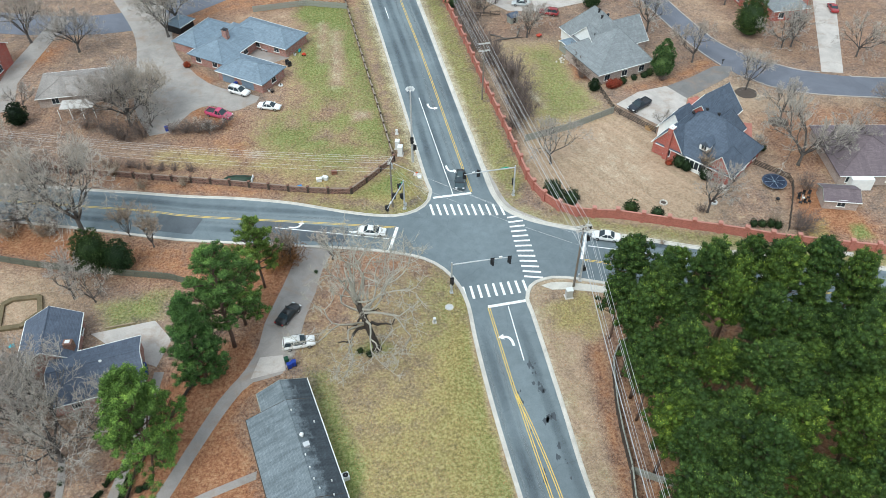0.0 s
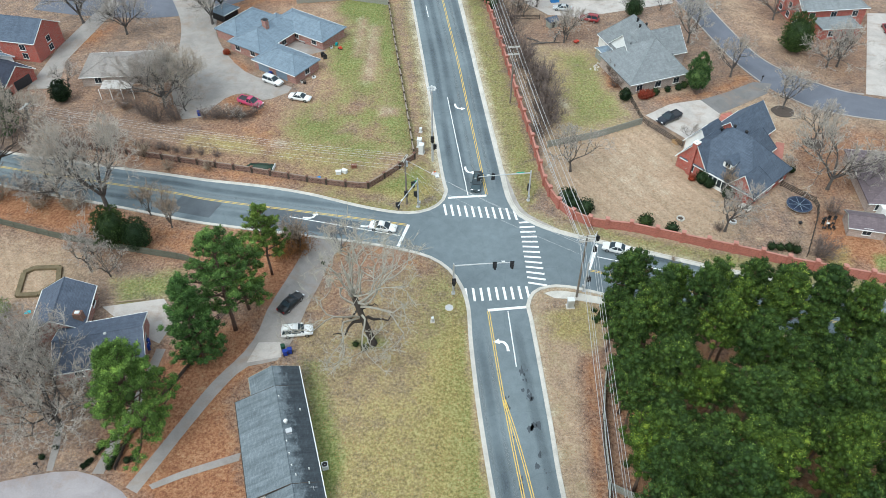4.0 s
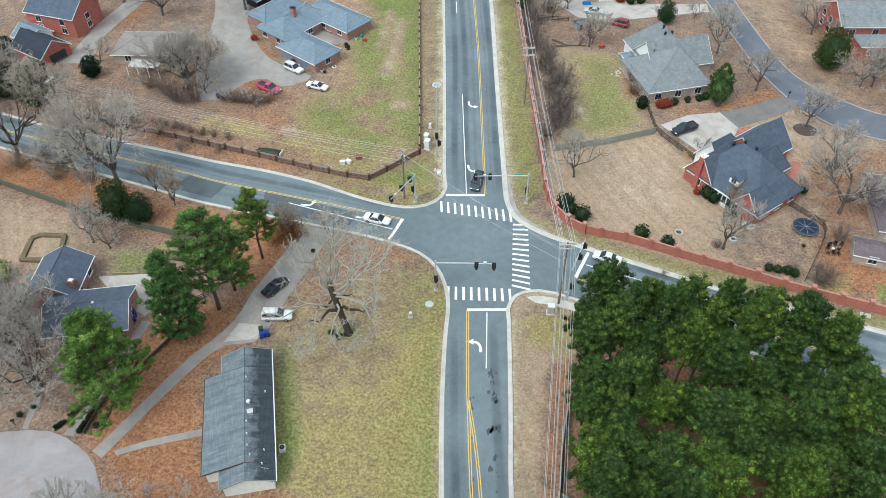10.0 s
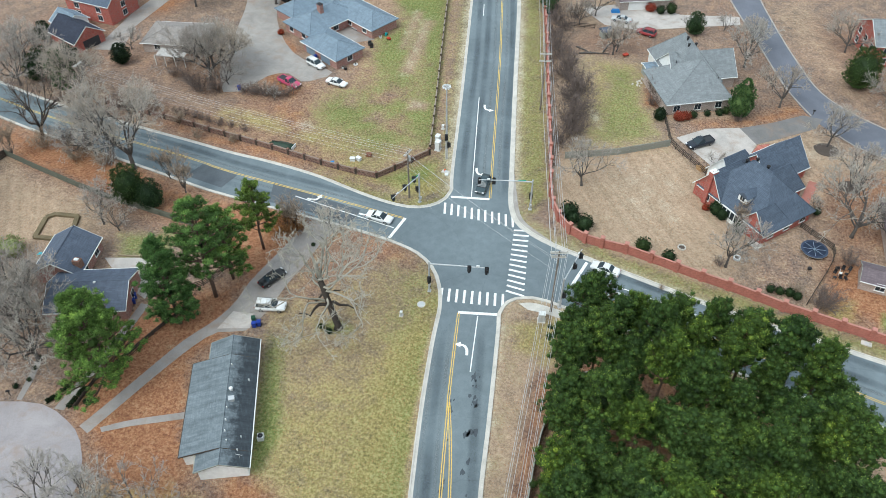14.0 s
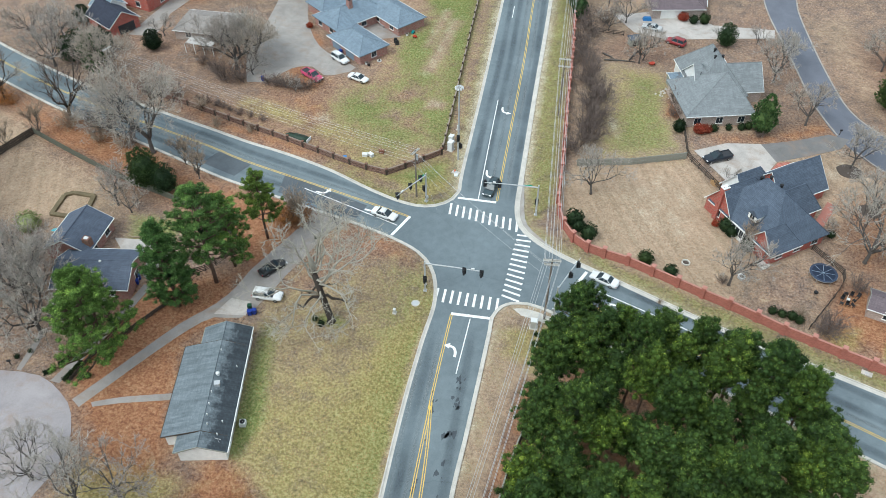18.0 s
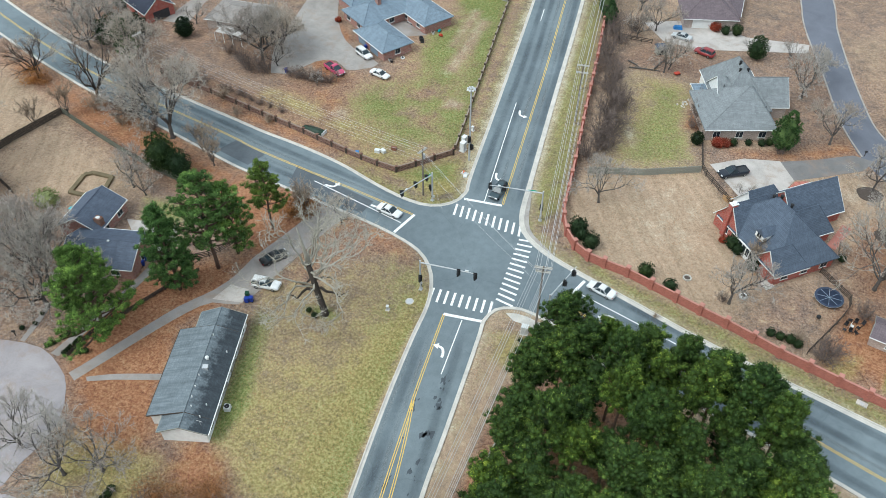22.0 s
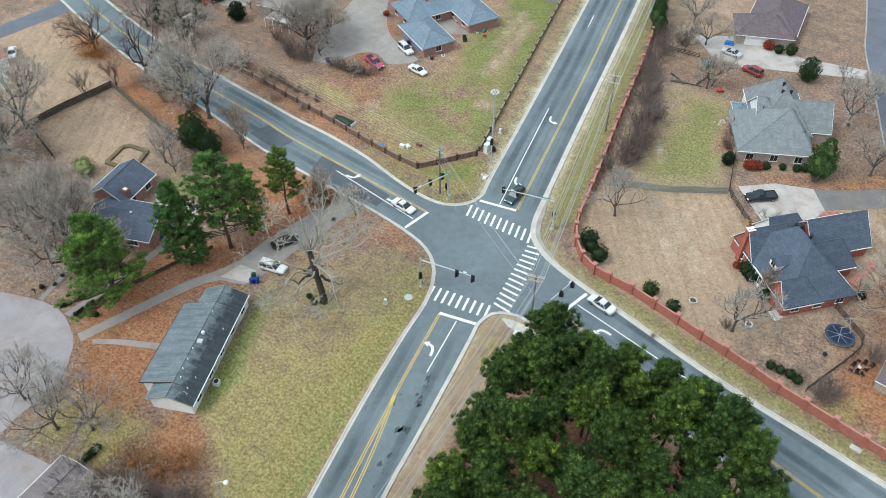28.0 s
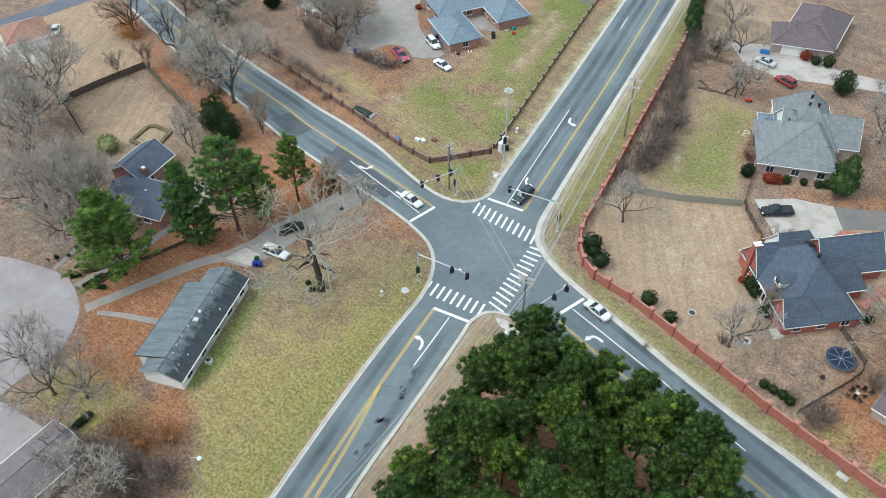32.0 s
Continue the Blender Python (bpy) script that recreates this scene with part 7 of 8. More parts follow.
scatter(SMALL, [(40.3, 46.0, 0.6), (-24.6, 14.0 - 1.6, 0.95), (-61.5, 5.6, 0.9), (19.5, 85, 1.2), (10, 96, 1.1), (-62, 53, 1.0), (-90, 62, 1.0), (57, 37, 0.6), (36, 98, 0.9), (44, 100, 0.8), (-50, 49.5, 0.5), (-53, 51.5, 0.5), (-47, 52.8, 0.45)])
scatter([TANTREE], [(-54.8, 17.6, 1.0), (-31.6, 12.6, 0.85), (43.4, 29.6, 0.7), (-59.4, 20.6, 0.9), (-95.5, 14.4, 0.95), (-92.3, 20.4, 0.9), (-33.6, 13.2, 0.6)])
scatter(BRUSH, [(10.8, 47.5), (11.8, 53), (13.2, 56.2), (11.2, 61), (12.8, 65), (10.2, 70), (9.0, 74.5), (13.8, 51.5, 0.8), (6.4, 84, 0.9), (5.4, 88, 0.9), (7.4, 92, 1.0), (4.8, 95, 0.9), (8.4, 98), (3.4, 100), (12.2, 50.7), (11.0, 55.5), (12.6, 58.5, 1.1), (10.4, 63.6), (12, 68), (8.6, 72, 1.1), (7.6, 80), (9.0, 76, 0.9), (-57, 50.8, 0.6), (-55.4, 50.5, 0.6), (-54, 50.8, 0.6), (-52.4, 50.6, 0.6), (-51, 51.0, 0.6), (-49.6, 51.2, 0.55), (-48.2, 51.6, 0.5), (-63, 50, 0.9), (-67, 49.5, 0.9), (-70, 51.5, 0.8), (-75.4, 53.6, 0.75), (-80, 24.6, 0.8), (-84, 25.4, 0.8), (-73, 22.6, 0.7), (-68, 40.6, 0.42), (-66, 40.2, 0.4), (-64, 39.8, 0.42), (-62, 39.4, 0.38), (-60, 39.2, 0.42), (-57.6, 38.6, 0.36), (-55, 38.2, 0.36), (-52, 37.8, 0.34), (-14.9, -46.3, 1.1), (-17.4, -48.6, 1.2), (-21.5, -46.5, 1.2), (-11.8, -43.6), (-24.5, -49.5, 1.2), (-12.4, -48.5, 1.1), (30, 67, 0.6), (28.2, 65, 0.7), (28.6, 69.5, 0.8), (29.2, 73.5, 0.8), (29.6, 78, 0.7), (61, 24.2, 0.7), (40.2, 19.3, 0.4), (45, 62.5, 0.5), (55.6, 13.6, 0.8), (56.8, 14.6, 0.7), (-79, 40, 1.0), (-73, 39.5, 1.0)])
scatter([BRUSHTAN], [(-88, 24.5), (-74, 21.8, 0.9), (-80, 22, 0.9), (-60, 33.6, 0.5), (-66, 37.5, 0.7), (52, 16, 0.5), (-29.5, -13.6, 0.4), (31, 12, 0.2), (-52.5, 33.8, 0.45)])

OAK = leafy_thing(121, 3.6, 3.0, RUSTLEAF, "low oak still holding brown dead leaves", "oak_shrub", "tree", 0.1, 900, 0.22, 0.16, 3, True)
scatter([OAK], [(-19.0, -42.8, 1.0), (-22.8, -43.2, 0.8), (-32.6, 12.0, 1.0), (-31.0, 13.0, 0.8), (-34.4, 11.4, 0.7), (-16.2, -39.8, 0.7), (-108, 27, 0.9), (-105.4, 27.6, 0.6)])
CEDARS = [leafy_thing(131, 7.0, 2.3, CEDAR, "dense green cedar beside the house", "cedar_tree", "tree", 0.35, 1500, 0.34, 0.2), leafy_thing(132, 5.0, 2.6, HOLLY, "dark dense evergreen tree at the yard's edge", "evergreen_tree", "tree", 0.15, 1400, 0.32, 0.2), leafy_thing(133, 6.6, 3.0, EVERGREEN, "round dark green evergreen tree at the yard's edge", "evergreen_tree", "tree", 0.28, 2400, 0.26, 0.12)]
for k, (i, x, y, s) in enumerate(((0, 45.4, 64.2, 1.15), (2, 36.9, 97.0, 0.8), (2, 71.0, 81.0, 1.35), (2, -63.2, 13.4, 1.12), (2, -58.8, 12.8, 0.85), (1, -89.0, 56.2, 0.85), (2, -104.6, 50.0, 0.8), (2, -103.4, 46.0, 0.9), (0, 0.6, 104.0, 0.9), (0, 2.4, 99.5, 0.8), (0, -0.9, 109, 0.9), (1, 29.6, 59.8, 0.5), (1, -112, 62, 0.8), (1, -99.5, 52, 1.0), (0, -95.0, 43.5, 1.25))):
    plant(CEDARS[i], x, y, s, 60 * k)
SHRUBS = [leafy_thing(141 + k, 2.3, 1.15, HOLLY, "clipped dark green rounded shrub on the lawn", n=750, leaf=0.16, width=0.12) for k in range(2)]
for k, (x, y, s) in enumerate(((27.6, 20.3, 1.1), (31.9, 18.7, 0.95), (14.6, 26.2, 1.3), (15.4, 24.9, 1.0), (17.5, 23.5, 1.25), (40.0, 32.6, 1.1), (41.0, 31.4, 0.9), (43.7, 28.5, 1.0), (48.0, 15.2, 0.6), (49.4, 15.0, 0.6), (50.9, 14.9, 0.65), (52.0, 14.4, 0.6), (-19.9, -7.6, 0.4), (-18.5, -8.3, 0.45), (36.4, 61.9, 0.7), (39.2, 63.2, 0.6), (41.6, 64.0, 0.65), (43.0, 64.8, 0.7), (57.5, 36.2, 0.6), (-47.8, -27.8, 0.4), (-47.0, -27.4, 0.4), (-59.0, -22.2, 0.3), (-58.5, -24.1, 0.3), (-58.0, -26.1, 0.3), (-59.2, -27.6, 0.35), (-27.2, 9.3, 0.3), (29, 105.5, 0.9), (31.5, 106.2, 1.1))):
    plant(SHRUBS[k % 2], x, y, s, 50 * k)
for y in (-46.6, -45.7, -44.8, -44.1):
    plant(SHRUBS[0], -28.6, y, 0.5, 90 * y)
SAGEBUSH = leafy_thing(151, 2.8, 1.9, SAGE, "pale sage-green round bush in the yard", n=800)
plant(SAGEBUSH, -76.0, -3.4, 1.1)
REDBUSH = leafy_thing(152, 1.3, 1.0, REDLEAF, "low red-leaved shrub by the wall", n=500, leaf=0.14)
for x, y, s in ((33.6, 60.6, 1.25), (34.9, 61.2, 1.1), (26.5, 106.5, 1.3), (38.3, 33.4, 0.7), (-58.8, 76.0, 0.8)):
    plant(REDBUSH, x, y, s)
for ob in PINES + [DARKTREE] + LONE + BIG + MED + SMALL + [TANTREE] + BRUSH + [BRUSHTAN, OAK] + CEDARS + SHRUBS + [SAGEBUSH, REDBUSH]:
    for o in (*ob.children_recursive, ob):
        bpy.data.objects.remove(o)

# ---- cars ----
def loft(shape, stations):
    """Skin through cross-sections, each a list of points of equal count; ends closed."""
    n = len(stations[0])
    k = len(shape.v)
    for st in stations:
        shape.v += [tuple(p) for p in st]
    for i in range(len(stations) - 1):
        for j in range(n):
            a, b = k + i * n + j, k + i * n + (j + 1) % n
            shape.f.append((a, b, b + n, a + n))
    shape.f.append(tuple(range(k, k + n))[::-1])
    e = k + (len(stations) - 1) * n
    shape.f.append(tuple(range(e, e + n)))
    return shape


def loft_open(shape, stations):
    """Skin through open cross-sections, each a list of points of equal count; both ends closed flat."""
    n, k = len(stations[0]), len(shape.v)
    for st in stations:
        shape.v += [tuple(p) for p in st]
    for i in range(len(stations) - 1):
        for j in range(n - 1):
            a = k + i * n + j
            shape.f.append((a, a + 1, a + n + 1, a + n))
    e = k + (len(stations) - 1) * n
    shape.f += [tuple(range(k, k + n))[::-1], tuple(range(e, e + n))]
    return shape


def section(x, w, z0, z1, r=0.12):
    """A rounded body section across the car at x."""
    h = w / 2
    return [(x, -h + r * 0.6, z0), (x, h - r * 0.6, z0), (x, h, z0 + r), (x, h, (z0 + z1) / 2 + 0.05), (x, h - r * 0.4, z1 - r * 0.4), (x, h - r * 1.6, z1), (x, -h + r * 1.6, z1), (x, -h + r * 0.4, z1 - r * 0.4), (x, -h, (z0 + z1) / 2 + 0.05), (x, -h, z0 + r)]


def car_paint(name, c, rough=0.28):
    if name in MATS:
        return MATS[name]
    m, nt, b = material(name, rough)
    v = place(nt)
    col = ramp(nt, noise_tex(nt, 1.2, 5, 0.6, v), (0.3, tuple(x * 0.85 for x in c)), (0.7, c))
    nt.links.new(col, b.inputs["Base Color"])
    b.inputs["Coat Weight"].default_value = 0.5
    MATS[name] = m
    return m


def vehicle(kind, paint, label, x, y, deg, s=1.0):
    """A parked or waiting vehicle: kind sedan, suv, van or pickup; x forward."""
    c = thing({"pickup": "pickup_truck", "van": "van"}.get(kind, "car"), label, {"pickup": "pickup truck", "van": "van"}.get(kind, "car"), x, y, ROAD_Z if abs(x) < 20 and -1 < y < 45 and kind != "x" else 0.04, radians(deg))
    L, W = {"sedan": (4.75, 1.82), "suv": (4.75, 1.9), "van": (5.4, 2.0), "pickup": (5.7, 1.98)}[kind]
    h = L / 2
    belt = {"sedan": 0.92, "suv": 1.06, "van": 1.15, "pickup": 1.08}[kind]
    hood = {"sedan": 0.86, "suv": 1.0, "van": 1.05, "pickup": 1.06}[kind]
    top = {"sedan": 1.42, "suv": 1.72, "van": 1.95, "pickup": 1.82}[kind]
    g = 0.24 if kind in ("sedan",) else 0.3
    body = [section(-h, W * 0.84, g + 0.18, belt - 0.1), section(-h + 0.12, W * 0.94, g + 0.06, belt - 0.02), section(-h + 0.6, W, g, belt), section(0.0, W, g, belt), section(h - 1.5, W, g, belt - 0.02), section(h - 1.0, W * 0.99, g, hood), section(h - 0.35, W * 0.95, g + 0.02, hood - 0.1), section(h - 0.06, W * 0.86, g + 0.08, hood - 0.24), section(h, W * 0.78, g + 0.14, hood - 0.34)]
    b = part("body", loft(Shape(), body), paint, c, smooth=True)
    rear, front = {"sedan": (-h + 1.0, h - 1.25), "suv": (-h + 0.12, h - 1.35), "van": (-h + 0.08, h - 1.2), "pickup": (-0.45, h - 1.5)}[kind]
    slope_r = {"sedan": 0.75, "suv": 0.25, "van": 0.1, "pickup": 0.18}[kind]
    slope_f = 0.85 if kind != "van" else 0.75
    wb, wt = W * 0.93, W * 0.74
    glass = Shape().face_set([(rear, -wb / 2, belt - 0.03), (front, -wb / 2, belt - 0.03), (front, wb / 2, belt - 0.03), (rear, wb / 2, belt - 0.03), (rear + slope_r, -wt / 2, top - 0.05), (front - slope_f, -wt / 2, top - 0.05), (front - slope_f, wt / 2, top - 0.05), (rear + slope_r, wt / 2, top - 0.05)], [(0, 1, 5, 4), (1, 2, 6, 5), (2, 3, 7, 6), (3, 0, 4, 7), (4, 5, 6, 7)])
    part("glazing", glass, CARGLASS, c)
    x0, x1 = rear + slope_r - 0.08, front - slope_f + 0.08
    part("roof", loft(Shape(), [[(x0, -wt / 2 - 0.02, top - 0.1), (x0, wt / 2 + 0.02, top - 0.1), (x0, wt / 2 - 0.1, top - 0.02), (x0, -wt / 2 + 0.1, top - 0.02)], [((x0 + x1) / 2, -wt / 2 - 0.03, top - 0.09), ((x0 + x1) / 2, wt / 2 + 0.03, top - 0.09), ((x0 + x1) / 2, wt / 2 - 0.1, top + 0.02), ((x0 + x1) / 2, -wt / 2 + 0.1, top + 0.02)], [(x1, -wt / 2 - 0.02, top - 0.1), (x1, wt / 2 + 0.02, top - 0.1), (x1, wt / 2 - 0.1, top - 0.02), (x1, -wt / 2 + 0.1, top - 0.02)]]), paint, c, smooth=True)
    for sgn in (-1, 1):
        for xa, xb in ((rear + 0.02, rear + slope_r + 0.02), ((rear + front) / 2 - 0.1, (rear + front) / 2 - 0.02), (front - 0.02, front - slope_f - 0.02)):
            part("pillar", Shape().tube([(xa, sgn * wb / 2, belt - 0.03), (xb, sgn * wt / 2, top - 0.06)], 0.045, 5), paint, c)
        if kind == "van":
            part("side_panel", Shape().face_set([(rear + 0.15, sgn * (wb / 2 + 0.012), belt), (0.2, sgn * (wb / 2 + 0.012), belt), (0.2, sgn * (wt / 2 + 0.03), top - 0.12), (rear + 0.2, sgn * (wt / 2 + 0.03), top - 0.12)], [(0, 1, 2, 3)]), paint, c)
        part("mirror", Shape().box((front - 0.25, sgn * (W / 2 + 0.06), belt + 0.08), (0.14, 0.2, 0.15)), paint, c)
        part("headlight", Shape().box((h - 0.1, sgn * W * 0.34, hood - 0.26), (0.18, 0.4, 0.14)), LAMPW, c)
        part("tail_light", Shape().box((-h + 0.03, sgn * W * 0.36, belt - 0.22), (0.1, 0.3, 0.2)), LAMPR, c)
        for wx in (h - 0.92, -h + 0.95):
            w = part("wheel", Shape().tube([(wx, sgn * (W / 2 - 0.2), 0.33), (wx, sgn * (W / 2 + 0.01), 0.33)], 0.33, 14), TYRE, c)
            part("rim", Shape().tube([(wx, sgn * (W / 2 + 0.0), 0.33), (wx, sgn * (W / 2 + 0.02), 0.33)], 0.2, 10), RIM, w)
    for xx, nm in ((h - 0.02, "front_bumper"), (-h + 0.0, "rear_bumper")):
        part(nm, Shape().box((xx, 0, g + 0.22), (0.12, W * 0.82, 0.18)), DARKMETAL if kind in ("pickup", "van") else paint, c)
    part("windscreen_base", Shape().box((front + 0.03, 0, belt - 0.02), (0.12, wb * 0.96, 0.05)), DARKMETAL, c)
    part("grille", Shape().box((h - 0.015, 0, hood - 0.38), (0.05, W * 0.5, 0.14)), DARKMETAL, c)
    if kind == "pickup":
        part("bed", Shape().box((-h + 1.05, 0, belt + 0.004), (1.85, W * 0.8, 0.012)), DARKMETAL, c, "dark open load bed")
        for sgn in (-1, 1):
            part("bed_rail", Shape().box((-h + 1.05, sgn * W * 0.44, belt + 0.06), (1.95, 0.12, 0.14)), paint, c)
        part("tailgate", Shape().box((-h + 0.1, 0, belt + 0.05), (0.1, W * 0.9, 0.14)), paint, c)
    if kind == "suv":
        for sgn in (-1, 1):
            part("roof_rail", Shape().tube([(x0 + 0.3, sgn * wt * 0.44, top + 0.04), (x1 - 0.2, sgn * wt * 0.44, top + 0.04)], 0.025, 5), DARKMETAL, c)
    return c


PW = car_paint("white_car_paint", (0.8, 0.8, 0.79))
PD = car_paint("dark_teal_car_paint", (0.035, 0.06, 0.07))
PB = car_paint("black_car_paint", (0.015, 0.016, 0.018))
PP = car_paint("faded_red_car_paint", (0.55, 0.07, 0.16), 0.5)
PS = car_paint("silver_car_paint", (0.5, 0.52, 0.53))
PN = car_paint("navy_car_paint", (0.012, 0.018, 0.03))
PR = car_paint("dull_red_car_paint", (0.3, 0.04, 0.045), 0.5)
vehicle("suv", PW, "white sports utility car parked on the concrete drive", -45.9, 64.2, -29)
vehicle("sedan", PW, "white saloon car parked on the grass", -39.0, 58.0, -14)
vehicle("pickup", PP, "faded red pickup truck parked on the drive's edge", -49.0, 55.8, -25)
vehicle("suv", PW, "white sports utility car parked beside the sycamore", -29.0, -5.5, 8)
vehicle("sedan", PB, "black car parked on the old driveway", -31.0, 0.3, 58)
vehicle("pickup", PN, "dark pickup truck parked on the pale concrete drive", 37.6, 52.6, 215)
vehicle("suv", PD, "dark teal sports utility car waiting at the stop line", -1.7, 30.6, 263)
vehicle("sedan", PW, "white saloon car waiting at the stop line by the red wall", 21.8, 14.0, 164)
vehicle("sedan", PW, "white saloon car waiting in the turn lane", -18.0, 18.2, -10)
vehicle("sedan", PS, "silver car parked before the mauve-roofed house", 19.8, 99.6, 170)
vehicle("suv", PR, "dull red car parked on the drive", 25.8, 94.3, 160)
vehicle("sedan", PR, "red car parked on the drive across the street", 96.5, 91.5, 80)
vehicle("sedan", PW, "white car parked before the rust-roofed house", -123.7, 18.4, -40)
vehicle("suv", PN, "dark car parked on the drive behind the garage", -106.5, 82.0, 20)

# ---- small things ----
def wheelie_bin(x, y, mat, label):
    b = thing("wheelie_bin", label, "bin", x, y, 0, random.uniform(0, 6))
    part("body", Shape().box((0, 0, 0.52), (0.5, 0.55, 0.95), 0, 1.2), mat, b)
    part("lid", Shape().box((0, 0, 1.04), (0.66, 0.72, 0.08), 0, 0.9), mat, b)
    part("wheel", Shape().tube([(-0.3, 0.25, 0.1), (0.3, 0.25, 0.1)], 0.1, 8), TYRE, b)
    return b


for x, y in ((-58.8, 51.5), (-30.1, -9.6), (-29.5, -9.2), (-46.9, 67.0), (-100.4, 60.2), (-51.0, -8.2), (-50.7, -9.2)):
    wheelie_bin(x, y, BLUEPL, "blue plastic wheelie bin")
wheelie_bin(-30.6, -8.6, plain("dark_green_plastic", (0.02, 0.07, 0.04), 0.5), "dark green plastic wheelie bin")

tr = thing("trampoline", "round trampoline with a dark blue mat and pale spokes of stitching", "trampoline", 55.9, 26.1)
part("mat", Shape().tube([(0, 0, 0.72), (0, 0, 0.75)], 1.9, 28), plain("navy_trampoline_mat", (0.018, 0.028, 0.055), 0.8), tr)
part("pad", Shape().disc_ring((0, 0, 0.74), 1.85, 2.2, 0, 0.06, 28), plain("blue_grey_pad", (0.045, 0.06, 0.1), 0.7), tr)
part("frame", Shape().disc_ring((0, 0, 0.68), 2.15, 2.22, 0, 0.06, 28), STEEL, tr)
for k in range(6):
    a = k * math.pi / 3
    part("leg", Shape().tube([(2.15 * math.cos(a), 2.15 * math.sin(a), 0.0), (2.15 * math.cos(a), 2.15 * math.sin(a), 0.7)], 0.03, 6), STEEL, tr)
for k in range(4):
    part("seam", Shape().box((0, 0, 0.765), (3.8, 0.05, 0.012), k * math.pi / 4), plain("pale_webbing", (0.35, 0.42, 0.5), 0.7), tr)

fp = thing("fire_pit", "round ring of pale stones with a dark ash centre", "fire pit", 34.2, 22.4)
for k in range(14):
    a = k * 2 * math.pi / 14
    part("stone", Shape().box((0.62 * math.cos(a), 0.62 * math.sin(a), 0.13), (0.22, 0.25, 0.26), a, 0.85), KERB, fp)
part("ash", Shape().tube([(0, 0, 0.0), (0, 0, 0.05)], 0.52, 16), MULCH, fp)
tub = thing("birdbath", "low pale oval stone planter on the lawn", "planter", 43.2, 21.7, 0, 0.4)
part("rim", Shape().disc_ring((0, 0, 0), 0.4, 0.62, 0, 0.4, 16), UTILWHITE, tub)
part("soil", Shape().tube([(0, 0, 0), (0, 0, 0.3)], 0.42, 14), MULCH, tub)
for x, y, r in ((61.8, 56.4, 2.3), (64.6, 45.4, 2.0)):
    pts = [(x + r * (1 + 0.06 * math.sin(5 * a)) * math.cos(a), y + r * math.sin(a) * 0.92) for a in [i * 2 * math.pi / 24 for i in range(24)]]
    tagged(part("mulch_bed", Shape().prism(pts, -0.02, 0.07), MULCH), "round dark mulch bed at a tree's foot", "mulch bed")


BEDWOOD = plain("mossy_bed_timber", (0.17, 0.135, 0.08), 0.95, 0, 0.4, 1.2)


def raised_bed(ring, label, w=0.85):
    b = thing("raised_bed", label, "garden bed")
    for k, ((x0, y0), (x1, y1)) in enumerate(zip(ring, ring[1:] + ring[:1])):
        L, r = math.hypot(x1 - x0, y1 - y0), math.atan2(y1 - y0, x1 - x0)
        part("board", Shape().box((0, 0, 0.2 + 0.012 * k), (L + 0.3, w, 0.4), 0, 0.92), BEDWOOD, b).matrix_basis = pose((x0 + x1) / 2, (y0 + y1) / 2, 0, 0, 0, math.degrees(r))
    return b


raised_bed([(-74.8, 0.8), (-75.8, 5.8), (-74.6, 6.9), (-70.5, 7.2), (-69.4, 3.8), (-71.6, 1.1)], "weathered timber edging round a sandy garden bed")
for k in range(14):
    wood = part("log", Shape().tube([(0, -0.5, 0), (0, 0.5, 0)], 0.14, 7), plain("cut_firewood", (0.42, 0.26, 0.13), 0.9, 0, 0.3, 3))
    wood.matrix_basis = pose(37.2 + 0.26 * (k % 5), 44.6 - 0.1 * (k % 3) + 0.05 * k, 0.14 + 0.24 * (k // 5), 0, 0, 40 + 3 * k)
    tagged(wood, "cut firewood log stacked by the fence", "log", "firewood stack")
for k in range(9):
    cm = UTILWHITE if k == 4 else (DARKMETAL, BLACK)[k % 2]
    it = thing("garden_chair", ("white" if k == 4 else ("dark grey", "black")[k % 2]) + " garden chair stored beside the fence", "chair", group="stored chairs")
    part("seat", Shape().box((0, 0, 0.42), (0.5, 0.5, 0.06)), cm, it)
    part("backrest", Shape().box((0, 0.24, 0.7), (0.5, 0.05, 0.55)), cm, it)
    for lx in (-0.22, 0.22):
        for ly in (-0.2, 0.2):
            part("leg", Shape().box((lx, ly, 0.2), (0.05, 0.05, 0.4)), cm, it)
    it.matrix_basis = pose(58.4 + 0.9 * (k % 3) + 0.4 * (k // 3) + random.uniform(-0.2, 0.2), 20.4 + 1.15 * (k // 3), 0, 0, 0, random.uniform(0, 360))
grill = thing("grill", "black kettle grill on legs in the yard", "grill", 54.6, 21.2)
part("kettle", Shape().ball((0, 0, 0.75), 0.36, 12, 8, 0.85), BLACK, grill)
for k in range(3):
    a = k * 2.1
    part("leg", Shape().tube([(0.12 * math.cos(a), 0.12 * math.sin(a), 0.55), (0.34 * math.cos(a), 0.34 * math.sin(a), 0)], 0.025, 5), BLACK, grill)
for x, y, c in ((-27.7, 33.3, UTILWHITE), (-26.6, 33.7, UTILWHITE), (-25.0, 35.3, ORANGE), (-31.0, 31.1, plain("bright_blue_tarp", (0.04, 0.2, 0.5), 0.6))):
    b = thing("yard_crate", "small discarded crate lying on the grass", "crate", x, y, 0, random.uniform(0, 3))
    part("box", Shape().box((0, 0, 0.3), (1.0, 0.7, 0.6), 0, 0.9), c, b)
    part("lid", Shape().box((0, 0, 0.63), (1.04, 0.74, 0.06)), c, b)
bank = thing("mailbox", "dark mailbox on a post at the street", "mailbox", 60.6, 68.2)
part("post", Shape().box((0, 0, 0.5), (0.1, 0.1, 1.0)), DARKWOOD, bank)
part("box", Shape().box((0, 0, 1.12), (0.5, 0.22, 0.26), 0.4), BLACK, bank)
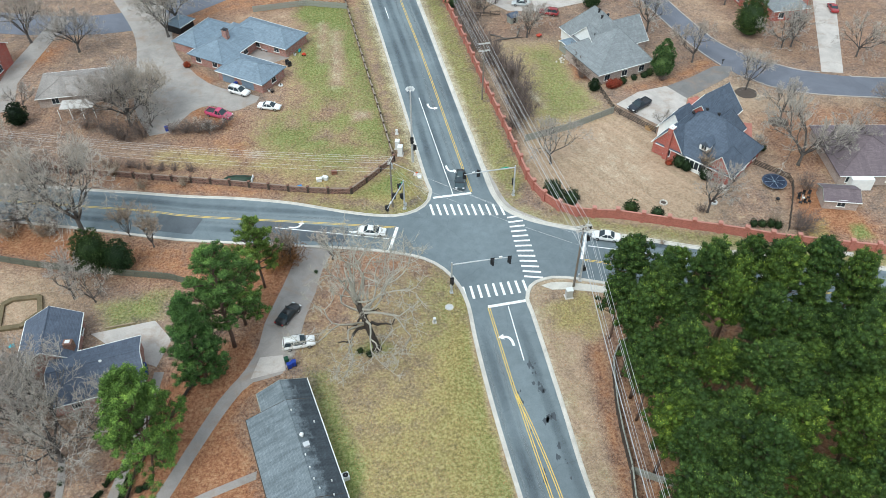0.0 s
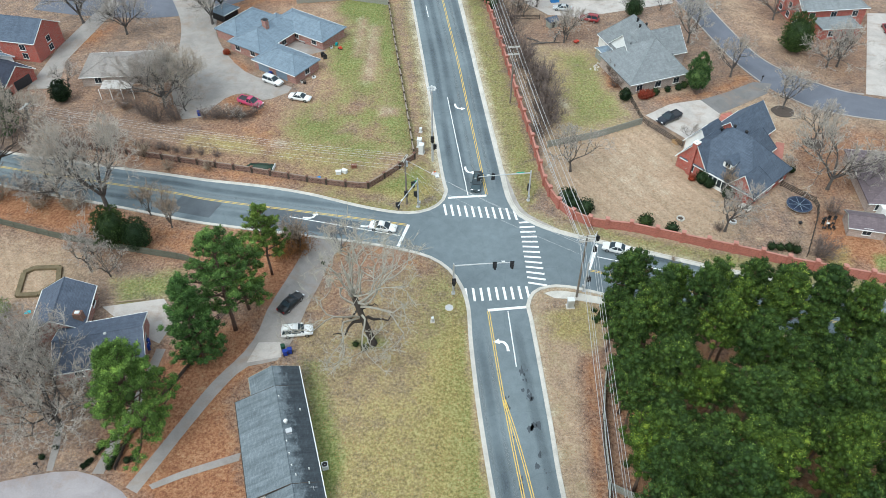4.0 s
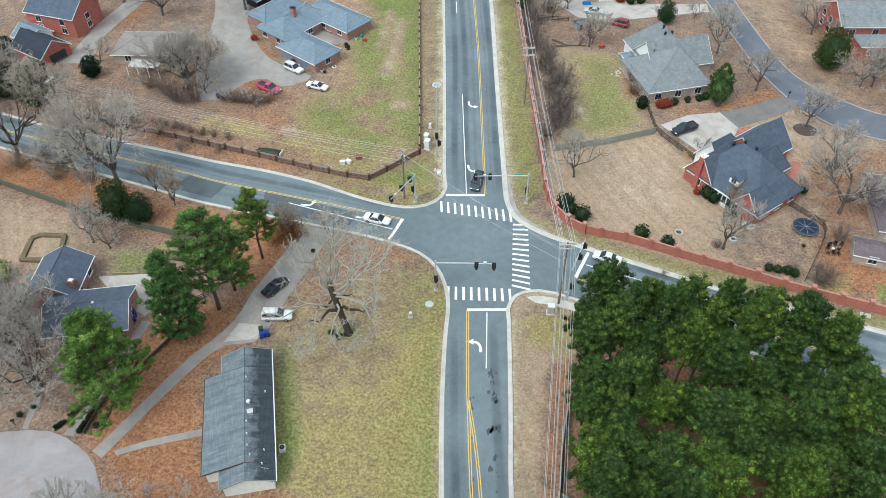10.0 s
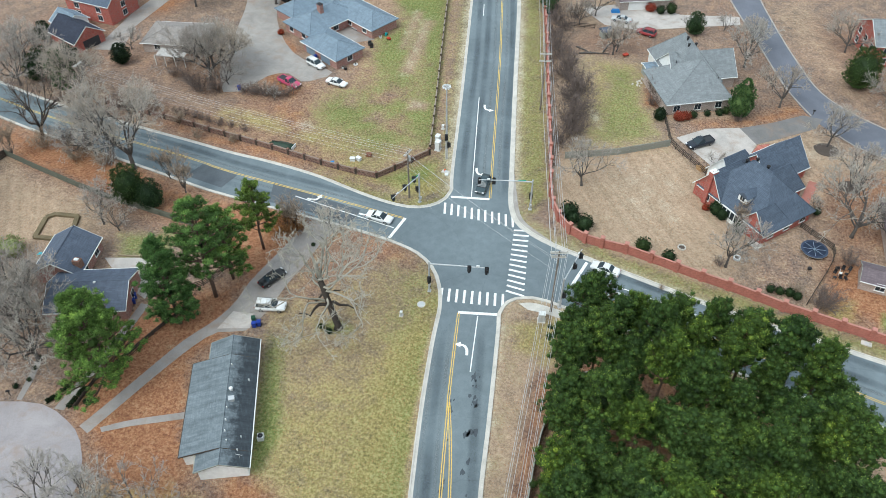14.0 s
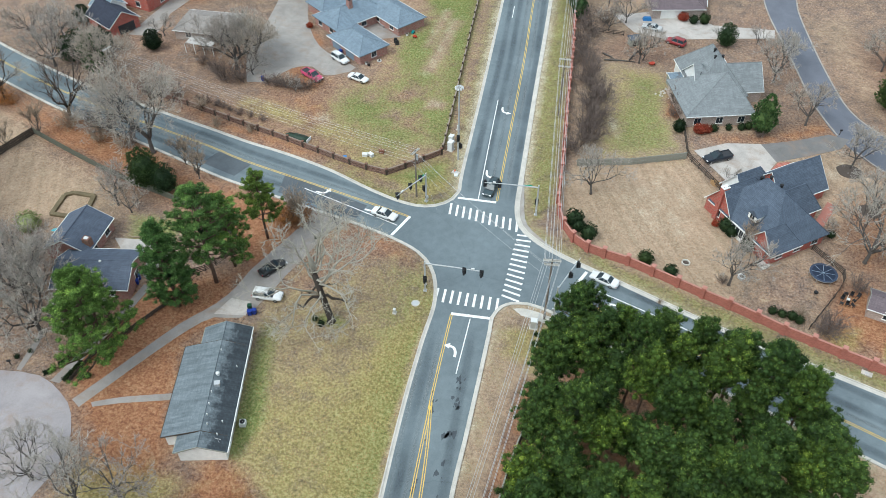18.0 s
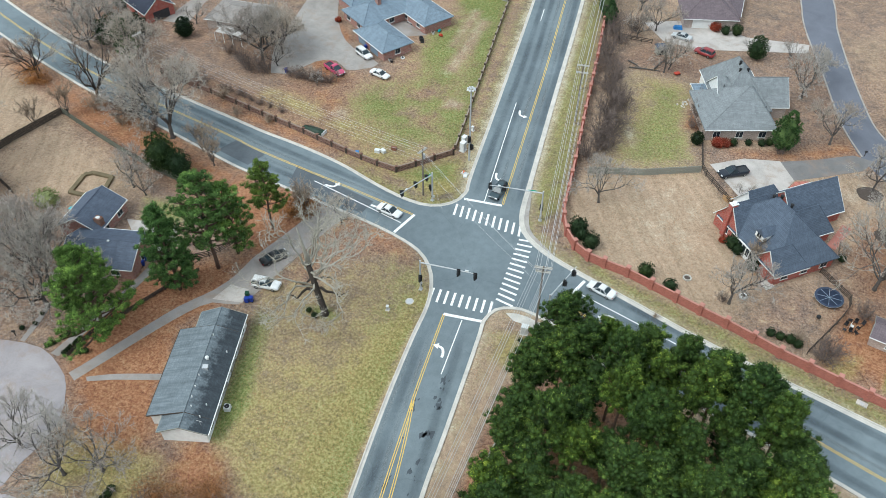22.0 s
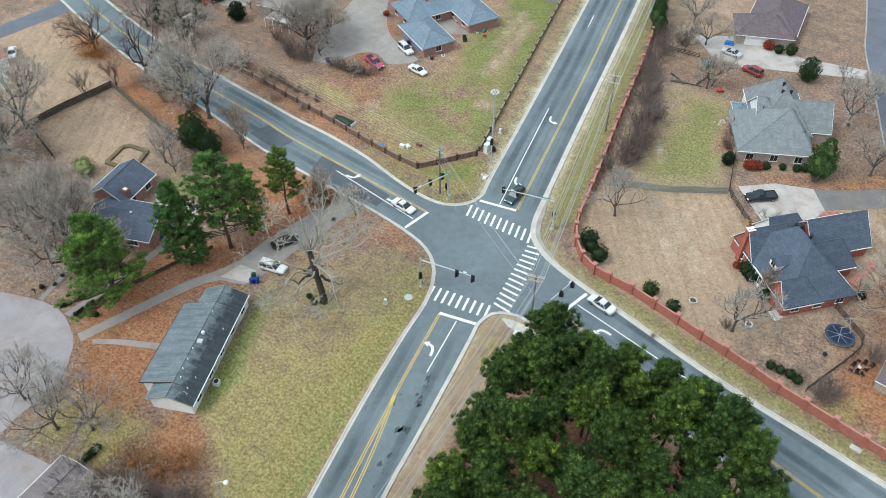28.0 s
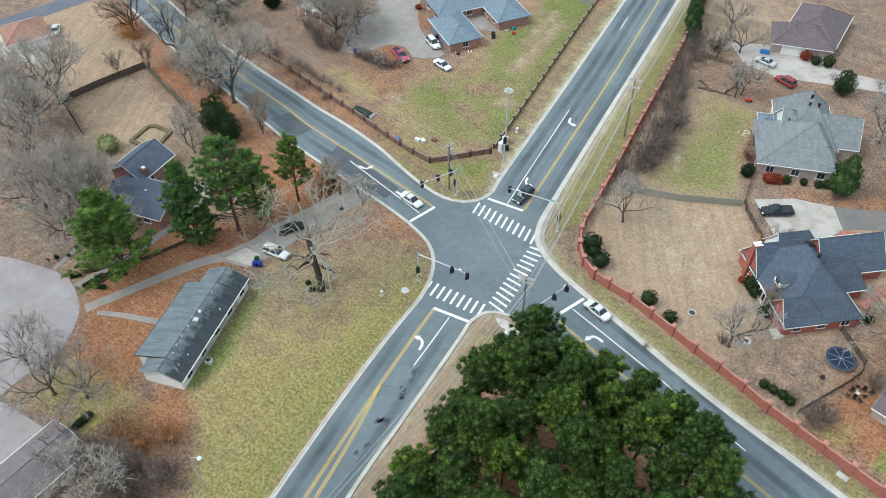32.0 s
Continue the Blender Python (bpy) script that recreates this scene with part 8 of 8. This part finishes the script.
for x, y in ((61.4, 7.2), (-9.4, 33.6)):
    inlet = thing("drain_inlet", "pale concrete drain inlet at the kerb", "drain", x, y, 0, -0.25)
    part("slab", Shape().box((0, 0, 0.1), (1.5, 0.8, 0.2)), KERB, inlet)
    part("grate", Shape().box((0, 0, 0.205), (0.6, 0.4, 0.02)), STEEL, inlet)
slp = thing("street_lamp", "slim grey street lamp with a white lamp head", "street lamp", -6.6, -42.4)
part("pole", Shape().tube([(0, 0, 0), (0, 0, 4.5), (-0.1, 0, 8.6)], [0.12, 0.1, 0.07], 8), STEEL, slp)
part("arm", Shape().tube([(-0.1, 0, 8.5), (0.5, 0.3, 8.9), (1.0, 0.5, 8.9)], 0.05, 6), STEEL, slp)
part("lamp_head", Shape().ball((1.1, 0.55, 8.85), 0.34, 10, 6, 0.6), UTILWHITE, slp)


# yard clutter
TERRA = plain("red_plastic_toy", (0.5, 0.06, 0.03), 0.5, 0, 0.1)
TEAL = plain("teal_plastic_toy", (0.02, 0.3, 0.3), 0.5, 0, 0.1)
for x, y, m, label in ((-33.1, 79.0, TERRA, "red plastic toy car lying on the grass"), (-34.2, 80.8, TEAL, "teal plastic toy car lying on the grass")):
    toy = thing("toy_car", label, "toy", x, y, 0, random.uniform(0, 3))
    part("shell", Shape().box((0, 0, 0.35), (1.0, 0.5, 0.35), 0, 0.85).box((-0.1, 0, 0.62), (0.45, 0.42, 0.2), 0, 0.7), m, toy)
    for wx in (-0.32, 0.32):
        for wy in (-0.25, 0.25):
            part("wheel", Shape().tube([(wx, wy - 0.04, 0.16), (wx, wy + 0.04, 0.16)], 0.16, 10), TYRE, toy)
for x, y in ((-36.6, 75.4), (-36.0, 74.6)):
    gg = thing("grill", "black barbecue grill beside the brick house", "grill", x, y, 0, 0.4)
    part("firebox", Shape().box((0, 0, 0.85), (0.9, 0.5, 0.3), 0, 0.9), BLACK, gg)
    part("hood", Shape().box((0, 0, 1.1), (0.86, 0.46, 0.24), 0, 0.7), BLACK, gg)
    part("cart", Shape().box((0, 0, 0.35), (0.8, 0.42, 0.7)), DARKMETAL, gg)
for x, y, m in ((-39.6, 64.5, UTILWHITE), (-39.0, 64.2, BLACK), (-35.2, 79.3, UTILWHITE)):
    pot = thing("planter", "round planter standing by the brick house", "planter", x, y)
    part("tub", Shape().tube([(0, 0, 0), (0, 0, 0.55)], [0.28, 0.38], 12), m, pot)
    part("soil", Shape().tube([(0, 0, 0.5), (0, 0, 0.57)], 0.32, 12), MULCH, pot)
hose = thing("hose_reel", "pale hose reel beside the brick wall", "hose reel", -37.4, 66.7)
part("coil", Shape().disc_ring((0, 0, 0), 0.3, 0.5, 0.02, 0.2, 16), UTILWHITE, hose)
part("stand", Shape().box((0, 0, 0.25), (0.2, 0.2, 0.5)), DARKMETAL, hose)
bench = thing("garden_bench", "pale bench in the house's small court", "bench", -42.3, 81.6, 0, -0.55)
part("seat", Shape().box((0, 0, 0.44), (1.7, 0.45, 0.07)), STEEL, bench)
part("backrest", Shape().box((0, 0.22, 0.72), (1.7, 0.06, 0.45)), STEEL, bench)
for wx in (-0.75, 0.75):
    part("leg", Shape().box((wx, 0, 0.2), (0.08, 0.42, 0.42)), DARKMETAL, bench)
tarp = thing("tarp", "small crumpled cyan tarp lying in the yard", "tarp", -71.8, -2.5)
part("sheet", Shape().face_set([(-0.5, -0.3, 0.02), (0.1, -0.45, 0.16), (0.55, -0.1, 0.03), (0.3, 0.4, 0.14), (-0.35, 0.35, 0.02), (0, 0, 0.22)], [(0, 1, 5), (1, 2, 5), (2, 3, 5), (3, 4, 5), (4, 0, 5)]), plain("cyan_tarp", (0.05, 0.42, 0.5), 0.5, 0, 0.1), tarp)
boat = thing("rowing_boat", "upturned dark green boat with a pale stern lying behind the wall", "boat", -42.4, 34.6, 0, -0.1)
hull = [[(x, w * math.cos(a), 0.05 + h * math.sin(a)) for a in [math.pi * k / 6 for k in range(7)]] for x, w, h in ((-2.9, 0.25, 0.35), (-2.2, 0.75, 0.7), (-0.8, 1.0, 0.9), (0.9, 1.0, 0.92), (2.3, 0.85, 0.8))]
part("hull", loft_open(Shape(), hull), plain("dark_green_hull", (0.025, 0.05, 0.032), 0.5, 0, 0.3), boat, smooth=True)
part("stern", Shape().prism([(2.3, -0.85), (2.42, -0.85), (2.42, 0.85), (2.3, 0.85)], 0.05, 0.75), UTILWHITE, boat)
part("keel", Shape().box((-0.2, 0, 0.96), (4.2, 0.08, 0.1)), DARKWOOD, boat)
hut = thing("playhouse", "small weathered grey playhouse in the back yard", "playhouse", 16.4, 91.2, 0, 0.5)
part("wall", Shape().box((0, 0, 0.9), (2.0, 1.8, 1.8)), GREYWOOD, hut)
part("roof", Shape().face_set([(-1.3, -1.2, 1.75), (1.3, -1.2, 1.75), (1.3, 1.2, 1.75), (-1.3, 1.2, 1.75), (-1.3, 0, 2.6), (1.3, 0, 2.6)], [(0, 1, 5, 4), (2, 3, 4, 5), (0, 4, 3), (1, 2, 5), (3, 2, 1, 0)]), ROOF_DUSK, hut)
part("doorway", Shape().box((0, -0.92, 0.75), (0.7, 0.06, 1.4)), BLACK, hut)
for k, (x, y, r, L) in enumerate(((14.6, 82.8, 8, 7.0), (12.2, 83.8, -35, 4.5), (17.4, 86.4, 72, 5.5))):
    trunk = thing("fallen_trunk", "grey fallen tree trunk lying in dry grass", "log", x, y, 0.16, radians(r))
    part("bole", Shape().tube([(-L / 2, 0, 0), (0, 0.15, 0.08), (L / 2, -0.1, 0.12)], [0.2, 0.16, 0.07], 7), BARK, trunk, smooth=True)
    for j in range(5):
        part("stub", Shape().tube([(-L / 2 + L * (j + 1) / 6, 0.05, 0.06), (-L / 2 + L * (j + 1.5) / 6, (-1) ** j * 1.1, 0.5)], [0.06, 0.025], 5), BARK, trunk)
cart = thing("wheelbarrow", "red wheelbarrow standing on bare ground", "wheelbarrow", 21.6, 83.2, 0, 0.7)
part("tray", Shape().box((0, 0, 0.55), (1.0, 0.7, 0.35), 0, 1.25), TERRA, cart)
part("wheel", Shape().tube([(0.75, -0.06, 0.2), (0.75, 0.06, 0.2)], 0.2, 12), TYRE, cart)
for sy in (-0.25, 0.25):
    part("handle", Shape().tube([(0.7, 0, 0.2), (-0.2, sy, 0.4), (-1.0, sy * 1.3, 0.6)], 0.03, 5), DARKMETAL, cart)
    part("leg", Shape().tube([(-0.3, sy, 0.45), (-0.35, sy, 0.0)], 0.03, 5), DARKMETAL, cart)
rubble_rng = random.Random(41)
for k in range(16):
    q = rubble_rng.uniform(0.2, 0.5)
    stone = part("rubble_stone", Shape().box((0, 0, q * 0.3), (q, q * 0.8, q * 0.6), 0, 0.7), KERB)
    stone.matrix_basis = pose(25.3 + rubble_rng.gauss(0, 1.0), 72.8 + rubble_rng.gauss(0, 1.1), 0, 0, 0, rubble_rng.uniform(0, 90))
    tagged(stone, "pale broken stone lying in a heap", "stone", "rubble heap")
cover_sheet = thing("tarp", "bright blue tarp folded beside the silver car", "tarp", 18.2, 104.0, 0, 0.2)
part("sheet", Shape().box((0, 0, 0.35), (2.2, 1.3, 0.7), 0, 0.75), plain("bright_blue_tarp", (0.04, 0.2, 0.5), 0.6), cover_sheet)
# edging and low clipped hedges along the walk
for a, b in (((-53.4, -29.0), (-52.4, -27.6)), ((-52.3, -27.0), (-51.6, -25.2)), ((-49.9, -29.2), (-49.7, -27.4)), ((-49.6, -27.2), (-49.4, -25.4))):
    hd = thing("low_hedge", "low clipped dark hedge along the concrete walk", "hedge", *a)
    L, r = math.hypot(b[0] - a[0], b[1] - a[1]), math.atan2(b[1] - a[1], b[0] - a[0])
    rg = np.random.default_rng(int(abs(a[0] * 10)))
    P = np.stack([rg.uniform(0, L, 260), rg.uniform(-0.3, 0.3, 260), rg.uniform(0.1, 0.6, 260)], 1)
    P = np.stack([P[:, 0] * math.cos(r) - P[:, 1] * math.sin(r), P[:, 0] * math.sin(r) + P[:, 1] * math.cos(r), P[:, 2]], 1)
    V, F = blades(rg, P, np.tile([[0, 0, 1.0]], (260, 1)), 4, 0.2, 0.14, 0.8)
    part("foliage", raw_mesh("foliage", V, F, HOLLY), HOLLY, hd)["kind"] = "stuff"
tagged(part("edging_board", Shape().box((0, 0, 0.15), (4.4, 0.18, 0.3)), TANWOOD), "weathered timber edging beside the patio", "edging").matrix_basis = pose(-56.4, 0.25, 0, 0, 0, 10)
mp = thing("mailbox", "dark mailbox on a post beside the turning court", "mailbox", -59.2, -29.0)
part("post", Shape().box((0, 0, 0.5), (0.1, 0.1, 1.0)), DARKWOOD, mp)
part("box", Shape().box((0, 0, 1.12), (0.5, 0.22, 0.26), 0.4), BLACK, mp)
vault = thing("vault_cover", "round concrete vault cover set in the lawn", "manhole cover", -6.1, 0.4)
part("rim", Shape().disc_ring((0, 0, 0), 0.5, 0.68, 0.0, 0.06, 20), KERB, vault)
part("cover", Shape().tube([(0, 0, 0), (0, 0, 0.04)], 0.5, 20), STEEL, vault)
for x, y, z in ((-55.7, -9.9, 4.25), (-65.1, -7.2, 3.6)):
    part("roof_vent", Shape().tube([(x, y, z - 0.6), (x, y, z + 0.2)], 0.16, 10).ball((x, y, z + 0.25), 0.24, 10, 5, 0.6), UTILWHITE, h5)
# orange survey marker and a small white lid box at the corner
mk = thing("marker_post", "short orange marker post in the grass at the corner", "marker post", -9.7, 33.6)
part("post", Shape().tube([(0, 0, 0), (0, 0, 0.75)], 0.07, 8), plain("orange_marker_plastic", (0.75, 0.16, 0.05), 0.5, 0, 0.15), mk)
part("flag", Shape().box((0.16, 0, 0.66), (0.34, 0.03, 0.24)), plain("orange_marker_plastic", (0.75, 0.16, 0.05)), mk)
lid = thing("valve_box", "low white utility box in the grass at the corner", "utility box", -9.1, 32.8, 0, 0.3)
part("casing", Shape().box((0, 0, 0.13), (0.62, 0.62, 0.26)), UTILWHITE, lid)
part("lid", Shape().box((0, 0, 0.29), (0.68, 0.68, 0.06)), UTILWHITE, lid)
